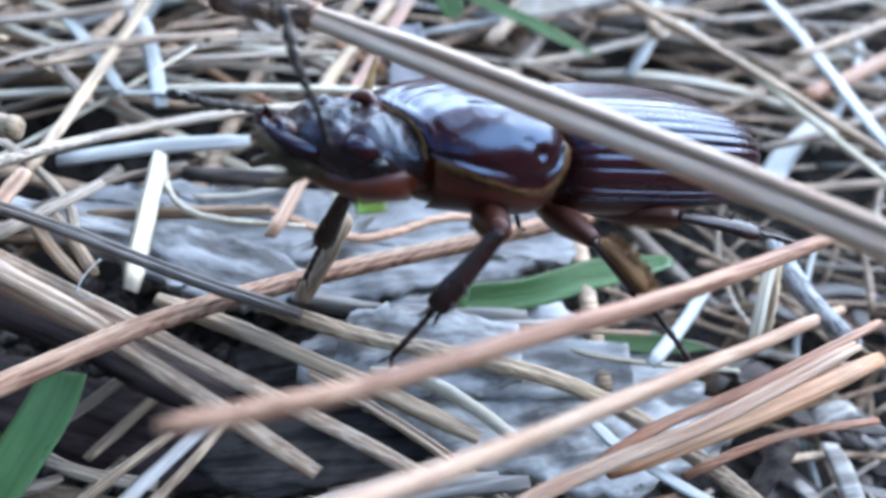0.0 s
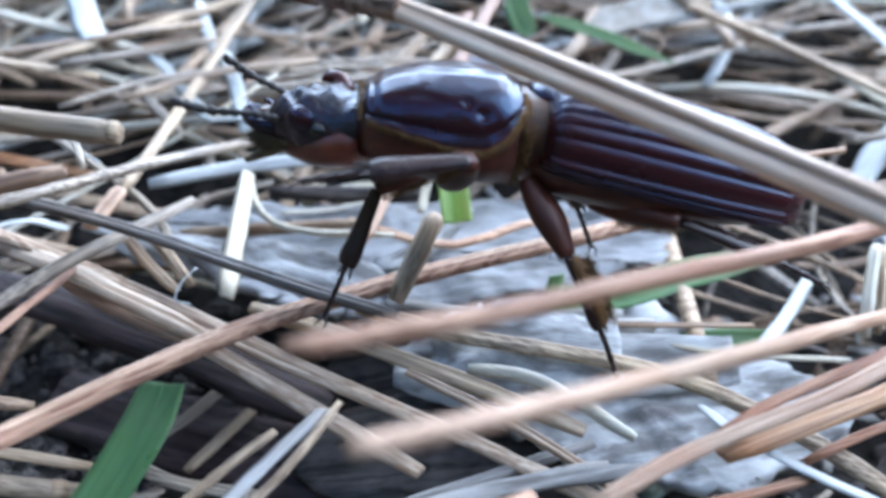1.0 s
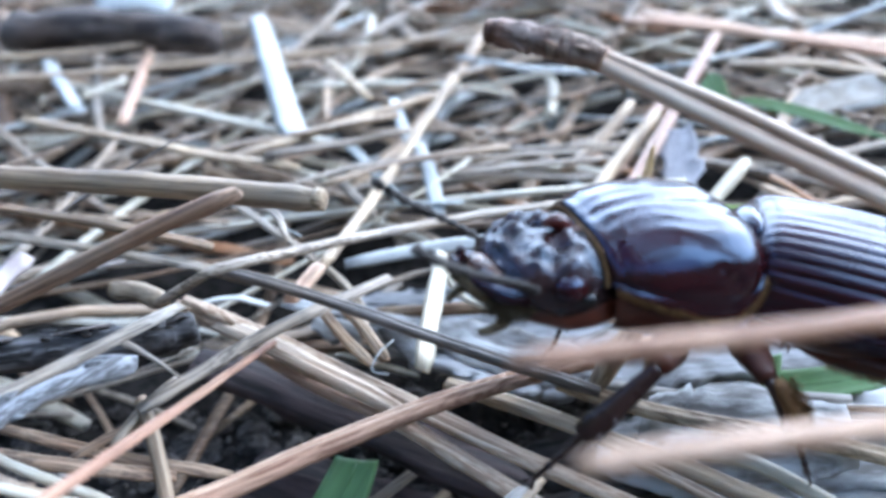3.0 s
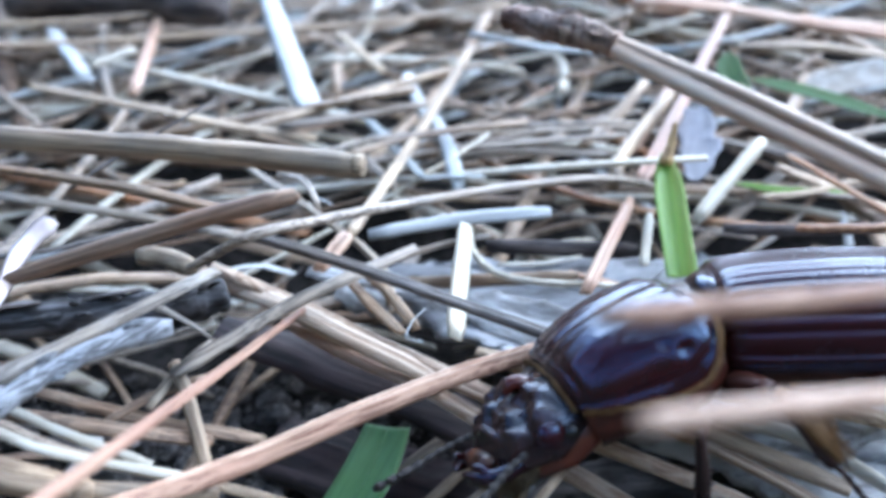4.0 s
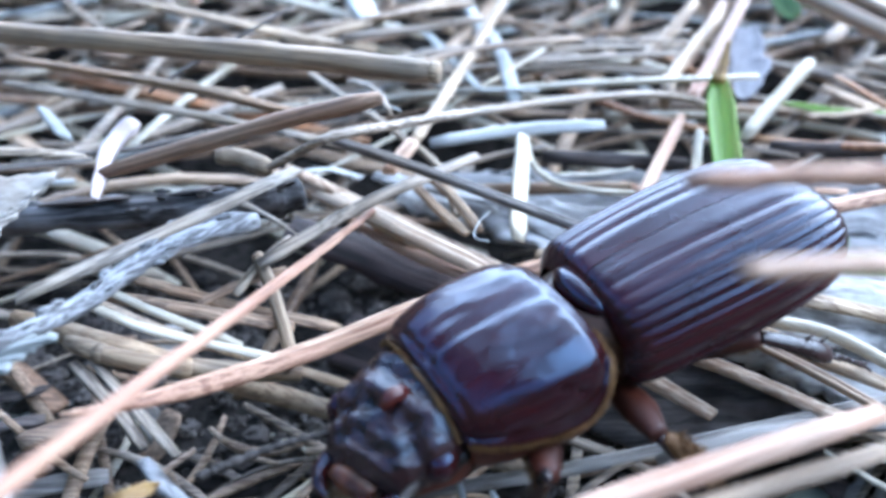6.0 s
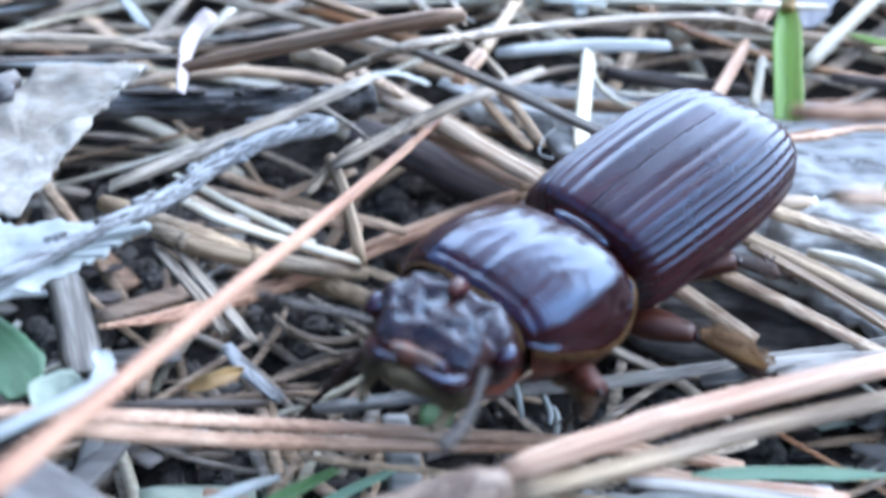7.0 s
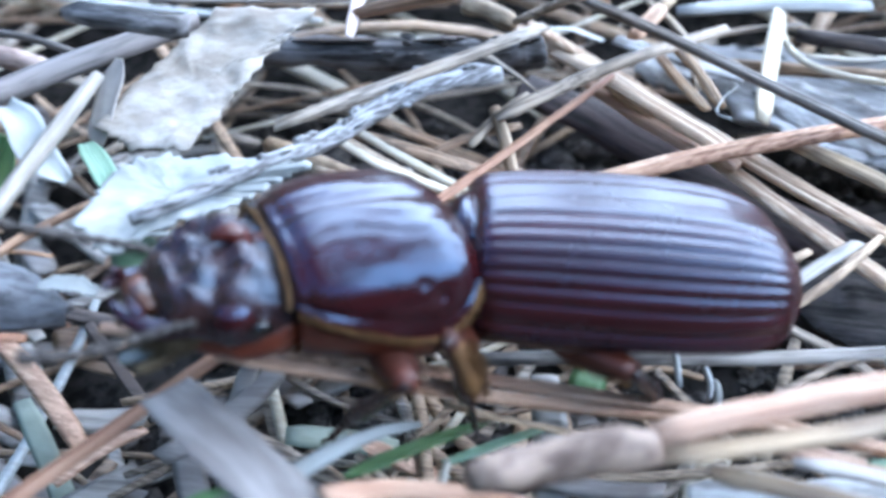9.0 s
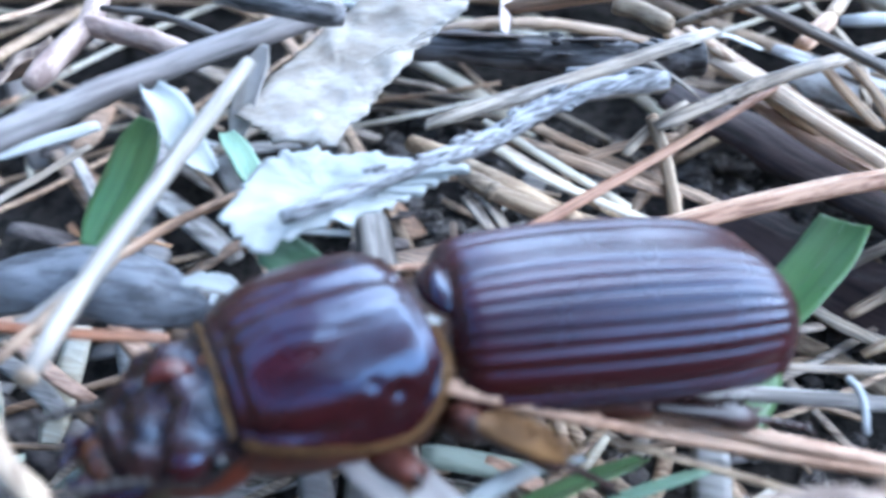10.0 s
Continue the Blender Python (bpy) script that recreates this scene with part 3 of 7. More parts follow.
strand("pine_needle", [(-36.11, -32.29, 13.34), (-28.48, -28.15, 15.25), (-21.67, -22.79, 16.77)], 1.20, GREY, "broad straight grey pine needle", section="half", ragged=0.3)
SILVER_LINE = [(-40.4, -42.6, 12.5), (-37.6, -39.4, 12.9), (-34.73, -36.27, 13.2), (-32.6, -33.27, 13.3), (-29.71, -29.79, 14.35), (-26.99, -28.06, 14.99), (-23.89, -25.9, 14.77)]
silver_twig = strand("twig", SILVER_LINE, 1.3, SILVER, "silvery weathered twig with rough bark", section="round", taper=(0.7, 1.0), rough=0.16, n=26)
strand("chip", [(-25.63, -21.9, 14.6), (-23.59, -23.5, 14.15), (-21.54, -25.45, 13.52)], 0.68, GREY, "small pointed chip of grey wood", taper=(1.0,0.2))
strand("pine_needle", [(-24.18, -25.75, 11.83), (-20.59, -22.61, 12.76), (-16.42, -19.94, 13.91), (-9.45, -12.76, 14.08)], 1.02, GREY, "flat grey-brown pine needle", section="flat", roll=-0.5)
strand("pine_needle", [(-23.37, -14.89, 14.44), (-16.74, -16.71, 11.37), (-9.33, -20.8, 8.69), (-1.21, -27.28, 6.74), (6.69, -34.48, 5.62), (14.02, -41.41, 4.45)], 1.18, CREAM, "long cream-tan pine needle low in the bed")
strand("pine_needle", [(-22.91, -14.73, 13.58), (-18.29, -16.32, 11.51), (-10.85, -20.96, 8.12), (-4.23, -26.72, 5.83), (2.49, -33.12, 3.91)], 1.45, CREAM, "broad tan pine needle low in the bed")
strand("pine_needle", [(-23.55, -14.29, 13.71), (-17.02, -16.9, 10.85), (-9.6, -21.17, 8.5), (-1.44, -27.36, 6.65), (3.4, -30.85, 5.75)], 0.92, CREAM, "pale tan pine needle low in the bed", section="pair")
strand("pine_needle", [(-6.27, -21.14, 9.55), (-0.03, -25, 8.38), (6.3, -29.43, 7.08), (12.26, -33.86, 5.74)], 1.44, TAN, "broad tan pine needle")
strand("bark_piece", [(-23.81, -12.95, 9.08), (-16.04, -16.33, 7.1), (-8.44, -21.4, 5.47), (-2.45, -26.11, 4.06)], 3.55, BARKRED, "dark purple-brown slab of bark", section="flat", rough=0.15, category="bark", roll=-0.4)
ROTTEN_LINE = [(-44.1, -17.6, 12.6), (-31.21, -18.74, 13.23), (-24.48, -19.42, 13.64), (-21.79, -18.65, 13.88)]
rotten_twig = strand("rotten_twig", ROTTEN_LINE, 2.29, TWIGGREY, "blue-grey rotten twig with loose dark bark", section="round", rough=0.22, category="twig", n=26)
strand("pine_needle", [(-34.49, -27.08, 10.66), (-28.79, -30.41, 9.66), (-23.14, -25.83, 4.55), (-16.46, -24.28, 0.62)], 0.95, TAN, "tan pine needle low in the bed")
strand("pine_needle", [(-34.24, -26.08, 11.18), (-29.66, -29.01, 10.38), (-24.92, -30.19, 8.67)], 0.71, PALE, "pale straw with green flecks low in the bed", category="straw")
strand("stalk", [(-38.14, -28.81, 10.56), (-29.69, -31.9, 9.15), (-23.74, -27.3, 3.48), (-15.78, -25.71, -0.86), (-6.66, -29.04, -2.78)], 1.42, STALK, "jointed greyish tan grass stalk low in the bed", section="round", category="grass stalk")
strand("pine_needle", [(-32.5, -24.48, 10.75), (-25.65, -26.01, 9.05), (-19.4, -26, 7.18)], 1.03, BROWN, "brown pine needle low in the bed")
strand("stub", [(-24.47, -23.94, 11.66), (-23.27, -26.53, 10), (-21.96, -30.34, 7.32)], 0.87, STALK, "short grey-brown stalk leaning on the bed", section="round", category="plant stalk")
strand("pine_needle", [(-12.39, -35.94, 5.1), (-9.09, -34.4, 6.66), (-5.58, -32.28, 7.69)], 0.67, TAN, "thin tan pine needle", section="pair")
strand("pine_needle", [(-33.19, -31.63, 9.4), (-30.54, -34.66, 8.14), (-27.6, -37.22, 6.11)], 1.00, GREY, "flat grey straw leading down into the bed", section="flat", roll=0.4)
strand("pine_needle", [(-28.22, -26.28, 9.42), (-25.69, -25.03, 10.16), (-22.78, -23.7, 10.5)], 0.82, BROWN, "brown broken pine needle")
strand("pine_needle", [(-2.44, -39.01, 5.22), (3.08, -38.54, 6.34), (9, -38.26, 6.4), (13.87, -38.51, 6.33)], 1.03, BARKGREY, "weathered grey strip of wood", section="flat", roll=-0.5, category="wood strip")
strand("root", [(6.39, -28.78, 7.84), (9.9, -29.9, 7.46), (12.33, -32.16, 6.74), (14.89, -35.06, 5.79)], 0.84, PALE, "pale bleached root lying in the litter", section="round", category="root")
strand("flake", [(-34.09, -12.26, 17.74), (-34.77, -16.8, 16.95), (-33.32, -25.75, 16.68)], 1.59, FLAKEPINK, "pinkish grey papery flake", section="flat", roll=0.6, category="leaf flake", taper=(1.0,0.5))
strand("flake", [(-41.97, -7.67, 17.68), (-39.06, -12.48, 16.62)], 1.78, FLAKE, "pale papery flake lying in the litter", section="flat", roll=0.6, category="leaf flake")
strand("pine_needle", [(-42.35, -13.04, 15.52), (-34.83, -13.53, 15.84), (-27.82, -9.52, 16.03)], 0.60, DARK, "thin dark pine needle")
strand("pine_needle", [(-28.05, -14.75, 15.57), (-26.09, -15.17, 15.4), (-24.22, -16.51, 14.95)], 1.38, TAN, "pinkish brown end of a needle bundle", section="round")
strand("thin_needle", [(-32.89, -11.35, 19.47), (-27.68, -12.01, 22.35), (-21.81, -13.41, 25.45)], 0.58, DARK, "thin blue-grey needle pointing up", category="pine needle", taper=(1,0.4))
strand("splinter", [(-18.57, -11.17, 19.58), (-16.68, -13.43, 19.44), (-15.63, -17.5, 18.72)], 0.77, GREY, "small grey splinter lying in the litter", taper=(1.0,0.5))
strand("pine_needle", [(-22.22, -2.22, 18.29), (-12.7, -11.81, 13.42), (-11.34, -16.87, 10.93)], 0.75, GREY, "grey pine needle half buried")
# behind
strand("straw", [(-20.6, 22.2, 23.61), (-18.96, 15.76, 21.69), (-17.23, 9.93, 19.96)], 2.49, WHITE, "broad white straw lying in the litter", section="flat", taper=(0.7,1.1))
strand("straw", [(-23.37, 37.95, 29.35), (-20.48, 23.62, 24.48), (-17.76, 11.07, 20.21)], 2.54, WHITE, "broad white straw with a square end", section="flat", taper=(0.8,1.1))
strand("straw", [(-46.95, 34.17, 27.24), (-42.96, 26.37, 24.9), (-39.03, 18.86, 22.61)], 1.52, WHITE, "short bluish white straw", section="flat")
strand("pine_needle", [(-34.9, 37.43, 28.14), (-34.61, 25.25, 24.55), (-34.41, 15.64, 21.61)], 1.28, PINK, "pinkish grey pine needle")
strand("pine_needle", [(-54.98, 28.31, 25.48), (-32.85, 28.04, 25.39), (-12.67, 28.73, 25.52), (3.61, 31.75, 26.45)], 1.08, TAN, "long tan pine needle")
strand("pine_needle", [(-56.53, 33.22, 27.39), (-39.56, 32.71, 27.26), (-24.63, 36.97, 28.54)], 0.99, TAN, "long tan pine needle")
strand("pine_needle", [(-44.16, 17.34, 22.62), (-32.3, 11.34, 20.81), (-24.78, 7.12, 19.63), (-16.95, 4.95, 18.43)], 1.21, TAN, "tan-grey pine needle lying in the litter")
strand("pine_needle", [(-23.55, 8.37, 18.94), (-15.03, 11.2, 20.27), (-4.14, 16.6, 21.93)], 1.35, TAN, "tan pine needle lying in the litter")
strand("pine_needle", [(-39.08, 19.8, 23.84), (-35.33, 23.05, 24.85)], 1.23, PALE, "short cream straw lying in the litter", category="straw")
strand("straw", [(-12.96, 7.12, 20.12), (-10.69, 3.97, 18.13), (-8.42, -1, 16.17)], 1.62, FLAKE, "bleached white strip of straw", section="flat", roll=0.3)
strand("straw", [(-8.66, -1.27, 16.11), (-5.91, -1.19, 16.04), (-3.29, -1.63, 15.98)], 0.91, FLAKE, "small bleached white strip", section="flat")
strand("pine_needle", [(-19.44, -0.6, 17.76), (-11.16, 3.59, 18.49), (-0.35, 5.04, 18.47), (10.89, 4.31, 18.24)], 0.72, GREY, "grey pine needle lying in the litter")
strand("pine_needle", [(-14.53, 3.93, 18.15), (-12.24, 0.02, 16.98), (-10.56, -2.61, 15.66)], 0.93, GREY, "short grey pine needle")
strand("pine_needle", [(-5.58, 2.39, 16.68), (-0.74, 2.64, 16.7), (7.67, 1.24, 16.31)], 1.05, GREY, "pale grey pine needle")
strand("pine_needle", [(-4.22, 6.07, 17.76), (4.73, 5.77, 17.65), (10.76, 5.67, 17.63)], 0.70, GREY, "grey pine needle lying in the litter")
strand("straw", [(-8.52, 16.59, 21.92), (-7.46, 8.66, 19.48), (-6.58, 4.39, 17.77)], 1.13, WHITE, "bluish white straw lying in the litter", section="flat")
strand("pine_needle", [(-15.03, 25.6, 25.1), (-10.7, 15.76, 22.17)], 1.01, TAN, "tan pine needle lying in the litter")
strand("pine_needle", [(6.33, -5.24, 15.42), (8.5, -0.2, 16.83), (15.34, 9.25, 19.75)], 1.23, TAN, "curved tan pine needle", section="round")
strand("pine_needle", [(8.31, -5.39, 15.32), (14.61, 5.13, 18.99), (26.61, 25.71, 25.65)], 1.23, PINK, "pale pinkish pine needle")
strand("pine_needle", [(1.4, -17.69, 11.66), (4.06, -12.94, 13.06), (7.14, -7.32, 14.8)], 1.05, PINK, "pinkish pine needle lying in the litter")
strand("pine_needle", [(6.5, -13.75, 11.87), (7.63, -10.37, 12.81), (8.63, -7.54, 13.64)], 0.75, PALE, "pale straw lying in the litter", category="straw")
strand("pine_needle", [(12.27, -7.27, 12.75), (15.73, -4.2, 14.73), (20.24, -0.05, 16.98)], 1.18, PALE, "crooked pale tan straw", section="round", category="straw")
strand("pine_needle", [(20.72, -4.09, 16.67), (22.64, -8.54, 15.39), (25.17, -13.94, 13.73)], 0.68, ORANGE, "orange pine needle lying in the litter")
strand("pine_needle", [(16.51, 27.84, 26.34), (26.11, 23.43, 24.99), (39.7, 14.45, 22.33)], 1.74, PINK, "pinkish pine needle lying in the litter")
strand("pine_needle", [(13.54, -9.91, 12.89), (19.2, -10.84, 12.64), (28.82, -11.45, 12.48)], 0.92, BARK, "dark grey twig lying in the litter", section="round", category="twig")
strand("pine_needle", [(-4.13, -8.52, 12.4), (1.68, -9.5, 12.07), (7, -10.43, 11.77)], 1.26, BARK, "dark grey-brown twig lying in the litter", section="round", category="twig")
strand("pine_needle", [(-3.61, -10.9, 11.63), (-0.31, -11.12, 11.55), (2.7, -10.71, 11.74)], 0.50, PALE, "yellowish straw lying in the litter", category="straw")
strand("pine_needle", [(17.46, -6.36, 14.03), (21.09, -6.32, 14), (28.37, -4.45, 14.62)], 0.80, TAN, "tan pine needle lying in the litter")
strand("pine_needle", [(18.7, 29.28, 26.71), (31.42, 20.5, 24.09), (49.49, 12.31, 21.6)], 1.99, PINK, "broad pinkish tan pine needle")
strand("pine_needle", [(24.11, 16.32, 22.35), (32.23, 14.88, 21.96), (40.59, 10.49, 20.1)], 1.66, TAN, "tan pine needle lying in the litter")
strand("pine_needle", [(36.52, 7.26, 21.05), (39.16, 3.76, 20.03), (45.58, -3.71, 17.26), (54.22, -17.02, 12.86)], 1.22, TAN, "tan pine needle with a pale broken spot", section="pair")
strand("pine_needle", [(41.88, 4.23, 19.2), (46.97, -6.7, 15.98), (52.32, -18.52, 11.92)], 0.99, PALE, "pale straw under a needle", category="straw")
strand("straw", [(53.63, 10.49, 20.57), (54.97, 1.95, 17.48), (54.99, -13, 13)], 1.50, WHITE, "long bluish white straw", section="flat")
strand("pine_needle", [(51.16, -4.33, 14.61), (57.44, -1.85, 15.39), (70.33, 3.95, 17.07)], 1.85, ORANGE, "orange pine needles far behind")
strand("pine_needle", [(52.25, 0.37, 16.97), (59.86, 2.7, 17.7), (72.62, 7.95, 19.37)], 1.24, TAN, "tan pine needle lying in the litter")
strand("straw", [(42.23, -14.2, 10.64), (47.6, -9.2, 12.19), (54.05, -5.04, 13.39)], 2.18, WHITE, "pale bluish straw lying in the litter", section="flat")
strand("pine_needle", [(41.48, -14.59, 10.62), (47.1, -14.2, 10.58), (58.36, -14.23, 10.69)], 1.15, TAN, "tan pine needle lying in the litter")
strand("pine_needle", [(23.16, 4.5, 17.31), (26.27, 7.77, 18.32), (29.68, 13.38, 19.92)], 1.39, TAN, "tan pine needle lying in the litter")
strand("pine_needle", [(24.91, 2.73, 15.76), (31.99, 4.13, 16.15), (42.58, 7.21, 17.11)], 1.06, GREY, "grey pine needle lying in the litter")
strand("pine_needle", [(-19.9, 5.36, 19.57), (-13.24, 6.49, 19.81), (-7.03, 7.89, 20.26)], 1.20, GREY, "grey pine needle lying in the litter")
strand("pine_needle", [(-14.59, -0.2, 17.94), (-7.96, 2.44, 18.69), (1.05, 3.81, 19)], 1.00, TAN, "tan pine needle lying in the litter")
strand("pine_needle", [(-6.65, 7.79, 19.32), (-5.87, 2.41, 17.7), (-5.45, -2.25, 15.17)], 1.38, WHITE, "pale straw lying in the litter", section="flat", category="straw")
strand("pine_needle", [(-4.57, 1.83, 17.4), (2.26, 2.26, 17.55), (9.37, 2.27, 17.62)], 0.85, GREY, "grey pine needle lying in the litter")
strand("pine_needle", [(5.6, 2.86, 16.76), (9.07, 6.7, 17.91), (13.51, 11.71, 20.49)], 1.21, TAN, "tan pine needle lying in the litter")
strand("pine_needle", [(9.21, 1.19, 16.26), (12.6, 6.53, 17.9), (16.84, 13.39, 20)], 1.32, PINK, "pinkish tan pine needle")
strand("twig", [(-10.84, -12.25, 11.26), (-6.82, -12.31, 11.18), (1.96, -12.88, 11.13)], 0.98, BROWN, "short brown twig lying in the litter", section="round", rough=0.1)
strand("pine_needle", [(-14.23, -12.47, 12.16), (-9.03, -10.05, 12.82), (-3.82, -8.68, 13.23)], 0.73, GREY, "thin grey pine needle")
strand("pine_needle", [(-1.88, -8.7, 11.22), (0.75, -7.79, 11.57), (4.27, -7.55, 11.74)], 1.05, PALE, "yellowish straw lying in the litter", category="straw")
# under and before the beetle at first
leaning_stalk = strand("plant_stalk", [(5.94, -21.4, 14.92), (5.03, -22.8, 14.14), (2.73, -24.29, 10.58)], 1.40, STALK, "leaning greyish tan stalk under the beetle", section="round")
strand("pine_needle", [(0.42, -23.5, 9.92), (5.87, -26.36, 8.93), (12.2, -28.29, 7.9), (19.74, -31.31, 6.56), (24.65, -37.44, 5.71), (27.92, -43.47, 4.84)], 1.41, TAN, "broad tan pine needle")
strand("pine_needle", [(2.56, -28.84, 8.23), (6.77, -32.57, 7.2), (10.6, -36.58, 6.02), (13.6, -40.1, 4.82)], 0.80, TAN, "tan pine needle with a dark groove", section="pair")
strand("wood_strip", [(-9.89, -37.1, 5.65), (-7.16, -34.64, 6.55), (-2.79, -30.74, 7.63)], 1.45, BARKGREY, "flat weathered grey strip of wood", section="flat", roll=0.3)
strand("pine_needle", [(-8.43, -37.11, 5.78), (-5.29, -35.31, 7.22), (-1.81, -31.41, 8.42)], 0.63, TAN, "thin pinkish tan pine needle")
strand("pine_needle", [(7.7, -45.96, 11.17), (13.8, -43.94, 11.81), (22.62, -41.79, 12.35), (33.38, -38.36, 13.45)], 0.99, PINK, "broad pinkish tan pine needle of a bundle", section="pair")
strand("pine_needle", [(15.15, -43, 11.51), (19.69, -41.25, 11.99), (26.21, -39.67, 12.55), (36.32, -36.46, 13.48)], 0.74, ORANGE, "orange pine needle of a bundle")
strand("pine_needle", [(17.86, -39.66, 7.43), (23.62, -38.55, 7.86), (29.87, -37.29, 8.26), (39.21, -34.59, 8.96)], 1.49, ORANGE, "broad orange-brown pine needle of a bundle")
strand("pine_needle", [(23.12, -39.52, 5.99), (27.73, -38.39, 6.43), (32.02, -37.7, 6.51), (37.67, -37.67, 6.52)], 0.69, ORANGE, "reddish pine needle lying in the litter")
strand("pine_needle", [(13.65, -42.14, 6.34), (18.08, -41.78, 6.4), (22.38, -41.37, 6.49)], 0.74, ORANGE, "orange-brown pine needle lying in the litter")
strand("straw", [(18.35, -35.91, 8.05), (19.63, -38.05, 7.46), (22.53, -41.06, 6.6), (25.98, -43.94, 5.68)], 1.9, WHITE, "broad bleached white straw", section="flat", roll=0.4)
strand("straw", [(10.85, -26.76, 4.94), (14.58, -27.63, 4.59), (18.27, -29.88, 3.86)], 1.52, WHITE, "bleached bluish straw low in the bed", section="flat", roll=0.4)
strand("wood_strip", [(1.54, -39.46, 6.11), (6.8, -38.26, 6.48), (12.19, -37.9, 6.46)], 0.94, BARKGREY, "weathered grey strip of wood", section="flat", roll=-0.4)
strand("straw", [(32.26, -24.19, 8.71), (28.16, -28.29, 8.41), (24.08, -31.92, 8.41)], 1.00, WHITE, "short bluish grey straw", section="flat", roll=0.4)
strand("straw", [(20.54, -27.36, 6.65), (24.85, -28.98, 6.28), (31.96, -30.5, 5.8)], 0.54, PALE, "thin pale straw lying in the litter")
strand("straw", [(35.26, -26.52, 12.03), (33.74, -28.63, 10.26), (32.46, -30.72, 7.64)], 0.85, PALE, "upright pale straw lying in the litter", category="straw")
strand("straw", [(35.98, -26.47, 11.94), (34.49, -28.81, 10.28), (33.43, -30.64, 7.7)], 0.54, TAN, "upright tan straw lying in the litter", category="straw")
strand("twig", [(37.84, -22.74, 11.15), (37.44, -26.54, 10.47), (37.44, -30.11, 9.85), (38.51, -33.22, 9.01)], 1.41, SILVER, "bluish grey twig lying in the litter", section="round", rough=0.12)
strand("pine_needle", [(2.7, -19.98, 7.97), (9.13, -22, 7.33), (18.64, -23.5, 6.94)], 1.35, BARKGREY, "grey rotten wood under the beetle", section="round", rough=0.15, category="wood")
strand("pine_needle", [(1.42, -12.33, 11.16), (7.38, -17.31, 10.65), (13.84, -15.91, 11.1), (17.03, -16.21, 11.1)], 0.88, PINK, "pinkish pine needle lying in the litter")
strand("wood", [(5.77, -23.88, 6.77), (11.33, -23.9, 6.72), (20.5, -24.55, 6.6)], 1.45, BARKGREY, "grey rotten wood lying in the litter", section="round", rough=0.15)
strand("pine_needle", [(16.07, -25.95, 8.08), (20.14, -26.68, 7.87), (26.26, -27.64, 7.57)], 0.56, BROWN, "brown pine needle lying in the litter")
strand("twig", [(-29.77, -23.45, 13.7), (-26.18, -24.36, 14.29), (-24.22, -24.08, 14.12)], 1.12, SILVER, "silvery twig end lying in the litter", section="round", rough=0.15)
# close to the lens
near_needle = strand("pine_needle", [(-5.1, -52.5, 25.3), (1, -51, 24.7), (8.7, -47.2, 23.2), (20, -41, 20.5), (36, -31, 16.5)], 0.9, RUSSET, "reddish pine needle hanging close to the lens", taper=(0.75,1.1), section="round")
low_needle = strand("pine_needle", [(-3.7, -56.4, 24.3), (2.2, -54.2, 23.2), (13, -47, 19), (42, -27, 7.5)], 0.85, PINK, "pale pinkish pine needle hanging close to the lens", taper=(0.75,1.1), section="round")
# where the beetle turns
strand("pine_needle", [(-38.93, -49.18, 10.65), (-31.68, -49.09, 10.54), (-22.34, -44.32, 5.98), (-10.41, -43.82, 4.84), (-4.44, -44.46, 4.5)], 0.84, PINK, "pinkish tan pine needle of a pair")
strand("pine_needle", [(-32.99, -50.38, 10.8), (-27.11, -48.56, 8.8), (-19.39, -44.45, 4.99), (-8.64, -44.19, 4.8), (-1.59, -45.12, 4.48)], 0.90, PINK, "pinkish pine needle of a pair", section="pair")
strand("pine_needle", [(-23.94, -45.69, 5.25), (-18.76, -44.2, 3.19), (-14.21, -44.71, 3)], 0.48, TAN, "thin tan pine needle")
strand("pine_needle", [(-23.81, -42.07, 5.32), (-16.41, -39.16, 4.1), (-6.56, -38.17, 4.51), (12.5, -34.61, 5.43)], 1.04, BARKGREY, "dark grey pine needle", section="half")
strand("pine_needle", [(-33.26, -46.38, 8.79), (-30.47, -45.72, 8.52), (-26.04, -43.02, 6.48)], 0.45, BARK, "dark thin twig lying in the litter", section="round", category="twig")
strand("pine_needle", [(-8.39, -40.89, 3.52), (-3.22, -37.83, 4.65), (0.89, -39.09, 4.22)], 0.52, GREY, "grey pine needle lying in the litter")
strand("pine_needle", [(-7.01, -32.6, 3.05), (-2.95, -34.93, 2.37), (0.09, -37.97, 1.48)], 0.84, GREY, "grey straw low in the bed")
strand("pine_needle", [(-17.1, -33.14, 2.87), (-16.66, -34.73, 1.42), (-17.6, -38.03, 0.48)], 2.11, LEAF, "dull green grass blade low in the bed", section="flat", category="grass blade")
strand("fork_needle", [(-14.59, -52.01, 10.2), (-10.48, -50.53, 10.73), (-5.23, -48.76, 11.29), (5.11, -45.93, 12.21)], 1.47, PINK, "broad pale pinkish pine needle from a sheath", category="pine needle", section="half")
strand("fork_needle", [(-14.56, -52.46, 9.54), (-9.25, -51.29, 10.08), (-3.98, -49.56, 10.58), (4.93, -47.21, 11.2)], 1.11, TAN, "tan pine needle from a sheath", category="pine needle")
strand("pine_needle", [(-11.54, -51.49, 8.42), (-6.62, -52.27, 8.29), (-0.66, -53.67, 7.7)], 0.54, TAN, "tan pine needle lying in the litter", category="pine needle")
strand("pine_needle", [(-8.29, -48.41, 6.47), (-2.82, -48.72, 6.17), (6, -50.28, 5.86)], 0.97, BARKGREY, "weathered grey pine needle", section="flat")
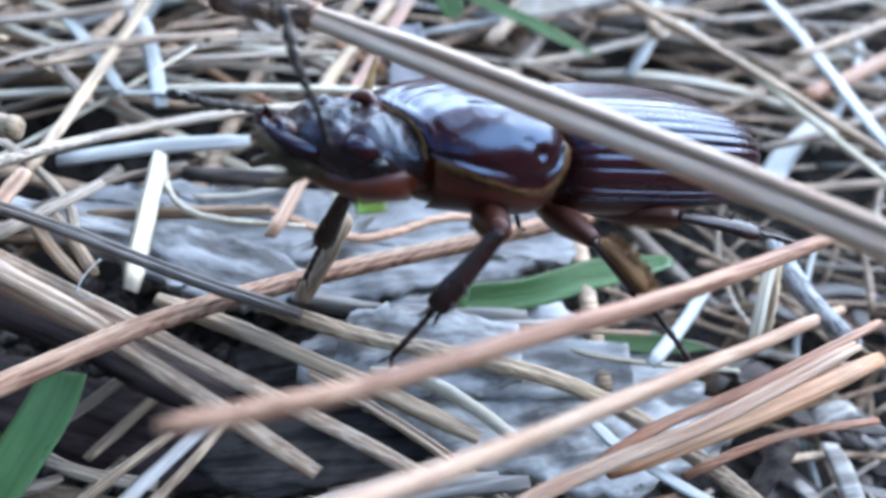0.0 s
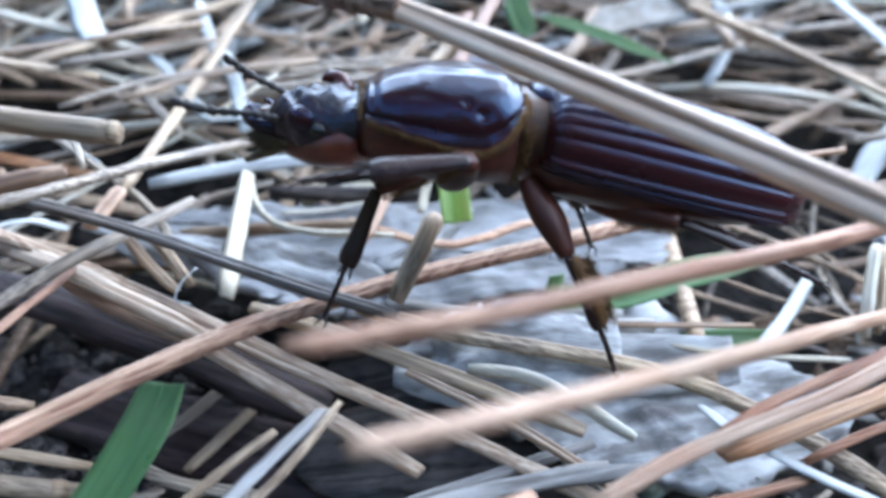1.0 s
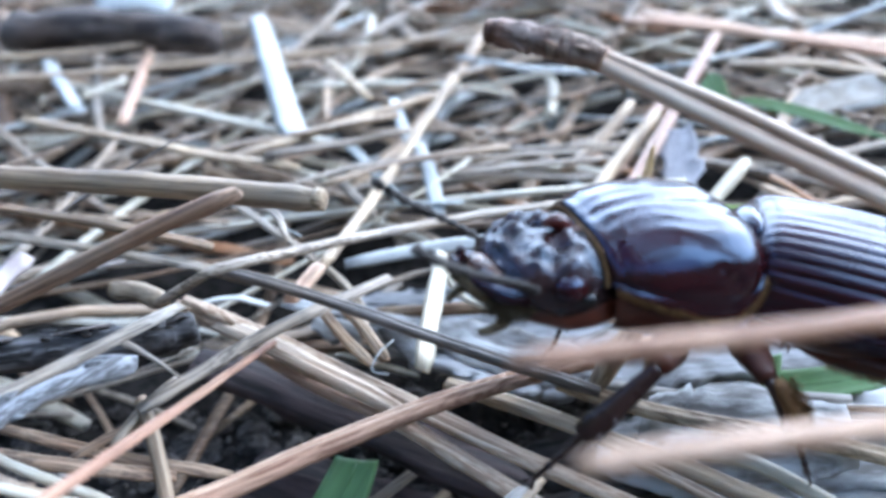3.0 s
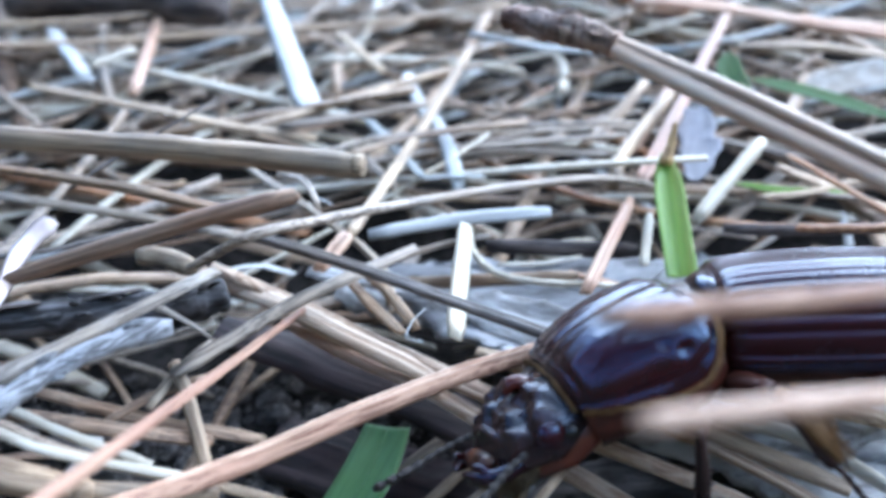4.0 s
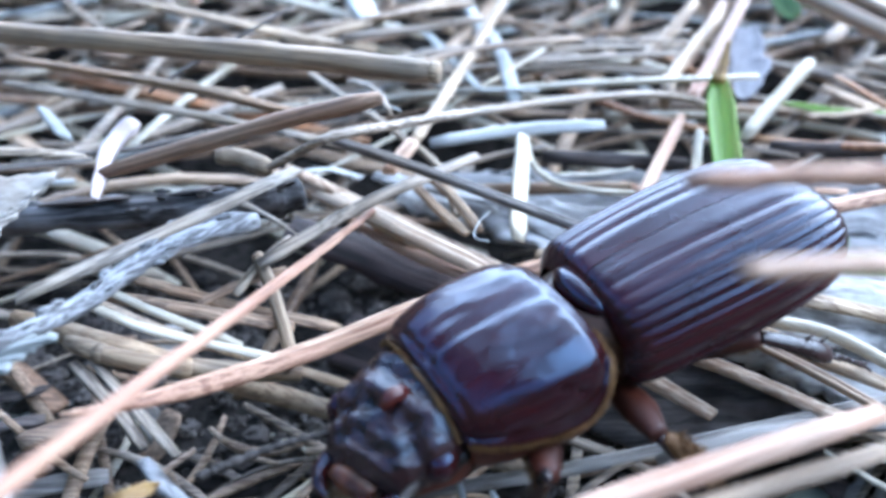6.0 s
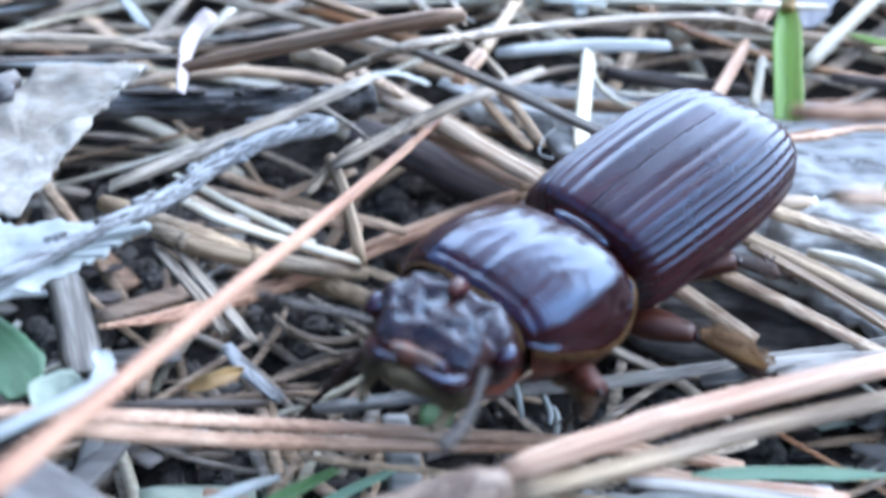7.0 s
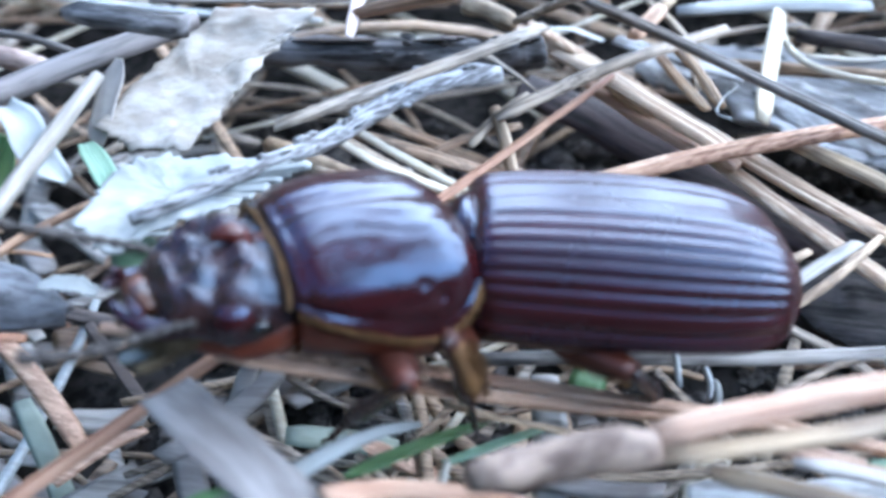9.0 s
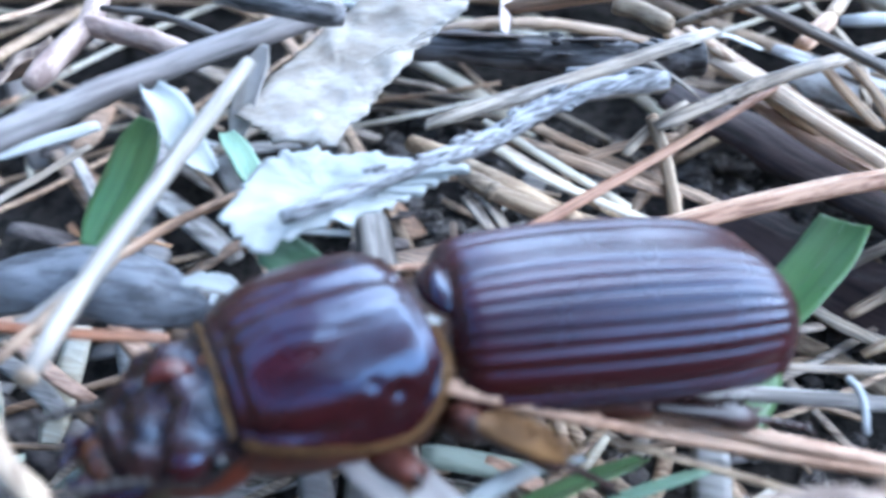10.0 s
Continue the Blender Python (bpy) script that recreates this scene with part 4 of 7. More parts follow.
strand("needle_sheath", [(-21.12, -55.58, 10.47), (-18.96, -53.91, 9.91), (-16.16, -52.97, 10.05), (-14.35, -52.4, 10.07)], 1.87, SHEATH, "brown scaly sheath at the foot of a needle pair", section="round", rough=0.14, category="needle sheath", taper=(0.9,1.0))
strand("pine_needle", [(-25.98, -52.75, 6.18), (-22.85, -50.17, 3.94), (-19.11, -48.65, 2.33)], 0.97, PINK, "pinkish brown piece of needle")
strand("white_strip", [(-30.82, -55.36, 7.03), (-29.2, -52.69, 6.63), (-27.29, -48.93, 5.64), (-25.05, -46.22, 4.43)], 1.04, FLAKE, "bleached white curved strip", section="flat", roll=-0.5, category="straw", taper=(1.2,0.5))
strand("pine_needle", [(-23.61, -52.43, 4.1), (-23.38, -50.2, 4.33), (-23.31, -48.55, 4.55)], 0.91, PALE, "pale greenish straw stub", section="flat", roll=0.4, category="straw", taper=(1.1,0.4))
strand("pine_needle", [(-36.43, -52.14, 11.44), (-33.5, -50.41, 12.07), (-31.56, -47.51, 11.73)], 1.05, FLAKE, "bleached bluish strip of straw", section="flat", category="straw")
strand("pine_needle", [(-33.95, -32.36, 9.37), (-31.07, -35.37, 8.16), (-29.25, -37.12, 6.66)], 0.85, GREY, "grey straw low in the bed", section="flat")
strand("pine_needle", [(-28.77, -39.25, 7.41), (-27.38, -40.61, 6.56), (-25.5, -41.56, 5.44)], 0.91, SILVER, "small silvery splinter low in the bed", section="flat", category="splinter")
strand("pine_needle", [(-33.73, -29.45, 11.48), (-29.46, -30.84, 10.16), (-22.04, -30.27, 7.39)], 0.76, PALE, "pale tan straw low in the bed", category="straw")
strand("pine_needle", [(-34.3, -31.78, 10.38), (-29.91, -32.54, 9.17), (-21.72, -29.99, 6.4)], 1.17, STALK, "jointed grass stalk low in the bed", section="round", category="grass stalk")
strand("pine_needle", [(-33.04, -26.85, 10.59), (-27.8, -28.36, 10.06), (-22.24, -27.27, 8.16)], 1.15, BROWN, "brown pine needle lying in the litter")
strand("wood_strip", [(-38.79, -34.92, 9.25), (-37.37, -37.85, 8.14), (-35.81, -41.38, 6.98)], 2.24, BARKGREY, "grey fibrous piece of wood standing in the bed", section="flat", category="wood", roll=0.3)
strand("pine_needle", [(-25.76, -26.16, 9.99), (-24.3, -23.82, 11.14), (-22.54, -21.94, 11.99)], 0.75, GREY, "grey pine needle lying in the litter")
strand("pine_needle", [(-13.03, -14.63, 13.08), (-11.49, -17.09, 12.31), (-10.01, -19.89, 10.93)], 0.90, BROWN, "brown pine needle lying in the litter")
strand("straw", [(-23.19, -12.45, 13.17), (-20.64, -12.11, 13.33), (-18.05, -13.24, 12.9)], 0.94, WHITE, "bluish white straw under needles", section="flat")
strand("pine_needle", [(-45.69, -26.56, 18.65), (-38.87, -25.78, 18.7), (-33.26, -25, 18.73)], 0.55, DARK, "thin dark pine needle")
strand("pine_needle", [(-48.59, -20.12, 17.93), (-40.86, -19.94, 17.96), (-34.84, -21.75, 17.91)], 0.96, GREY, "grey pine needle lying in the litter")
# the side to which the beetle walks
strand("pale_stalk", [(-45.33, -55.45, 11.81), (-45.93, -50.73, 12.51), (-45.8, -46.08, 13.76), (-44.73, -35.63, 17.29)], 0.93, STALKPALE, "long pale grey stalk with a cut end", section="round", category="plant stalk")
strand("dark_stick", [(-54.28, -46.41, 15.76), (-52.2, -40.69, 16.01), (-49.3, -33.81, 16.37), (-43.96, -24.2, 16.81)], 1.54, STICKDARK, "dark grey-brown stick lying in the litter", section="round", rough=0.06, category="stick")
strand("thin_stick", [(-50.12, -52.53, 8.93), (-49.06, -46.74, 9.73), (-47.31, -41.72, 10.42), (-43.86, -37.4, 11.2)], 0.54, BROWN, "thin dark brown stick", section="round", category="stick")
strand("pine_needle", [(-53.27, -50.04, 7.54), (-50.78, -48.09, 8.72), (-49.04, -44.3, 9.83)], 1.06, BARKGREY, "grey strip of wood", section="flat", category="wood strip")
strand("straw", [(-57.72, -42.22, 12.94), (-55.22, -39.1, 13.12), (-53.57, -36.59, 13.16)], 0.95, WHITE, "bleached straw lying in the litter", section="flat", roll=-0.4)
strand("root", [(-58.73, -34.82, 14.32), (-59.12, -30.96, 14.97), (-59.33, -27.38, 15.58), (-62.14, -21.4, 15.87)], 1.54, SHEATHPINK, "pinkish brown root lying in the litter", section="round", rough=0.1)
strand("root", [(-59.36, -27.98, 15.59), (-55.26, -29.02, 15.56), (-51.2, -29.82, 14.99)], 1.50, SHEATHPINK, "pinkish brown root piece", section="round", rough=0.1)
strand("pine_needle", [(-56.45, -30.18, 17.53), (-52.22, -30.6, 17.51), (-47.93, -31.65, 16.91)], 0.48, DARK, "thin dark stick lying in the litter", section="round", category="stick")
strand("pine_needle", [(-59.85, -36.55, 18.2), (-58.17, -33.96, 18.34), (-57.88, -29.94, 18.52)], 0.50, TAN, "tan pine needle lying in the litter")
strand("pine_needle", [(-56.82, -44.17, 10.84), (-55.2, -40.66, 11.55), (-53.86, -37.29, 12.15)], 0.53, GREY, "grey pine needle lying in the litter")
strand("pine_needle", [(-53.62, -49.2, 8.58), (-49.08, -48.89, 8.64), (-43.96, -47.91, 8.6)], 0.72, ORANGE, "orange pine needle lying in the litter")
strand("splinter", [(-13.43, -38.57, 5.4), (-12.95, -39.87, 5.5), (-12.62, -41.35, 4.4)], 0.37, WHITE, "small white curled splinter", section="round")
strand("pine_needle", [(-16.39, -37.43, 4.64), (-13.67, -37.01, 4.68), (-9.43, -36.32, 5.02)], 0.56, GREY, "grey pine needle lying in the litter")
strand("pine_needle", [(-14.3, -25.37, 1.27), (-11.69, -27.08, 0.78), (-7.05, -28.59, 0.26)], 1.09, GREY, "grey pine needle lying in the litter")
strand("pine_needle", [(-13.96, -23.47, 1.81), (-11.23, -22.17, 2.32), (-6.16, -17.75, 3.54)], 0.94, GREY, "grey pine needle lying in the litter")
strand("pine_needle", [(-11.35, -26.21, 1.09), (-6.52, -21.78, 2.43)], 0.91, TAN, "tan pine needle lying in the litter")
strand("pine_needle", [(-14.42, -14.18, 12.73), (-12.76, -17.32, 11.75), (-10.87, -20.07, 10.82)], 0.86, BROWN, "brown pine needle lying in the litter")
strand("log", [(-48.28, -31.67, 19.41), (-44.04, -32.38, 19.4), (-40.69, -32.11, 18.93)], 1.32, TWIGGREY, "dark bluish rotten twig", section="round", rough=0.2, category="twig")
strand("pine_needle", [(-56.31, -45.61, 8.79), (-46.4, -56.71, 10.21), (-42.13, -59.54, 10.09)], 0.91, TAN, "blurred tan needle lying in the litter")
# flat pieces
blade("green_leaf", [(-12.17, -23.04, 5.86), (-13.3, -25.22, 4.43), (-14.96, -27.35, 2.87), (-17.19, -29.59, 0.83), (-19.1, -31.5, -1.1)], 3.76, LEAF, "green grass blade with a torn square end", category="grass blade", tips=(0.85,0.9), cup=0.12)
shoot = blade("green_shoot", [(9.2, -13.87, 10.84), (9.22, -12.63, 12.58), (9.35, -10.2, 15.31), (9.76, -7.18, 18.23)], 2.26, SHOOT, "bright green grass shoot standing upright", category="grass shoot", tips=(1.0,0.25), cup=0.35)
blade("green_leaf", [(21.77, 6.96, 20.99), (25.97, 3.53, 20.04), (31.15, -2.04, 18.33)], 1.16, LEAF, "narrow green grass blade", category="grass blade", tilt=0.7)
blade("green_leaf", [(19.59, 7.61, 23.28), (19.4, 5.48, 21.6), (20.13, 3.89, 20.1)], 2.17, LEAF, "small green leaf lying in the litter", tilt=0.5, tips=(0.2,0.5))
blade("green_leaf", [(16.4, -4.25, 14.69), (20.44, -5.69, 14.2), (24.63, -6.51, 14.03)], 0.62, SHOOT, "thin green grass blade", category="grass blade", tilt=0.7)
blade("pale_leaf", [(16.1, 4.36, 19.29), (15.01, 0.83, 17.13), (13.66, -3.49, 14.92)], 3.31, FLAKELILAC, "rounded pale lilac leaf scrap", category="leaf", tips=(0.5,0.3), ragged=0.25, tilt=0.3)
blade("brown_leaf", [(27.07, 8.21, 19.46), (32.08, 9.9, 19.92), (39.67, 12, 20.49)], 2.94, LEAFBROWN, "curled brown leaf far behind", tilt=0.8)
blade("green_leaf", [(14.6, -20.21, 6.8), (19.52, -20.95, 7.19), (25.07, -20.21, 7.88), (31.5, -20.1, 8.4)], 2.43, LEAF, "dull green grass blade lying under the beetle", category="grass blade", tilt=0.5, tips=(0.9,0.3))
blade("green_leaf", [(21.21, -25.02, 5.47), (25.6, -25.79, 5.58), (31.3, -27.51, 5.63)], 1.44, LEAF, "dark green grass blade", category="grass blade", tilt=0.6)
blade("green_leaf", [(14.25, -21.5, 6.43), (14.24, -21.86, 8.31), (14.43, -21.85, 9.9)], 1.76, LEAF, "short green grass stub", category="grass blade", tips=(1.0,0.8))
flake("brown_leaf", [(-42.49, -24.11, 17.77), (-35.81, -24.17, 17.8), (-37.74, -27.8, 16.07), (-39.14, -31.53, 14.45), (-40.51, -35.26, 12.81), (-43.74, -35.24, 12.73), (-46.79, -33.85, 13.36), (-45.38, -29.23, 14.99)], 1, LEAFBROWN, "torn papery brown leaf with ragged edges", jag=0.04, wrinkle=0.05)
blade("brown_leaf", [(-45.96, -30.82, 16.49), (-46.43, -32.53, 14.39), (-46.6, -34.15, 12.32)], 1.90, LEAFPALE, "pale torn leaf strip", tips=(0.3,0.6), cup=0.1, tilt=0.2)
flake("white_bark", [(-43.65, -42.8, 11.96), (-43.57, -38.26, 12.57), (-42.73, -36.81, 13.13), (-38.56, -36.3, 13.19), (-32.82, -36.28, 13.27), (-35.15, -38.2, 12.06), (-38.03, -41.39, 11.92), (-41.69, -43.53, 10.93)], 1, FLAKE, "bleached white torn bark flake with jagged edges", category="bark flake", jag=0.06, wrinkle=0.05)
blade("white_scroll", [(-49.32, -37.83, 16.11), (-47.56, -39.17, 15.61), (-46.3, -40.43, 14.48), (-44.99, -40.38, 13.08)], 2.03, FLAKE, "curled white scrap of bark", category="bark flake", tips=(0.5,0.3), cup=0.5)
blade("green_leaf", [(-49.09, -38.38, 14.65), (-49.95, -40.21, 12.03), (-50.75, -42.92, 9.41)], 3.17, LEAF, "dull green leaf lying in the litter", tips=(0.5,0.5), cup=0.15)
blade("green_leaf", [(-46.9, -34.84, 12.76), (-45.19, -36.52, 12.21), (-43.92, -38.05, 11.61)], 1.39, LEAFMINT, "small pale green leaf", tips=(0.6,0.6))
blade("bark_piece", [(-57.75, -45.42, 7.76), (-52.24, -44.84, 9.32), (-47.48, -45.4, 9.79), (-43.3, -45.25, 8.81)], 3.85, SLATE, "rounded slate-grey piece of bark", category="bark", tilt=0.4, cup=-0.5, tips=(0.5,0.25), thick=0.8)
blade("white_flake", [(-44.61, -45.23, 9.85), (-43.07, -44.84, 9.86), (-41.82, -44.58, 9.28)], 0.9, FLAKE, "small white bark scrap", category="bark flake", tilt=0.6, ragged=0.3, tips=(0.2, 0.5))
blade("brown_leaf", [(-61.29, -36.13, 14.21), (-60.79, -32.66, 14.35), (-60.46, -29.81, 15)], 2.66, SHEATH, "dark red-brown crumpled leaf", tilt=-0.3, ragged=0.15, wave=0.4)
blade("grey_leaf", [(-35.82, -50.35, 8.48), (-32.49, -52.7, 8.37), (-29.52, -54.38, 7.56), (-27.51, -55.15, 6.14)], 2.72, LEAFGREY, "flat greyish brown dead leaf", tips=(0.95,0.9), cup=0.02, ragged=0.05)
blade("green_leaf", [(-27.59, -50.52, 4.61), (-25.49, -47.36, 3.62), (-22.5, -43.3, 2.24)], 1.67, LEAF, "dark green leaf close to the lens", tilt=-0.4, tips=(0.3,0.5))
blade("green_leaf", [(-23.64, -47.4, 3.17), (-21.7, -45.2, 2.52), (-19.41, -43.12, 2.14)], 1.08, LEAFMINT, "mint green leaf scrap", tilt=-0.4, tips=(0.6,0.6))
blade("green_leaf", [(-4.91, -47.13, 5.82), (-0.6, -46.92, 5.8), (5.06, -47, 5.83)], 0.68, LEAFMINT, "mint green grass blade", category="grass blade", tilt=0.5)
blade("green_leaf", [(-32.97, -55.79, 7.22), (-31.63, -54.87, 7.29), (-30.29, -53.98, 6.9)], 0.95, LEAF, "green leaf edge lying in the litter", tilt=-0.4)
blade("green_leaf", [(-42.06, -40.89, 10.05), (-38.77, -43.44, 9.89), (-37.13, -45.47, 8.71)], 2.9, LEAFDULL, "dark green leaf lying in the litter", tips=(0.7,0.5), cup=0.05, ragged=0.1)
blade("brown_leaf", [(-29.84, -43.43, 7.53), (-28.55, -43.17, 7.95), (-27.39, -41.69, 7.52)], 0.82, LEAFOCHRE, "small curled ochre leaf scrap", tilt=0.5, cup=0.6)
blade("pale_leaf", [(-35.73, -47.48, 9.69), (-35.09, -46.32, 9.76), (-33.77, -46.32, 9.79)], 1.83, FLAKEGREEN, "small pale greenish leaf scrap", tilt=0.4, ragged=0.1)
blade("pale_leaf", [(-32.77, -47.82, 10.67), (-32.86, -45.8, 10.72), (-33.62, -44.6, 10.81)], 0.89, FLAKE, "small pale papery scrap", ragged=0.1)
# pale flat pieces
blade("bark_piece", [(5.18, -24.64, 7.49), (8.97, -26.75, 7.87), (16.78, -27.97, 7.44)], 6.37, SLAB, "pale grey weathered piece of bark", category="bark", tilt=0.5, cup=-0.1, tips=(0.7,0.7), thick=0.7, ragged=0.14)
blade("bark_piece", [(-7, -13.25, 10.47), (-2.17, -16.33, 9.57), (3.62, -19.56, 8.48)], 3.77, SLAB, "bluish grey flat bark piece", category="bark", tilt=0.5, cup=-0.1, tips=(0.4,0.5), thick=0.5, ragged=0.14)
blade("bark_piece", [(-15.38, -9.96, 10.48), (-12.02, -11.09, 10.04), (-8.04, -14.02, 9.18)], 3.35, SLAB, "bluish grey flat bark piece under needles", category="bark", tilt=0.5, cup=-0.1, tips=(0.5,0.5), thick=0.5, ragged=0.14)
blade("bark_piece", [(2.36, -25.04, 5.94), (8.76, -26.81, 5.9), (16.79, -27.82, 6), (24.47, -29.02, 6.24)], 4.31, SLAB, "bluish grey rotten wood under needles", category="wood", tilt=0.6, cup=-0.1, tips=(0.4,0.7), thick=0.7, ragged=0.14)
blade("bark_piece", [(-20.34, -17.53, 2.56), (-10.96, -22.15, 0.79), (-1.86, -26.84, -0.74)], 5.80, BARKRED, "dark purple-brown rotten bark in the hollow", category="bark", tilt=0.5, cup=-0.2, tips=(0.8,0.4), thick=0.8, ragged=0.08)
blade("rotten_wood", [(-4.5, -25.5, 1.6), (0.5, -27.2, 2.0), (6.5, -28.0, 2.6), (14.5, -28.8, 3.2)], 7.2, ROTTEN, "dark rotten wood with silvery specks in the hollow", category="wood", tilt=0.35, cup=-0.15, tips=(0.5, 0.6), thick=0.9, ragged=0.1)
blade("rotten_wood", [(-1.5, -20.5, 3.0), (4.0, -20.2, 3.6), (12.5, -19.0, 4.2)], 5.5, ROTTEN, "dark splintered rotten wood under needles", category="wood", tilt=0.3, cup=-0.2, tips=(0.4, 0.5), thick=0.8, ragged=0.12)
flake("bark_plate", [(2.5, -23.5, 6.2), (10, -19.5, 7.1), (19.5, -20.5, 6.9), (27, -26, 5.1), (31, -33, 3.1), (22, -37.5, 2.1), (12, -33.5, 3.5), (6.5, -28.5, 4.9)], 1, SLAB, "large pale grey speckled slab of bark", category="bark", thick=0.8, jag=0.05, wrinkle=0.05)
flake("bark_plate", [(-14, -7, 10.6), (-5, -6.5, 10.9), (6, -8.5, 10.4), (17, -9.5, 10.0), (27, -12, 9.2), (24, -18.5, 7.6), (13, -19.5, 7.6), (4, -20.5, 7.5), (-2, -20, 7.9), (-8, -16.5, 9.1)], 1, SLABGREY, "wide flat bluish grey slab of weathered bark under needles", category="bark", thick=0.6, jag=0.035, wrinkle=0.03)
# added dark strand: its colour stands in for a shaded gap in the litter
strand("dark_stick", [(-52, 37.6, 29.6), (-40.4, 36.6, 29.2), (-27.5, 31.8, 27.6)], 4.6, BARK, "thick dark strand far behind, added as the shade of a gap", section="round", rough=0.15, category="stick")
strand("straw", [(-41.5, 38.0, 32.0), (-36.5, 37.6, 32.0), (-32.8, 37.0, 31.2)], 3.2, WHITE, "broad white scrap of straw far behind", section="flat", roll=-0.7)
# bottom of the walk's end
strand("pine_needle", [(-27.17, -54.91, 7.91), (-24.57, -52.21, 5.94), (-20.63, -49.56, 3.3)], 1.13, PINK, "short pinkish pine needle close to the lens")
strand("pine_needle", [(-11.7, -49.3, 6.13), (-7.45, -49.76, 5.94), (-3.19, -50.79, 5.75)], 1.01, TAN, "tan pine needle lying beside a sheath")
strand("pine_needle", [(-8.37, -45.04, 4.28), (-3.83, -46.03, 4.13), (3.32, -46.7, 3.78)], 1.27, PINK, "pale pinkish pine needle lying beside a sheath")
blade("bark_piece", [(-12.01, -45.76, 1.15), (-6.02, -45.62, 1.27), (3.66, -45.33, 2.23)], 3.15, SLAB, "pale grey bark piece under needles", category="bark", tilt=0.4, cup=-0.05, tips=(0.5,0.6), thick=0.4, ragged=0.14)
strand("straw", [(10.31, -11.46, 11.0), (6.27, -15.4, 9.7), (2.8, -17, 9.4)], 2.43, SLAB, "bluish grey strip of bark", section="flat", category="bark")
strand("straw", [(-17.22, -11.36, 12.46), (-12.53, -12.76, 11.65), (-7.94, -13.91, 10.78)], 2.52, SLAB, "bluish grey strip of bark under needles", section="flat", category="bark")
strand("pine_needle", [(-24.31, -13.22, 13.41), (-17.06, -18.04, 11.53), (-9.4, -23.68, 9.24)], 1.66, CREAM, "broad pale tan pine needle")
strand("pine_needle", [(-18.69, -15.37, 10.37), (-13.74, -19.71, 9.02), (-8.82, -22.93, 8.07)], 1.58, PINK, "broad pinkish pine needle low in the bed")
# fine hairs and chips
strand("curled_fibre", [(-9.39, -20.84, 12.74), (-10.3, -22.64, 12.69), (-10.69, -24.06, 12.28), (-9.77, -24.41, 12.09)], 0.12, WHITE, "thin white curled fibre at a straw's end", section="round", category="fibre", n=20)
strand("splinter", [(-16.52, -13.67, 18.77), (-15.76, -14.54, 18.57), (-14.94, -15.42, 18.34)], 0.22, WHITE, "small white splinter on a needle", taper=(0.4,1.0))
strand("curled_fibre", [(-10.43, -38.07, 2.47), (-10.24, -38.81, 2.23), (-10.31, -39.16, 1.23)], 0.40, WHITE, "short white root tip in the soil", section="round", category="fibre")
strand("splinter", [(-11.22, -39.22, 4.21), (-10.85, -39.62, 3.44), (-10.88, -40.02, 2.8)], 0.36, WHITE, "small white curled root tip", section="round")

TIP = [(9.53, -8.21, 17.61), (10.35, -6.97, 18.81), (11.02, -5.90, 20.21)]
# ---- the stick that lies over the beetle: two needles in one sheath
stick = new("needle_pair")
tagged(stick, "thick tan pine needle pair with a scaly brown sheath, speckled", "pine needle")
for k, (dy, dz, w) in enumerate(((0.0, -0.2, 1.02), (0.12, 0.6, 0.56))):
    bm = bmesh.new()
    pl = spline([Vector(q) * MM for q in ((-8.8, dy * 0.3, dz * 0.45), (-4, dy * 0.7, dz * 0.8), (0, dy, dz), (15, dy, dz - 0.1), (34, dy, dz - 0.7), ((52, 44)[k], dy, dz - (1.6, 1.25)[k]))], 40)
    sweep(bm, pl, [0.5 * w * MM * (1 + 0.03 * math.sin(i * 1.7)) for i in range(41)], ROUND, 0.2, 0.02, 0.3, 40 + k)
    part("needle", bm, STICK, stick)
# added dark strand that paints the shade in the gap between the needles
bm = bmesh.new()
sweep(bm, spline([Vector(q) * MM for q in ((-8.6, 0.25, 0.1), (0, 0.3, 0.27), (15, 0.3, 0.17), (43, 0.3, -0.9))], 30), [0.17 * MM] * 31, ROUND, 0.0, 0.05, 0.0, 43)
part("needle_skin", bm, SHEATH, stick, "dark filler strand, the painted shade of the gap between two needles")
BUTT = [(-14.0, 0.0, -1.15), (-13.2, 0.0, -0.9), (-11.6, 0.0, -0.5), (-10.2, 0, -0.2), (-9.2, 0, -0.08)]
swell = random.Random(8)
bm = bmesh.new()
sweep(bm, spline([Vector(q) * MM for q in BUTT], 40), [0.5 * MM * (0.85 + 0.75 * math.sin(min(1, (k + 5) / 24) * math.pi / 2)) * (1 + 0.06 * math.sin(k * 0.8) + swell.uniform(-0.05, 0.05)) for k in range(41)], ROUND, 0.0, 0.08, 0.0, 44)
part("butt", bm, SHEATHGREY, stick, "grey-brown scaly butt of the shoot")
bm = bmesh.new()
sweep(bm, spline([Vector(q) * MM for q in ((-10.5, 0, -0.26), (-9.6, 0, -0.1), (-8.6, 0, 0.02), (-7.7, 0, 0.06))], 30), [0.5 * MM * (1.72 - 0.012 * k) * (1 + swell.uniform(-0.07, 0.07)) for k in range(31)], ROUND, 0.0, 0.1, 0.0, 45)
part("sheath", bm, SHEATHRED, stick, "scaly red-brown sheath")
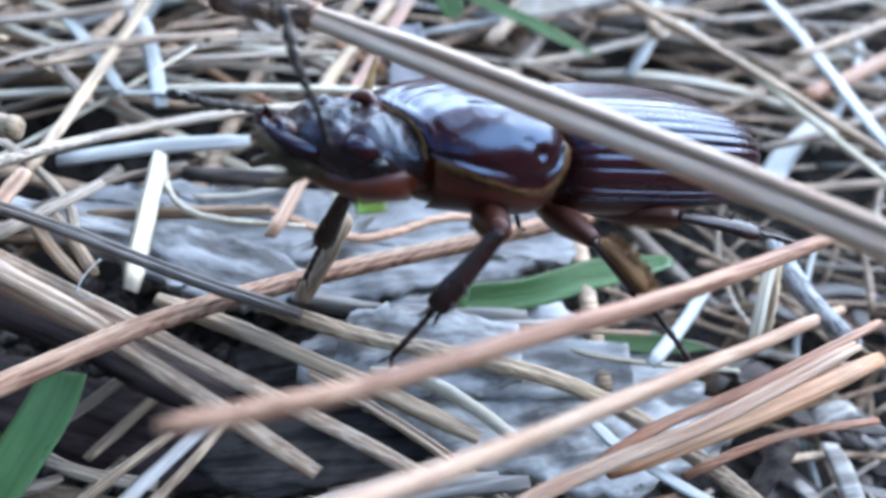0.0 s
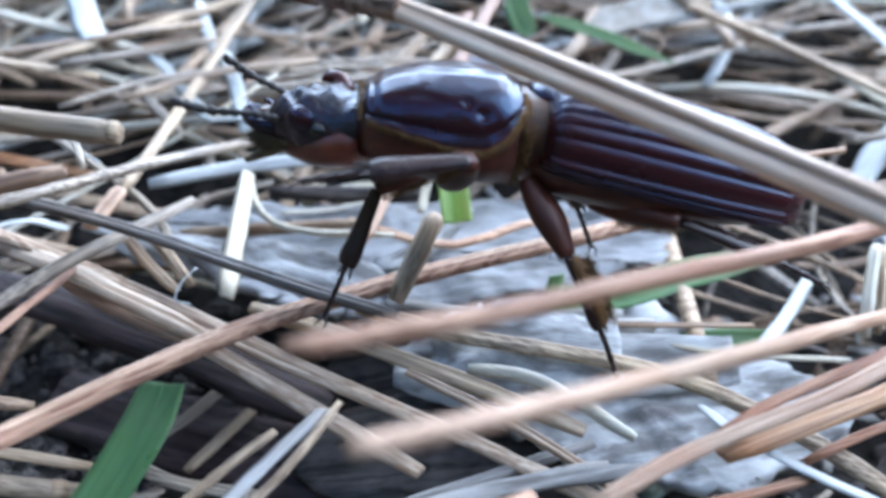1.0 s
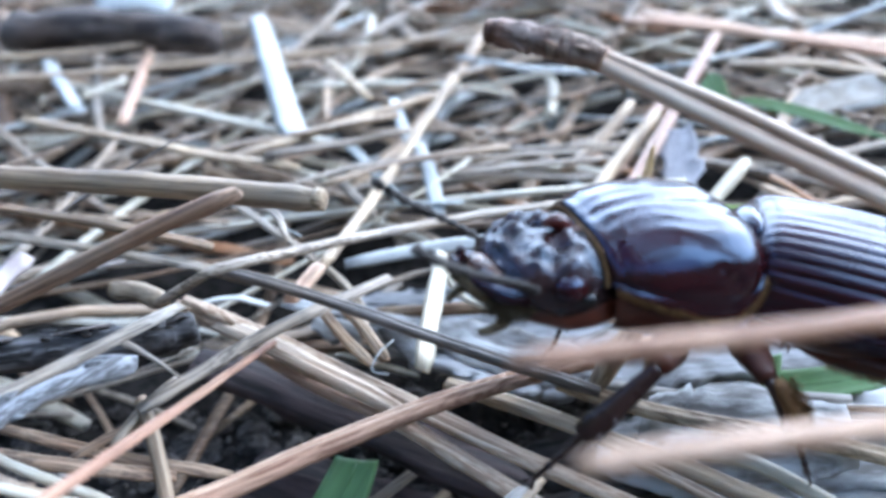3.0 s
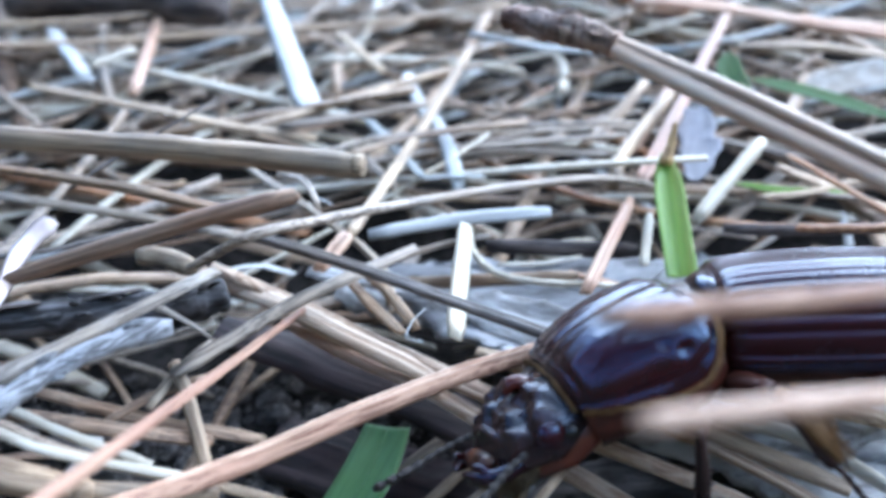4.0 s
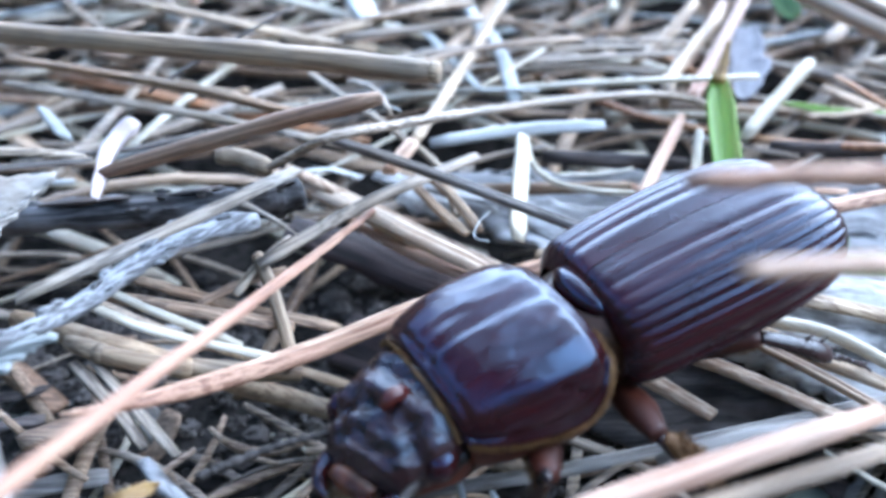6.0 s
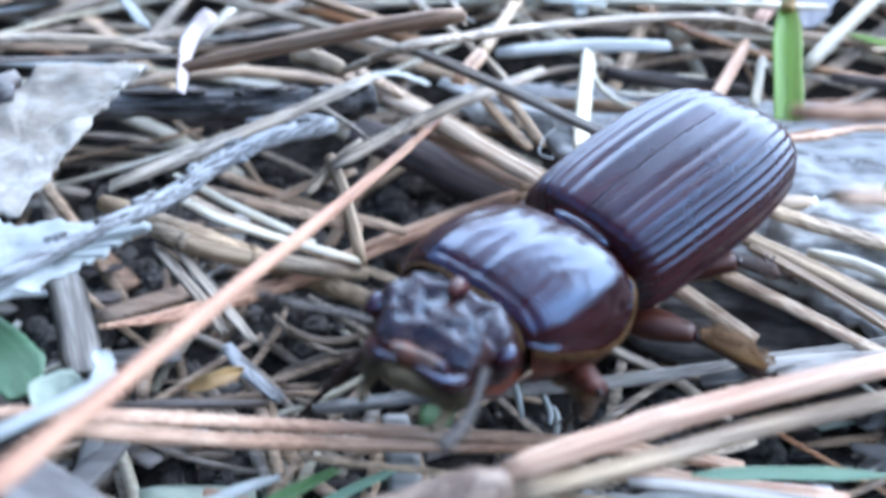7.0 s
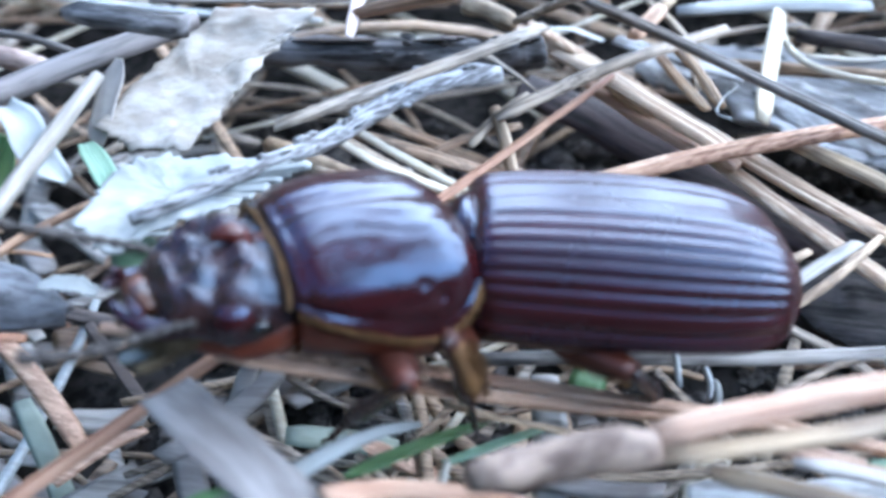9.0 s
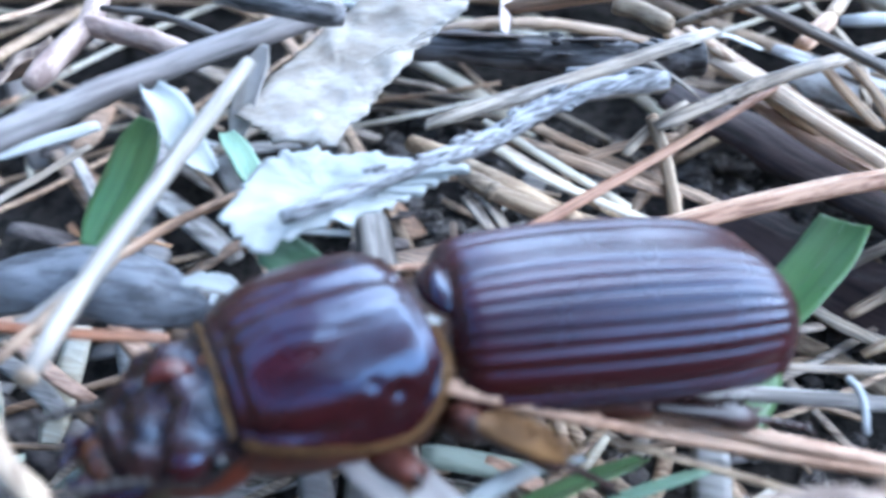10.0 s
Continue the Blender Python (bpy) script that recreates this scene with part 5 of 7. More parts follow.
for k in range(11):
    bm = bmesh.new()
    x, a = -13.3 + 0.5 * k, 1.9 * k
    d = Vector((0, math.cos(a), math.sin(a)))
    z = -0.95 + 0.19 * k if k < 5 else -0.06
    sweep(bm, [Vector((x, 0, z)) * MM + d * 0.5 * MM, Vector((x + 0.5, 0, z + 0.08)) * MM + d * 0.78 * MM, Vector((x + 0.95, 0, z + 0.1)) * MM + d * 0.9 * MM], [0.3 * MM, 0.28 * MM, 0.08 * MM], FLAT)
    part("scale", bm, SHEATHGREY if k < 5 else SHEATHRED, stick)

# tip of the green shoot
bm = bmesh.new()
sweep(bm, spline([(Vector(q) - Vector(TIP[0])) * MM for q in TIP], 10), [0.5 * MM * (1.25 - 0.07 * k) for k in range(11)], HALF, 0.3, 0.12, 0.8, 9)
tip = part("dry_tip", bm, LEAFOCHRE, shoot, "dry brown curled tip")
tip.matrix_parent_inverse = shoot.matrix_world.inverted()
tip.matrix_basis = Matrix.Translation(Vector(TIP[0]) * MM)


def loose_bark(ob, line, radius, count, material, seed):
    """Curled scales of bark that lift off a rough twig, each a part of it."""
    r = random.Random(seed)
    places = spline([Vector(q) * MM for q in line], 60)
    for _ in range(count):
        k = r.randint(2, 55)
        c, d = places[k], (places[k + 3] - places[k]).normalized()
        a = r.uniform(-0.4, math.pi * 0.8)
        side = d.cross(Vector((0, 0, 1))).normalized()
        out = side * math.cos(a) + side.cross(d) * math.sin(a)
        ln = r.uniform(0.5, 1.2) * MM
        bm = bmesh.new()
        sweep(bm, [out * radius * 0.9 * MM, d * ln * 0.5 + out * radius * 1.05 * MM, d * ln + out * radius * r.uniform(1.0, 1.15) * MM], [r.uniform(0.18, 0.34) * MM, r.uniform(0.2, 0.36) * MM, 0.06 * MM], FLAT, a)
        scale = part("bark_scale", bm, material, ob)
        scale.matrix_parent_inverse = ob.matrix_world.inverted()
        scale.matrix_basis = Matrix.Translation(c)


loose_bark(silver_twig, SILVER_LINE, 0.62, 16, SILVER, 3)
loose_bark(rotten_twig, ROTTEN_LINE, 1.15, 16, TWIGGREY, 4)

# the needle that the beetle treads down, and the stub that springs up
pushed_needle = strand("pine_needle", [(0, 0, 0), (14, 0.5, 0.3), (30, 0.4, 0.3), (46, 0, 0)], 1.0, RUSSET, "reddish orange pine needle lying across the bed", "pine needle", taper=(0.6, 1.1))
rising_stub = strand("needle_stub", [(0, 0, 0), (12, 0, 0.25), (19.5, 0, 0)], 1.05, BROWN, "short brown piece of pine needle sticking up", "pine needle", "round", ragged=0.2)
shifted_needle = new("pine_needle")
tagged(shifted_needle, "long orange-brown pine needle pair with a sharp tip", "pine needle", "fallen pine needles")
LEAN = Matrix.Rotation(radians(32), 4, "Z")
NEEDLE_LINE = [(-16.3, -14.5, 3.1), (-13.6, -11.4, 1.7), (-9.8, -6.9, 0.2), (-5.3, -3.1, -0.4), (0, 0, 0), (7.6, 3.6, 0.5), (18.2, 6.1, 1.3), (28.8, 7.9, 1.8), (38, 9.5, 2.4)]
for k, (dx, dy, dz, w) in enumerate(((0, 0, 0, 1.0), (-0.25, 0.75, 0.05, 0.75))):
    bm = bmesh.new()
    pl = [LEAN.inverted() @ q for q in spline([Vector((x + dx, y + dy * min(1, (x + 16.3) / 9), z + dz)) * MM for x, y, z in NEEDLE_LINE], 40)]
    sweep(bm, pl, [0.5 * w * MM * min(1.15, 0.25 + i * 0.12) for i in range(41)], HALF, -0.3, 0.006, 0.2, 60 + k)
    part("needle", bm, (RUSSET, PINK)[k], shifted_needle).matrix_basis = LEAN

# two needles and their sheath are one bundle
bundle = new("needle_bundle")
tagged(bundle, "pale pinkish pine needle pair in a brown scaly sheath", "pine needle", "fallen pine needles")
for ob in list(scene.objects):
    kind = ob.name.split(".")[0]
    if kind in ("fork_needle", "needle_sheath"):
        ob.parent = bundle
        ob.name = "needle" if kind == "fork_needle" else "sheath"
        for key in ("category", "group"):
            if key in ob:
                del ob[key]

# ---- the beetle: its own x points ahead, y to its left, z up; B is its millimetre
B = 0.00092
SHELL = mat("beetle_shell", (0.024, 0.003, 0.003), (0.010, 0.0018, 0.0018), 0.2, (150, 500, 500), 0.6, bump=0.10, second=(0.022, 0.0036, 0.003), vary=0.04, blotch=420.0, ior=1.5, gloss=(0.36, 0.62, 1.0), wave=0.0001)
WINGCASE = mat("beetle_wing_case", (0.034, 0.0056, 0.006), (0.016, 0.003, 0.003), 0.25, (60, 900, 900), 0.6, bump=0.16, second=(0.028, 0.006, 0.005), vary=0.03, blotch=260.0, ior=1.46, gloss=(0.38, 0.64, 1.0), wave=0.00005)
HEAD = mat("beetle_head", (0.024, 0.0085, 0.0075), (0.008, 0.003, 0.003), 0.24, (900, 1100, 1100), 0.9, bump=0.9, second=(0.034, 0.015, 0.013), vary=0.04, blotch=700.0, ior=1.5, gloss=(0.55, 0.75, 1.0), wave=0.00015)
FOLD = mat("beetle_fold", (0.085, 0.018, 0.008), (0.022, 0.0045, 0.003), 0.4, (200, 700, 700), 0.6, bump=0.15, second=(0.03, 0.007, 0.004), vary=0.05, blotch=300.0, ior=1.4)
CHESTNUT = mat("beetle_chestnut", (0.15, 0.030, 0.012), (0.05, 0.010, 0.005), 0.32, (200, 700, 700), 0.6, bump=0.15, second=(0.09, 0.018, 0.008), vary=0.04, blotch=350.0, ior=1.5)
EYE = mat("beetle_eye", (0.006, 0.005, 0.005), (0.003, 0.003, 0.003), 0.18, (900, 900, 900), 0.5, bump=0.3, vary=0.02, ior=1.5)
UNDER = mat("beetle_underside", (0.085, 0.021, 0.010), (0.03, 0.008, 0.005), 0.34, (300, 700, 700), 0.7, bump=0.25, second=(0.04, 0.013, 0.008), vary=0.05, blotch=300.0)
LEGS = mat("beetle_leg", (0.026, 0.013, 0.012), (0.009, 0.005, 0.005), 0.26, (200, 900, 900), 0.6, bump=0.2, second=(0.04, 0.019, 0.016), vary=0.08, blotch=400.0)
THIGH = mat("beetle_thigh", (0.07, 0.015, 0.007), (0.025, 0.006, 0.003), 0.44, (200, 900, 900), 0.6, bump=0.15, second=(0.035, 0.010, 0.006), vary=0.05, blotch=300.0)
HAIRS = mat("golden_hairs", (0.25, 0.145, 0.055), (0.08, 0.04, 0.012), 0.6, (400, 1500, 1500), 0.7, second=(0.13, 0.06, 0.025), vary=0.25)
MOUTH = mat("mouth_hairs", (0.12, 0.085, 0.045), (0.035, 0.024, 0.014), 0.6, (300, 1500, 1500), 0.9, bump=0.8, second=(0.13, 0.1, 0.06), vary=0.1, blotch=500.0)
PAD = mat("leg_hairs", (0.23, 0.12, 0.042), (0.11, 0.052, 0.02), 0.6, (60, 3500, 3500), 0.5, bump=0.5, second=(0.11, 0.055, 0.024), vary=0.1, blotch=300.0)
LIP = mat("beetle_lip", (0.17, 0.055, 0.022), (0.03, 0.012, 0.007), 0.22, (500, 900, 900), 0.8, bump=0.4, second=(0.06, 0.02, 0.01), vary=0.05)
WAIST_SKIN = mat("beetle_waist", (0.05, 0.02, 0.012), (0.015, 0.007, 0.005), 0.35, (300, 900, 900), 0.8, bump=0.4, second=(0.08, 0.035, 0.016), vary=0.03, blotch=400.0)
HORN = mat("beetle_horn", (0.085, 0.016, 0.011), (0.03, 0.007, 0.006), 0.18, (300, 900, 900), 0.6, bump=0.1, second=(0.06, 0.012, 0.009), vary=0.03, coat=0.1)
FEELER = mat("beetle_feeler", (0.035, 0.028, 0.024), (0.012, 0.01, 0.009), 0.6, (900, 900, 900), 0.7, bump=0.5, second=(0.06, 0.05, 0.045), vary=0.05)


def along(table, x):
    """Values from rows (x, a, b, ...) at a place between them, eased."""
    if x >= table[0][0]:
        return table[0][1:]
    for k, (p, q) in enumerate(zip(table, table[1:])):
        if p[0] >= x >= q[0]:
            o, e = table[max(0, k - 1)], table[min(len(table) - 1, k + 2)]
            w = p[0] - q[0]
            u = (p[0] - x) / w
            out = []
            for a, b, c, d in zip(o[1:], p[1:], q[1:], e[1:]):
                m, n = (c - a) * w / (o[0] - q[0]), (d - b) * w / (p[0] - e[0])
                out.append(b * (1 + 2 * u) * (1 - u) ** 2 + m * u * (1 - u) ** 2 + c * u * u * (3 - 2 * u) + n * u * u * (u - 1))
            return out
    return table[-1][1:]


def shell(rows, across, place):
    """An open skin with thickness folded under its rim: place(i, j) gives each point."""
    bm = bmesh.new()
    v = [[bm.verts.new(place(i, j) * B) for j in range(across)] for i in range(rows)]
    for i in range(rows - 1):
        for j in range(across - 1):
            bm.faces.new((v[i][j], v[i + 1][j], v[i + 1][j + 1], v[i][j + 1]))
    return bm, v


def loft(stations, ring=24, shape=None):
    """A closed body across x: rows (x, half width, top, bottom, squareness)."""
    bm = bmesh.new()
    rows = []
    for x, hw, top, bot, sq in stations:
        row = []
        for k in range(ring):
            a = k * math.tau / ring
            c, s = math.cos(a), math.sin(a)
            yy = math.copysign(abs(c) ** (2 / sq), c) * hw
            mid = bot + (top - bot) * 0.45
            zz = mid + math.copysign(abs(s) ** (2 / sq), s) * ((top - mid) if s > 0 else (mid - bot))
            p = Vector((x, yy, zz))
            if shape:
                p = shape(p)
            row.append(bm.verts.new(p * B))
        rows.append(row)
    for p, q in zip(rows, rows[1:]):
        for k in range(ring):
            bm.faces.new((p[k], p[(k + 1) % ring], q[(k + 1) % ring], q[k]))
    bm.faces.new(rows[0])
    bm.faces.new(rows[-1][::-1])
    return bm


def tube(points, radii, n=10, sides=8, flat=1.0, rough=0.0, seed=0):
    bm = bmesh.new()
    pl = spline([Vector(p) * B for p in points], n)
    rr = [r[0] * B for r in (along([(-i, r) for i, r in enumerate(radii)], -k / n * (len(radii) - 1)) for k in range(n + 1))]
    ring = [(math.cos(k * math.tau / sides), flat * math.sin(k * math.tau / sides)) for k in range(sides)]
    sweep(bm, pl, rr, ring, 0.0, rough, 0.0, seed)
    return bm


def bristles(points, count, length, lean, seed, spread=0.25):
    """Fine hairs that stand along a line."""
    bm = bmesh.new()
    r = random.Random(seed)
    pl = spline([Vector(p) for p in points], count)
    for p in pl:
        for _ in range(4):
            q = p + Vector((r.uniform(-spread, spread), r.uniform(-spread, spread), r.uniform(-spread, spread)))
            d = Vector(lean) + Vector((r.uniform(-0.4, 0.4), r.uniform(-0.4, 0.4), r.uniform(-0.4, 0.4)))
            tip = q + d.normalized() * length * r.uniform(0.6, 1.2)
            s = d.cross(Vector((r.uniform(-1, 1), r.uniform(-1, 1), 0.3))).normalized() * 0.032
            u = d.cross(s).normalized() * 0.032
            a, b, c, e = (bm.verts.new(w * B) for w in (q + s, q - s * 0.5 + u, q - s * 0.5 - u, tip))
            for f in ((a, b, e), (b, c, e), (c, a, e)):
                bm.faces.new(f)
    return bm


def dense(stations, n):
    """More stations between those given, eased."""
    rows = [(-r[0],) + tuple(r[1:]) for r in stations]
    out = []
    for k in range(n + 1):
        x = rows[0][0] + (rows[-1][0] - rows[0][0]) * k / n
        out.append((-x,) + tuple(along(rows, x)))
    return out


beetle = new("beetle")
tagged(beetle, "glossy dark red-brown horned beetle with ridged wing cases", "beetle")

WING = [(-0.5, 4.3, 2.6), (-0.8, 4.8, 3.4), (-1.6, 5.3, 3.95), (-5, 5.65, 4.3), (-9, 5.8, 4.35), (-12, 5.7, 4.2), (-14.5, 5.35, 3.9), (-16.2, 4.75, 3.3), (-17.2, 3.6, 2.4), (-17.7, 2.2, 1.4), (-17.85, 0.6, 0.5)]
RIDGES = 10


def wing_skin(x, v, side):
    """A place on a wing case: v runs from the seam (0) down to the outer rim (1)."""
    hw, h = along(WING, x)
    a = 0.0006 + v * 1.99
    c, s = math.cos(a), math.sin(a)
    y = abs(s) ** 0.66 * hw
    z = math.copysign(abs(c) ** 0.72, c) * (h if c > 0 else 2.1 * min(1.0, hw / 5.0))
    u = (-0.5 - x) / 17.35
    f = abs(math.sin(math.pi * v * RIDGES))
    deep = (0.12 + 0.05 * min(1.0, v * 1.7)) * min(1.0, (1 - u) * 7, 0.1 + u * 9)
    groove = deep * (1 - f ** 0.75) * (0.45 if v < 0.02 else 1.0)
    k = 1 - groove / max(1.0, math.hypot(y, z))
    return Vector((x, side * y * k, z * k))


def wing_case(side):
    rows, across = 50, RIDGES * 10 + 1

    def place(i, j):
        u = i / (rows - 1)
        x = -0.5 - 17.35 * (u if u < 0.75 else 0.75 + 0.25 * math.sin((u - 0.75) / 0.25 * math.pi / 2))
        return wing_skin(x, j / (across - 1), side)

    bm, v = shell(rows, across, place)
    return part("wing_case", bm, WINGCASE, beetle, "ridged glossy red-brown wing case")


for s in (1, -1):
    case = wing_case(s)
    part("wing_rim", tube([wing_skin(-1.0 - 2.05 * k, 1.0, s) + Vector((0, 0, -0.05)) for k in range(9)], [0.1, 0.15, 0.17, 0.15, 0.1], 24), WINGCASE, case, "raised outer rim")
part("abdomen", loft([(-17.2, 1.5, 0.4, -0.8, 2), (-15.5, 3.6, 0.8, -1.8, 2.2), (-12, 4.9, 1.0, -2.6, 2.3), (-6, 5.0, 1.0, -3.1, 2.3), (-1.5, 4.6, 1.5, -3.0, 2.3), (0.2, 3.3, 2.2, -2.6, 2.2)]), UNDER, beetle, "reddish brown belly")
waist = part("waist", loft([(-1.8, 3.9, 3.0, -2.6, 2.2), (-0.6, 3.9, 3.1, -2.6, 2.2), (0.6, 3.5, 2.8, -2.4, 2.2), (2.2, 3.6, 2.6, -2.4, 2.2)]), WAIST_SKIN, beetle, "narrow hairy waist between the shields")
for s in (1, -1):
    part("hair_fringe", bristles([(0.6, s * 3.2, -2.3), (0.4, s * 3.8, -0.8), (0.3, s * 3.5, 0.9)], 120, 0.6, (0.5, s * 0.4, 0.0), 5, 0.4), HAIRS, waist, "golden hair fringe")
part("neck_plate", loft([(-0.9, 2.6, 3.55, 1.8, 2.2), (-0.2, 2.2, 3.45, 1.8, 2.2), (0.5, 1.2, 3.1, 1.8, 2)], 20), SHELL, waist, "small glossy plate before the wing cases")

SHIELD = [(9.9, 4.2, 2.75), (9.6, 4.75, 3.15), (8.6, 5.25, 3.65), (6.5, 5.65, 4.1), (4, 5.75, 4.2), (2.2, 5.55, 4.0), (1.2, 5.1, 3.6), (0.8, 4.5, 3.05)]
# how far down the shield's rim lies along its length, as an angle from its crown
RIM = [(0.0, 1.3), (0.08, 1.42), (0.25, 1.53), (0.5, 1.6), (0.72, 1.62), (0.86, 1.56), (0.94, 1.4), (1.0, 1.06)]


def rim_angle(u):
    for (p, a), (q, b) in zip(RIM, RIM[1:]):
        if u <= q:
            return a + (b - a) * (u - p) / (q - p)
    return RIM[-1][1]


def shield_skin(u, v, low=None):
    """A place on the neck shield: u from front to back, v from rim to rim over the crown."""
    x = 9.9 - 9.1 * u
    hw, h = along(SHIELD, x)
    a = v * rim_angle(u) if low is None else low
    c, s = math.cos(a), math.sin(a)
    y = math.copysign(abs(s) ** 0.74, s) * hw
    z = math.copysign(abs(c) ** 0.66, c) * (h if c > 0 else 1.9)
    edge = min(u, 1 - u) * 9.1
    z -= 0.2 * math.exp(-(y / 0.2) ** 2) * (1 if 0.6 < edge else 0.3)
    z += (0.022 * math.sin(y * 2.3 + 0.9 * math.sin(x * 0.8 + 1.0)) + 0.018 * math.sin(y * 5.1 + 1.3 * math.sin(x * 1.1) + x * 0.5) + 0.012 * math.sin(x * 1.7 + y)) * min(1, edge)
    rim = 0.14 * math.exp(-((edge - 0.15) / 0.2) ** 2) - 0.12 * math.exp(-((edge - 0.5) / 0.2) ** 2)
    side = (1 - abs(v)) * rim_angle(u) * 5.0
    rim += 0.2 * math.exp(-((side - 0.1) / 0.14) ** 2) - 0.13 * math.exp(-((side - 0.45) / 0.18) ** 2)
    pit = 0.22 * math.exp(-(((abs(a) - 1.3) / 0.08) ** 2 + ((x - 3.3) / 0.38) ** 2)) + 0.1 * math.exp(-(((abs(a) - 1.14) / 0.07) ** 2 + ((x - 4.2) / 0.3) ** 2))
    k = 1 + (rim - pit) / max(1.5, math.hypot(y, z))
    return Vector((x, y * k, z * k))


def shield():
    rows, across = 44, 91
    return shell(rows, across, lambda i, j: shield_skin(i / (rows - 1), 2 * j / (across - 1) - 1))[0]


def side_fold(s):
    """The part of the shield that turns under below its rim."""
    rows, across = 30, 9

    def place(i, j):
        u = 0.01 + 0.96 * i / (rows - 1)
        p = shield_skin(u, s * 0.985)
        w = j / (across - 1)
        q = Vector((p.x * 0.9 + 0.55, s * 3.6, -2.5 + 0.7 * (1 - u) ** 2))
        return p.lerp(q, w) + Vector((0, s * 0.5, -0.35)) * math.sin(math.pi * w) * 1.2

    return shell(rows, across, place)[0]


pronotum = part("pronotum", shield(), SHELL, beetle, "smooth glossy neck shield with a middle groove")
part("breast", loft([(0.9, 3.8, 0.8, -2.4, 2.2), (3, 4.3, 1.2, -2.8, 2.3), (6, 4.3, 1.2, -2.8, 2.3), (8.6, 3.9, 1.2, -2.1, 2.3), (9.7, 3.4, 1.4, -1.6, 2.2)]), UNDER, pronotum, "reddish brown breast")
for s in (1, -1):
    part("side_fold", side_fold(s), FOLD, pronotum, "glossy red-brown turned-under side")
    hem = [shield_skin(u, s * 0.99) for u in (0.35, 0.5, 0.62, 0.74, 0.84, 0.92, 0.97)] + [shield_skin(1.0, s * q) for q in (0.98, 0.8, 0.55)]
    hem = [p + Vector((-0.04, -s * 0.06, -0.14)) for p in hem]
    part("hair_fringe", bristles(hem, 420, 0.42, (-0.6, s * 0.1, -0.5), 7 + s, 0.1), HAIRS, pronotum, "golden hair fringe")
    part("hair_band", tube(hem, [0.02, 0.03, 0.05, 0.08, 0.1, 0.08, 0.05, 0.03], 36, 8, 1.0, 0.3, 3), HAIRS, pronotum, "golden hairy hind margin")
    part("hair_fringe", bristles([shield_skin(u, s * 0.985) + Vector((0, 0, -0.2)) for u in (0.02, 0.15, 0.35, 0.6)], 120, 0.35, (0.1, s * 0.3, -0.8), 17 + s, 0.1), HAIRS, pronotum, "sparse golden hair fringe")
front = [shield_skin(0.0, q) + Vector((0.16, 0, -0.05)) for q in (-1.0, -0.8, -0.6, -0.4, -0.2, 0.0, 0.2, 0.4, 0.6, 0.8, 1.0)]
part("hair_band", tube(front, [0.02, 0.05, 0.04, 0.06, 0.03, 0.05, 0.04, 0.06, 0.03, 0.05, 0.02], 40, 8, 1.0, 0.2, 2), HAIRS, pronotum, "golden hairy front margin")
part("hair_fringe", bristles(front, 200, 0.26, (0.7, 0, 0.1), 23, 0.06), HAIRS, pronotum, "golden hair fringe")

part("neck", loft([(7.8, 3.4, 2.3, -1.4, 2.2), (9.4, 3.9, 2.5, -1.6, 2.3), (10.5, 3.6, 2.3, -1.4, 2.2), (11.2, 2.4, 1.6, -0.8, 2)], 24), CHESTNUT, pronotum, "red-brown neck")


def bumps(p, rows):
    return sum(h * math.exp(-(((p.x - x) / wx) ** 2 + ((abs(p.y) - y) / wy) ** 2)) for x, y, wx, wy, h in rows)


# knobs and hollows of the head: ahead, aside, their reach ahead and aside, height
KNOBS = [(11.4, 2.2, 0.7, 0.75, 0.42), (12.6, 3.15, 0.75, 0.5, 0.5), (13.6, 1.5, 0.55, 0.5, 0.5), (14.2, 2.3, 0.4, 0.35, 0.35), (14.9, 0.0, 0.3, 1.1, 0.35),
         (12.3, 1.3, 0.5, 0.45, -0.5), (13.0, 2.3, 0.45, 0.4, -0.45), (14.3, 0.0, 0.4, 1.0, -0.35), (10.4, 0.0, 0.5, 3.0, -0.25), (11.6, 0.8, 0.5, 0.5, 0.45)]


def skull(p):
    if p.z < 0.4:
        return p
    b = bumps(p, KNOBS) + 0.16 * noise.noise(p * 1.3) + 0.12 * noise.noise(p * 2.8) + 0.08 * noise.noise(p * 6.0)
    return Vector((p.x, p.y * (1 + 0.03 * b), p.z + b * min(1.0, (p.z - 0.4) * 1.5)))


head = part("head", loft(dense([(9.2, 4.0, 2.6, -1.5, 2.3), (10.4, 4.0, 2.6, -1.6, 2.4), (11.3, 4.0, 2.5, -1.6, 2.5), (12.1, 3.95, 2.4, -1.6, 2.7), (12.8, 3.8, 2.25, -1.6, 2.7), (13.3, 3.3, 2.1, -1.5, 2.7), (14.0, 2.95, 1.95, -1.3, 2.7), (14.7, 2.75, 1.75, -1.1, 2.8), (15.2, 2.5, 1.3, -0.9, 2.6), (15.5, 1.9, 1.0, -0.6, 2.4)], 52), 64, skull), HEAD, beetle, "knobbly glossy head")
part("horn", tube([(11.2, 0, 1.7), (11.3, 0, 2.45), (11.75, 0, 2.95), (12.3, 0, 2.95), (12.7, 0, 2.75)], [0.75, 0.62, 0.5, 0.36, 0.14], 16, 10), HORN, head, "short red-brown horn hooked forward")
part("lip", loft([(15.2, 1.5, 0.9, -0.1, 2.6), (15.8, 1.5, 1.0, 0.0, 2.6), (16.3, 1.35, 0.95, 0.1, 2.5), (16.6, 0.9, 0.7, 0.2, 2)], 18), LIP, head, "shiny orange-brown lip")
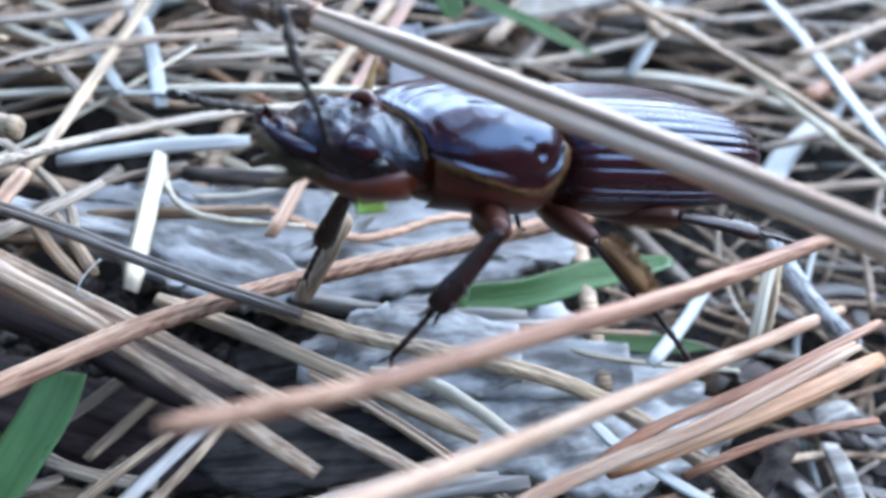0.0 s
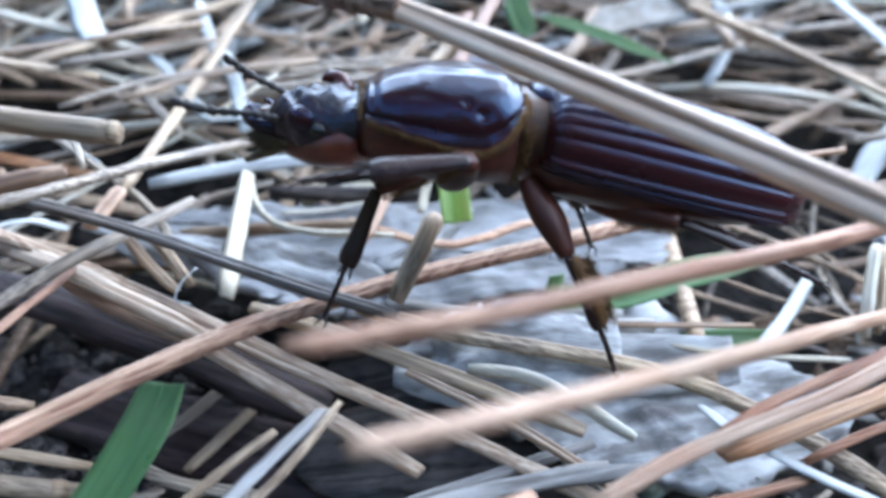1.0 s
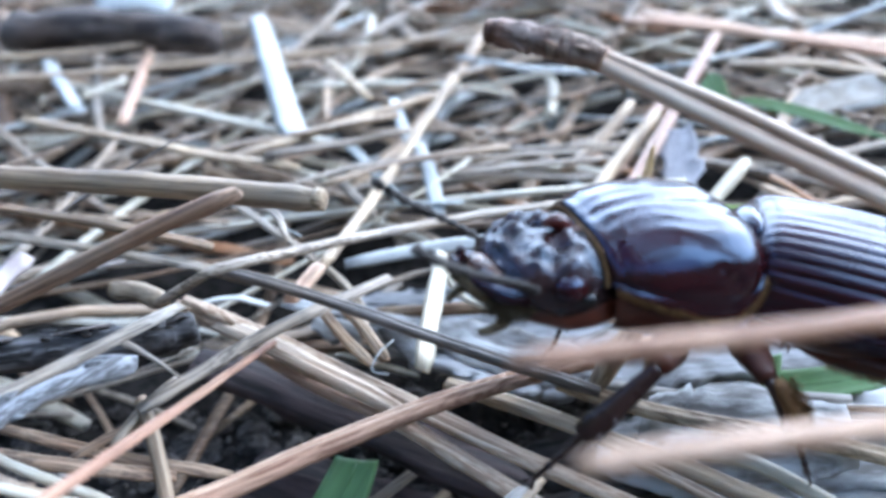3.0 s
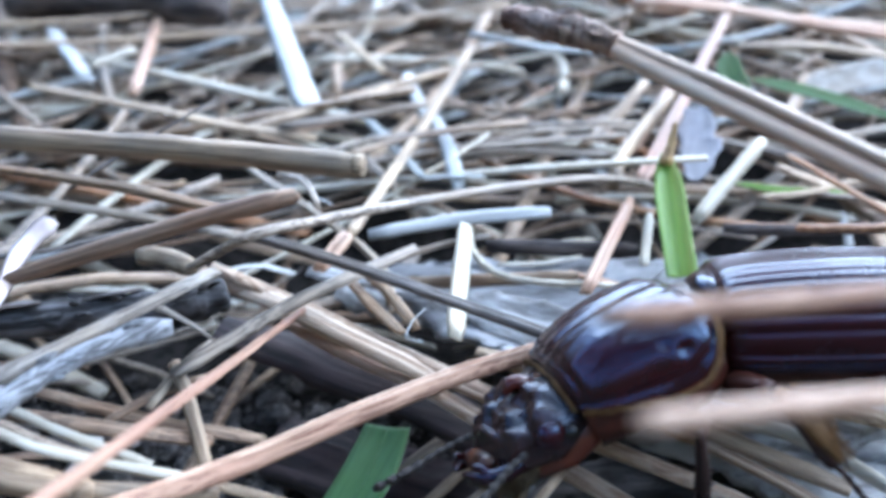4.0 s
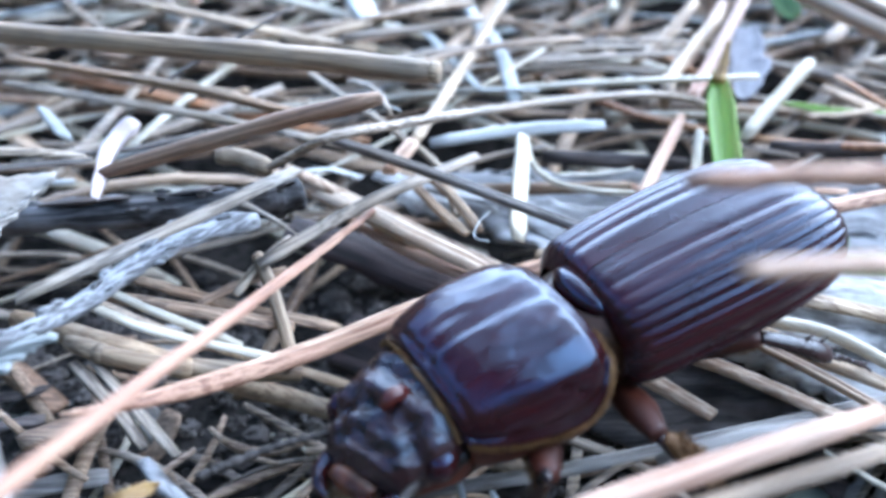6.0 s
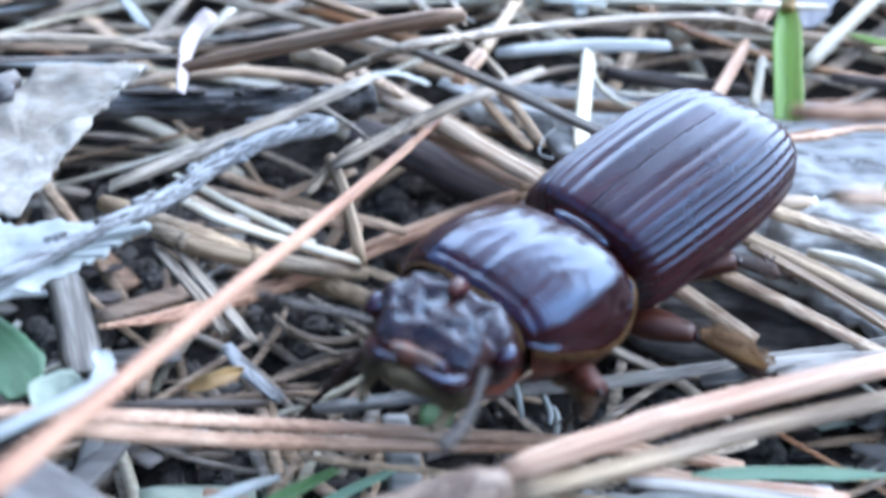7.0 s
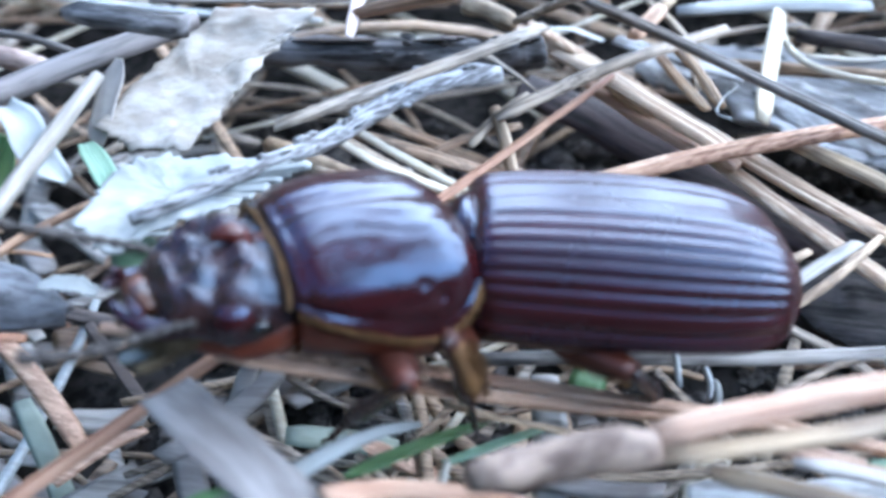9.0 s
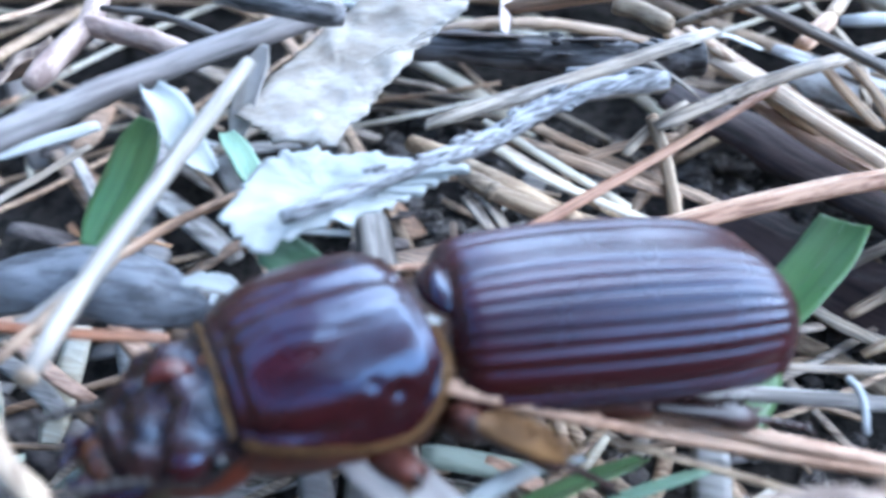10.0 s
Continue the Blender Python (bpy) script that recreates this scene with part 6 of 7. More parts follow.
part("mouth_brush", loft([(12.4, 2.3, 0.2, -1.9, 2.2), (13.8, 2.5, 0.4, -2.0, 2.3), (15.2, 2.2, 0.4, -1.7, 2.2), (16.3, 1.5, 0.2, -1.2, 2), (16.8, 0.7, -0.1, -0.8, 2)], 18, lambda p: p + Vector((0, 0.25, 0.2)) * noise.noise(p * 2.2)), MOUTH, head, "dull ochre mouth brushes")
part("chin", loft([(9.2, 4.0, 1.4, -2.0, 2.2), (10.2, 4.2, 1.5, -2.2, 2.3), (11.2, 4.15, 1.0, -2.3, 2.3), (12.2, 3.85, 0.2, -2.3, 2.3), (13.6, 2.8, -0.3, -2.1, 2.2), (14.9, 1.7, -0.6, -1.7, 2.2)], 24), CHESTNUT, head, "glossy chestnut chin and temples")
for s in (1, -1):
    part("cheek", loft([(11.6, 0.15, 0.55, 0.35, 2), (12.0, 0.55, 1.15, -0.1, 2), (12.7, 0.75, 1.35, -0.35, 2), (13.3, 0.6, 1.15, -0.2, 2), (13.7, 0.15, 0.7, 0.2, 2)], 16, lambda p: p + Vector((0, s * 3.5, 0.25 + 0.12 * noise.noise(p * 3)))), SHELL, head, "black shiny cheek knob")
    part("eye", loft([(11.0, 0.1, 0.3, 0.1, 2), (11.2, 0.35, 0.6, -0.2, 2), (11.6, 0.45, 0.7, -0.3, 2), (12.0, 0.3, 0.5, -0.1, 2), (12.2, 0.1, 0.3, 0.1, 2)], 12, lambda p: p + Vector((0, s * 3.8, 0.0))), EYE, head, "small dark eye")
    part("jaw", tube([(14.6, s * 2.2, -0.1), (15.8, s * 2.2, 0.0), (16.8, s * 1.5, 0.35), (17.3, s * 0.5, 0.75)], [0.66, 0.56, 0.42, 0.12], 14, 10, 0.85), SHELL, head, "black curved jaw")
    part("jaw_tooth", tube([(16.3, s * 1.8, 0.2), (16.5, s * 1.6, 0.8), (16.8, s * 1.2, 1.15)], [0.34, 0.26, 0.08], 8), SHELL, head, "blunt jaw tooth")
    part("palp", tube([(14.2, s * 1.4, -1.2), (15.2, s * 2.0, -1.6), (16.0, s * 2.1, -2.0), (16.6, s * 1.8, -2.3)], [0.25, 0.34, 0.28, 0.2], 10), MOUTH, head, "short ochre mouth feeler")
    part("mouth_hair", bristles([(14.0, s * 2.3, -0.9), (15.2, s * 2.2, -0.9), (16.2, s * 1.6, -0.7)], 90, 0.8, (0.6, s * 0.3, -0.5), 31 + s, 0.3), MOUTH, head, "ochre mouth hairs")


def feeler(s):
    """Ten joints and a club of three leaves."""
    bm = bmesh.new()
    line = spline([Vector(q) * B for q in ((0, 0, 0), (1.4, 0.35, 0.25), (3.0, 0.75, 0.35), (5.0, 1.0, 0.5), (7.2, 1.0, 0.95))], 40)
    line = [Vector((p.x, s * p.y, p.z)) for p in line]
    radii = [B * (0.13 + 0.13 * abs(math.sin(k * math.pi / 4))) * (1.2 if k > 24 else 1.0) for k in range(41)]
    sweep(bm, line, radii, ROUND)
    for k, ln in ((32, 0.3), (35, 0.4), (38, 0.4)):
        sweep(bm, [line[k], line[k] + Vector((0.25, s * -0.5, 0.45)) * B * ln, line[k] + Vector((0.5, s * -0.9, 0.8)) * B * ln], [0.18 * B, 0.2 * B, 0.1 * B], ROUND)
    return part("antenna", bm, FEELER, head, "dark jointed antenna with a leafy club")


ROOT = {s: Vector((14.2, s * 3.0, 0.5)) * B for s in (1, -1)}
feelers = {1: feeler(1), -1: feeler(-1)}
for s in (1, -1):
    feelers[s].matrix_basis = Matrix.Translation(ROOT[s])

# legs: the thigh hangs at its hip, the shin at the knee; both run along their own x
HIPS = {"front": (5.0, 3.4, -2.3), "middle": (-0.8, 3.4, -2.6), "hind": (-5.5, 2.4, -2.6)}
THIGHS = {"front": 4.6, "middle": 4.4, "hind": 4.8}
SHINS = {"front": 5.4, "middle": 5.2, "hind": 5.8}
legs = {}


def spike(bm, a, b, c, r):
    sweep(bm, [Vector(a) * B, Vector(b) * B, Vector(c) * B], [r * B, r * 0.7 * B, 0.03 * B], ROUND)


def leg(which, s):
    a, b = THIGHS[which], SHINS[which]
    thigh = part(which + "_thigh", tube([(-0.8, 0, 0), (0.6, 0, 0), (a * 0.5, 0, 0.1), (a, 0, 0)], [0.7, 1.05, 1.15, 0.62], 14, 12, 0.75), THIGH, beetle, "reddish brown leg joint")
    shin = part(which + "_shin", tube([(0, 0, 0), (b * 0.15, 0, 0.05), (b * 0.5, 0, 0.1), (b * 0.85, 0, 0.05), (b, 0, 0)], [0.42, 0.52, 0.62, 0.8, 0.66], 16, 12, 0.62, 0.04), LEGS, beetle, "dark spiny shin")
    for k in range(2):
        bm = bmesh.new()
        x = b * (0.62 + 0.2 * k)
        spike(bm, (x, 0.25, 0.25), (x + 0.25, 0.45, 0.55), (x + 0.4, 0.55, 0.9), 0.15)
        part("spine", bm, LEGS, shin)
    for y in (-0.4, 0.4):
        bm = bmesh.new()
        spike(bm, (b - 0.2, y * 0.6, 0.2), (b + 0.5, y, 0.25), (b + 0.9, y * 1.2, 0.15), 0.14)
        part("spur", bm, LEGS, shin)
    bm = bmesh.new()
    line = [Vector((b - 0.1 + 0.19 * k, 0, -0.25 * (k / 20) ** 2)) * B for k in range(21)]
    sweep(bm, line, [B * (0.15 + 0.06 * abs(math.sin(k * math.pi / 4))) for k in range(21)], ROUND)
    part("foot", bm, LEGS, shin, "thin jointed foot with two claws")
    for y in (-0.3, 0.3):
        bm = bmesh.new()
        spike(bm, (b + 3.6, 0, -0.22), (b + 4.1, y, -0.15), (b + 4.5, y * 1.1, -0.5), 0.11)
        part("claw", bm, LEGS, shin)
    if which == "middle":
        pad = tube([(b * 0.04, 0, 0.25), (b * 0.25, 0, 0.5), (b * 0.65, 0, 0.6), (b * 0.98, 0, 0.35)], [0.3, 0.66, 0.78, 0.4], 18, 14, 0.75, 0.05, 9)
        part("hair_brush", pad, PAD, shin, "golden brown hair brush")
        part("brush_hair", bristles([(b * 0.1, 0, 0.7), (b * 0.5, 0, 1.05), (b * 0.95, 0, 0.65)], 220, 0.4, (0.9, 0.0, 0.2), 51 + s, 0.45), PAD, shin)
    else:
        part("thigh_hair", bristles([(a * 0.2, -0.4, -0.6), (a * 0.6, -0.4, -0.6), (a * 0.95, -0.2, -0.35)], 70, 0.55, (0.6, 0.0, -0.6), 61 + s, 0.25), PAD, thigh, "golden leg hairs")
    legs[which, s] = thigh, shin


for nm in HIPS:
    leg(nm, 1)
    leg(nm, -1)

BODY = [
    (0, 14.76, -28.93, 22.38, 3.2, -10.6, 193.6),
    (0.5, 13.09, -28.75, 22.97, 2.6, -14.4, 179.3),
    (1, 9.79, -27.63, 22.40, 8.4, -15.5, 170.2),
    (1.5, 11.18, -26.66, 21.04, 6.0, -28.4, 176.4),
    (2, 8.39, -26.24, 21.07, 5.3, -30.5, 172.4),
    (2.5, 9.21, -26.41, 20.28, -2.0, -22.3, 172.0),
    (2.7, 10.11, -27.07, 20.17, -4.3, -20.8, 169.4),
    (3.8, 4.91, -28.50, 13.28, 6.5, -1.7, 168.5),
    (4, 5.31, -28.45, 13.45, 7.8, 0.4, 173.1),
    (4.5, 4.36, -29.75, 12.49, 4.0, -5.2, 181.4),
    (5, 0.72, -31.73, 12.63, -4.6, -0.9, 184.4),
    (5.5, -3.35, -31.78, 13.29, -12.5, -0.5, 196.5),
    (5.7, -4.83, -33.06, 12.18, -11.6, 10.7, 197.7),
    (6.8, -8.99, -37.30, 10.85, -11.2, 16.3, 218.8),
    (7, -10.01, -36.48, 11.08, -7.6, 13.7, 220.9),
    (7.5, -12.38, -37.58, 9.69, -1.4, 9.3, 211.7),
    (8, -18.05, -38.37, 11.05, 11.9, 0.4, 199.8),
    (8.5, -20.44, -39.76, 11.48, 1.9, -5.4, 192.0),
    (9, -24.06, -42.34, 11.46, -0.3, -5.7, 191.3),
    (9.5, -28.22, -42.93, 10.42, 5.6, -6.7, 192.9),
    (10, -32.42, -45.93, 9.38, 5.3, -0.6, 205.4),
]
WAIST = [
    (0, 4.0, 0.5, 4.1),
    (0.5, 2.1, 9.8, 3.7),
    (1, 3.1, 12.8, -1.1),
    (1.5, 0.3, 16.8, 13.1),
    (2, 2.5, 19.0, 20.9),
    (2.5, 0.5, 7.4, 33.2),
    (2.7, -1.0, 7.4, 31.4),
    (3.8, 4.3, 17.3, 16.3),
    (4, 2.8, 23.4, 16.5),
    (4.5, 0.9, 1.2, 17.4),
    (5, -0.4, 7.0, 9.6),
    (5.5, -1.3, 0.4, 2.3),
    (5.7, -0.8, 0.8, 1.9),
    (6.8, -0.6, -18.6, 3.8),
    (7, 1.1, -19.3, 4.7),
    (7.5, 4.1, -14.4, 2.7),
    (8, 6.4, -11.9, 14.3),
    (8.5, -0.8, -12.5, 10.5),
    (9, 0.3, -3.8, 23.7),
    (9.5, 1.7, -8.4, 21.5),
    (10, -1.5, 6.3, 10.8),
]
NECK = [
    (0, 1.0, -9.0, -11.4),
    (0.5, 1.1, -2.7, -17.6),
    (1, 0.9, -3.1, -15.3),
    (1.5, 0.5, -6.6, -13.7),
    (2, 0.7, 11.2, 0.1),
    (2.5, 0.6, -1.4, 9.1),
    (2.7, 0.4, -4.2, 8.7),
    (3.8, 0.5, 2.2, 12.2),
    (4, 0.8, 3.9, 11.8),
    (4.5, 1.0, -1.5, 10.3),
    (5, 0.4, 6.3, 6.4),
    (5.5, -0.1, 6.0, 14.5),
    (5.7, -0.5, 6.6, 17.6),
    (6.8, -1.9, -7.4, 23.9),
    (7, -1.7, -11.1, 19.2),
    (7.5, -0.5, -10.8, 2.2),
    (8, -0.2, 1.9, -1.7),
    (8.5, -0.0, -6.4, -10.3),
    (9, -0.6, 1.7, 3.9),
    (9.5, 0.4, -0.5, 10.0),
    (10, -2.2, 10.0, 7.6),
]
# where each knee is, in the beetle's space
KNEES = {
    ("front", 1): [
        (0, 6.4, 8.2, -1.4), (0.5, 3.1, 7.9, -1.3), (1, 4.0, 7.6, -1.0), (1.5, 4.1, 6.6, -7.2),
        (2, 2.8, 8.9, -4.9), (2.5, 3.5, 9.2, -4.3), (2.7, 3.6, 9.3, -3.9), (3.8, 2.6, 9.0, -2.5),
        (4, 1.6, 8.8, -2.9), (4.5, 1.8, 8.6, -0.8), (5, 7.1, 7.4, -3.2), (5.5, 3.3, 4.8, -6.6),
        (5.7, 5.4, 8.0, -1.5), (6.8, 7.8, 7.3, 1.3), (7, 6.6, 7.9, 1.5), (7.5, 5.1, 8.1, 1.1),
        (8, 3.3, 8.4, 1.9), (8.5, 8.1, 6.2, -3.9), (9, 2.2, 9.4, -0.8), (9.5, 4.6, 9.3, 0.2),
        (10, 1.9, 8.0, -1.5),
    ],
    ("front", -1): [
        (0, 9.3, -4.1, -4.2), (0.5, 8.4, -2.9, -5.7), (1, 7.7, -2.8, -6.2), (1.5, 7.6, -2.3, -7.0),
        (2, 6.8, -1.3, -7.8), (2.5, 8.2, -1.0, -6.7), (2.7, 8.4, -1.8, -6.4), (3.8, 4.1, -6.1, -1.6),
        (4, 4.7, -6.2, -1.7), (4.5, 5.6, -6.4, -2.1), (5, 5.5, -6.9, -1.2), (5.5, 5.9, -7.4, -0.3),
        (5.7, 6.1, -7.2, -0.2), (6.8, 5.3, -7.5, 0.2), (7, 10.4, -4.5, -1.1), (7.5, 5.4, -7.4, -0.5),
        (8, 5.8, -6.2, -1.4), (8.5, 4.9, -6.8, -0.6), (9, 5.2, -5.5, -1.0), (9.5, 5.6, -5.7, -1.1),
        (10, 4.8, -6.8, -1.0),
    ],
    ("middle", 1): [
        (0, -0.5, 7.8, -2.3), (0.5, -0.4, 7.7, -1.8), (1, -3.5, 5.0, -5.6), (1.5, -4.1, 5.5, -4.5),
        (2, -2.3, 6.5, 0.2), (2.5, -1.4, 7.6, -1.6), (2.7, -2.2, 7.5, -3.5), (3.8, -2.5, 7.3, -1.4),
        (4, -2.4, 7.3, -1.3), (4.5, -1.6, 7.5, -1.2), (5, 0.0, 7.4, -1.0), (5.5, -0.5, 7.6, -1.2),
        (5.7, -0.0, 7.6, -1.5), (6.8, -2.2, 7.5, -3.1), (7, -2.8, 7.3, -2.6), (7.5, -4.0, 6.4, -2.5),
        (8, -0.7, 7.4, -0.8), (8.5, -2.2, 7.1, -0.6), (9, 0.5, 6.8, -0.1), (9.5, 0.8, 6.4, 0.2),
        (10, -0.5, 7.0, -0.0),
    ],
    ("middle", -1): [
        (0, -2.9, -7.2, -1.8), (0.5, -3.9, -6.5, -2.6), (1, -3.6, -6.7, -1.5), (1.5, -2.8, -6.9, -0.8),
        (2, -2.9, -7.2, -2.1), (2.5, -2.9, -7.1, -1.5), (2.7, -2.9, -7.0, -1.3), (3.8, -2.6, -7.1, -1.0),
        (4, -2.3, -7.2, -1.0), (4.5, -2.1, -7.3, -0.9), (5, -1.9, -7.4, -1.1), (5.5, -2.7, -7.2, -1.3),
        (5.7, -2.8, -7.1, -1.4), (6.8, -3.6, -6.6, -1.6), (7, -3.1, -6.9, -1.2), (7.5, -2.5, -7.0, -0.8),
        (8, -2.5, -7.0, -0.7), (8.5, -1.8, -7.0, -0.3), (9, -2.0, -7.0, -0.3), (9.5, -2.3, -7.3, -1.3),
        (10, -2.9, -7.2, -1.8),
    ],
    ("hind", 1): [
        (0, -8.7, 5.9, -1.7), (0.5, -9.4, 5.2, -2.3), (1, -9.5, 5.0, -2.1), (1.5, -9.6, 4.9, -2.2),
        (2, -9.5, 4.9, -2.1), (2.5, -9.5, 5.0, -2.0), (2.7, -9.5, 5.0, -2.0), (3.8, -9.5, 5.0, -1.8),
        (4, -9.5, 5.0, -1.8), (4.5, -9.4, 5.0, -1.8), (5, -9.4, 5.1, -1.8), (5.5, -9.3, 5.2, -1.9),
        (5.7, -9.3, 5.2, -1.9), (6.8, -9.0, 5.6, -2.1), (7, -9.0, 5.7, -2.1), (7.5, -8.8, 5.9, -2.2),
        (8, -9.4, 4.9, -1.6), (8.5, -9.8, 4.4, -2.1), (9, -8.9, 5.8, -2.2), (9.5, -10.0, 3.9, -2.2),
        (10, -9.8, 4.5, -2.0),
    ],
    ("hind", -1): [
        (0, -9.5, -4.9, -1.8), (0.5, -9.6, -4.8, -1.8), (1, -9.6, -4.8, -1.8), (1.5, -9.5, -4.8, -1.8),
        (2, -9.5, -4.9, -1.7), (2.5, -9.5, -4.9, -1.7), (2.7, -9.5, -4.9, -1.7), (3.8, -9.5, -4.9, -1.7),
        (4, -9.5, -4.9, -1.7), (4.5, -9.5, -4.9, -1.7), (5, -9.5, -5.0, -1.7), (5.5, -9.4, -5.0, -1.7),
        (5.7, -9.4, -5.1, -1.7), (6.8, -9.2, -5.3, -1.8), (7, -9.4, -5.1, -1.7), (7.5, -9.6, -4.7, -1.6),
        (8, -9.5, -4.9, -1.8), (8.5, -9.5, -4.9, -1.8), (9, -9.7, -4.5, -1.8), (9.5, -9.4, -5.1, -1.7),
        (10, -9.5, -4.9, -1.8),
    ],
}
# where each shin ends, in the beetle's space
ANKLES = {
    ("front", 1): [
        (0, 9.1, 7.7, -6.1), (0.5, 5.5, 9.6, -5.8), (1, 9.1, 8.1, -2.7), (1.5, 6.1, 7.3, -12.2),
        (2, 4.0, 10.7, -9.8), (2.5, 5.4, 8.6, -9.4), (2.7, 6.1, 10.1, -8.6), (3.8, 3.0, 7.6, -7.7),
        (4, 1.0, 6.7, -7.8), (4.5, 2.9, 7.3, -5.9), (5, 10.2, 5.5, -7.2), (5.5, 7.6, 7.9, -5.4),
        (5.7, 6.2, 5.8, -6.4), (6.8, 7.6, 5.3, -3.7), (7, 5.6, 5.8, -3.4), (7.5, 7.0, 7.5, -3.9),
        (8, 6.5, 7.7, -2.4), (8.5, 11.8, 6.0, -7.9), (9, 4.4, 6.8, -5.0), (9.5, 6.2, 5.9, -3.7),
        (10, 2.4, 5.0, -6.0),
    ],
    ("front", -1): [
        (0, 9.2, -6.7, -9.0), (0.5, 9.5, -4.0, -10.9), (1, 8.5, -2.2, -11.6), (1.5, 7.0, -3.7, -12.1),
        (2, 5.3, -3.9, -12.2), (2.5, 7.6, -4.1, -11.1), (2.7, 8.0, -4.9, -10.8), (3.8, 6.3, -7.9, -6.1),
        (4, 7.7, -7.9, -5.9), (4.5, 9.2, -8.3, -5.7), (5, 7.7, -7.5, -6.1), (5.5, 8.2, -8.2, -5.2),
        (5.7, 8.3, -8.1, -5.1), (6.8, 7.9, -8.6, -4.5), (7, 13.5, -6.8, -4.9), (7.5, 8.7, -8.5, -4.7),
        (8, 8.8, -7.8, -5.6), (8.5, 7.7, -7.8, -5.2), (9, 7.6, -7.3, -5.6), (9.5, 8.2, -8.3, -5.1),
        (10, 8.0, -9.1, -4.7),
    ],
    ("middle", 1): [
        (0, -3.4, 10.9, -5.3), (0.5, -4.3, 7.1, -5.2), (1, -6.8, 4.6, -9.6), (1.5, -8.3, 4.6, -7.4),
        (2, -6.2, 7.7, -3.0), (2.5, -4.8, 7.2, -5.5), (2.7, -5.2, 5.4, -7.2), (3.8, -5.7, 8.0, -5.5),
        (4, -5.7, 8.1, -5.3), (4.5, -5.1, 7.8, -5.0), (5, -4.0, 7.2, -4.3), (5.5, -3.3, 8.5, -5.5),
        (5.7, -2.2, 8.7, -6.0), (6.8, -4.9, 9.8, -6.9), (7, -5.6, 10.5, -5.6), (7.5, -7.7, 8.7, -5.4),
        (8, -3.4, 7.1, -5.2), (8.5, -6.4, 7.1, -3.8), (9, -1.0, 5.0, -4.8), (9.5, -3.1, 5.4, -3.1),
        (10, -4.7, 6.3, -3.1),
    ],
    ("middle", -1): [
        (0, -6.0, -8.1, -5.8), (0.5, -7.0, -7.6, -6.7), (1, -6.9, -8.0, -5.3), (1.5, -5.9, -8.5, -4.5),
        (2, -6.0, -7.4, -6.3), (2.5, -5.9, -8.3, -5.6), (2.7, -5.9, -8.5, -5.3), (3.8, -5.7, -8.6, -5.0),
        (4, -5.5, -8.5, -4.9), (4.5, -5.2, -8.7, -4.9), (5, -4.3, -9.0, -5.4), (5.5, -5.2, -9.2, -5.3),
        (5.7, -5.4, -9.3, -5.4), (6.8, -6.8, -9.0, -5.1), (7, -6.1, -8.8, -5.1), (7.5, -5.6, -8.4, -4.8),
        (8, -5.5, -8.1, -4.8), (8.5, -4.6, -7.7, -4.7), (9, -5.3, -7.9, -4.2), (9.5, -5.2, -9.4, -5.1),
        (10, -6.0, -8.1, -5.8),
    ],
    ("hind", 1): [
        (0, -14.2, 7.6, -2.2), (0.5, -15.1, 4.4, -3.1), (1, -15.2, 5.6, -2.9), (1.5, -15.1, 6.0, -1.0),
        (2, -15.2, 6.1, -1.9), (2.5, -15.1, 6.2, -2.8), (2.7, -15.0, 6.3, -3.1), (3.8, -14.5, 6.3, -4.3),
        (4, -14.5, 6.3, -4.4), (4.5, -14.3, 6.3, -4.7), (5, -14.2, 6.3, -4.9), (5.5, -14.1, 6.3, -5.0),
        (5.7, -14.0, 6.3, -5.1), (6.8, -13.4, 6.3, -5.8), (7, -13.3, 6.2, -5.9), (7.5, -12.8, 6.2, -6.4),
        (8, -13.8, 8.8, -1.4), (8.5, -15.4, 3.5, -3.6), (9, -11.4, 2.5, -6.2), (9.5, -15.4, 2.4, -3.6),
        (10, -15.2, 3.9, -3.9),
    ],
    ("hind", -1): [
        (0, -14.7, -5.7, -4.3), (0.5, -14.8, -6.2, -3.9), (1, -14.9, -6.3, -3.4), (1.5, -14.7, -6.4, -3.9),
        (2, -14.5, -6.4, -4.3), (2.5, -14.3, -6.4, -4.6), (2.7, -14.3, -6.4, -4.7), (3.8, -14.1, -6.4, -4.9),
        (4, -14.0, -6.4, -5.0), (4.5, -14.0, -6.4, -5.0), (5, -13.9, -6.3, -5.1), (5.5, -13.8, -6.3, -5.2),
        (5.7, -13.8, -6.3, -5.3), (6.8, -13.4, -6.3, -5.7), (7, -13.8, -6.8, -5.0), (7.5, -14.5, -6.7, -4.1),
        (8, -14.2, -5.0, -5.2), (8.5, -14.0, -4.7, -5.5), (9, -14.7, -5.0, -4.7), (9.5, -14.5, -6.4, -4.1),
        (10, -14.7, -5.7, -4.3),
    ],
}
# the antennae: seconds, dip and swing in degrees
FEELERS = {
    1: [(0, -50, -25), (0.5, -60, -10), (1, 5, -15), (1.5, -60, -20), (2, 0, -20), (2.7, -12, -25), (4, 10, -5), (4.5, -45, -20), (5, 10, -20), (5.5, -55, 10), (6.8, 15, 0), (7.5, 0, -10), (8, 20, -20), (8.5, -70, -20), (9, 10, -10), (9.5, -25, -25), (10, -10, -30)],
    -1: [(0, 10, 0), (0.5, 0, 10), (1, -15, 0), (1.5, 0, 15), (2, -10, 5), (2.7, -20, 10), (4, 0, 0), (4.5, -10, 10), (5, -5, 0), (5.5, 5, 15), (6.8, -10, 25), (7.5, -10, 0), (8, 0, 0), (8.5, 10, 0), (9, -5, 10), (9.5, -15, 0), (10, 0, 5)],
}
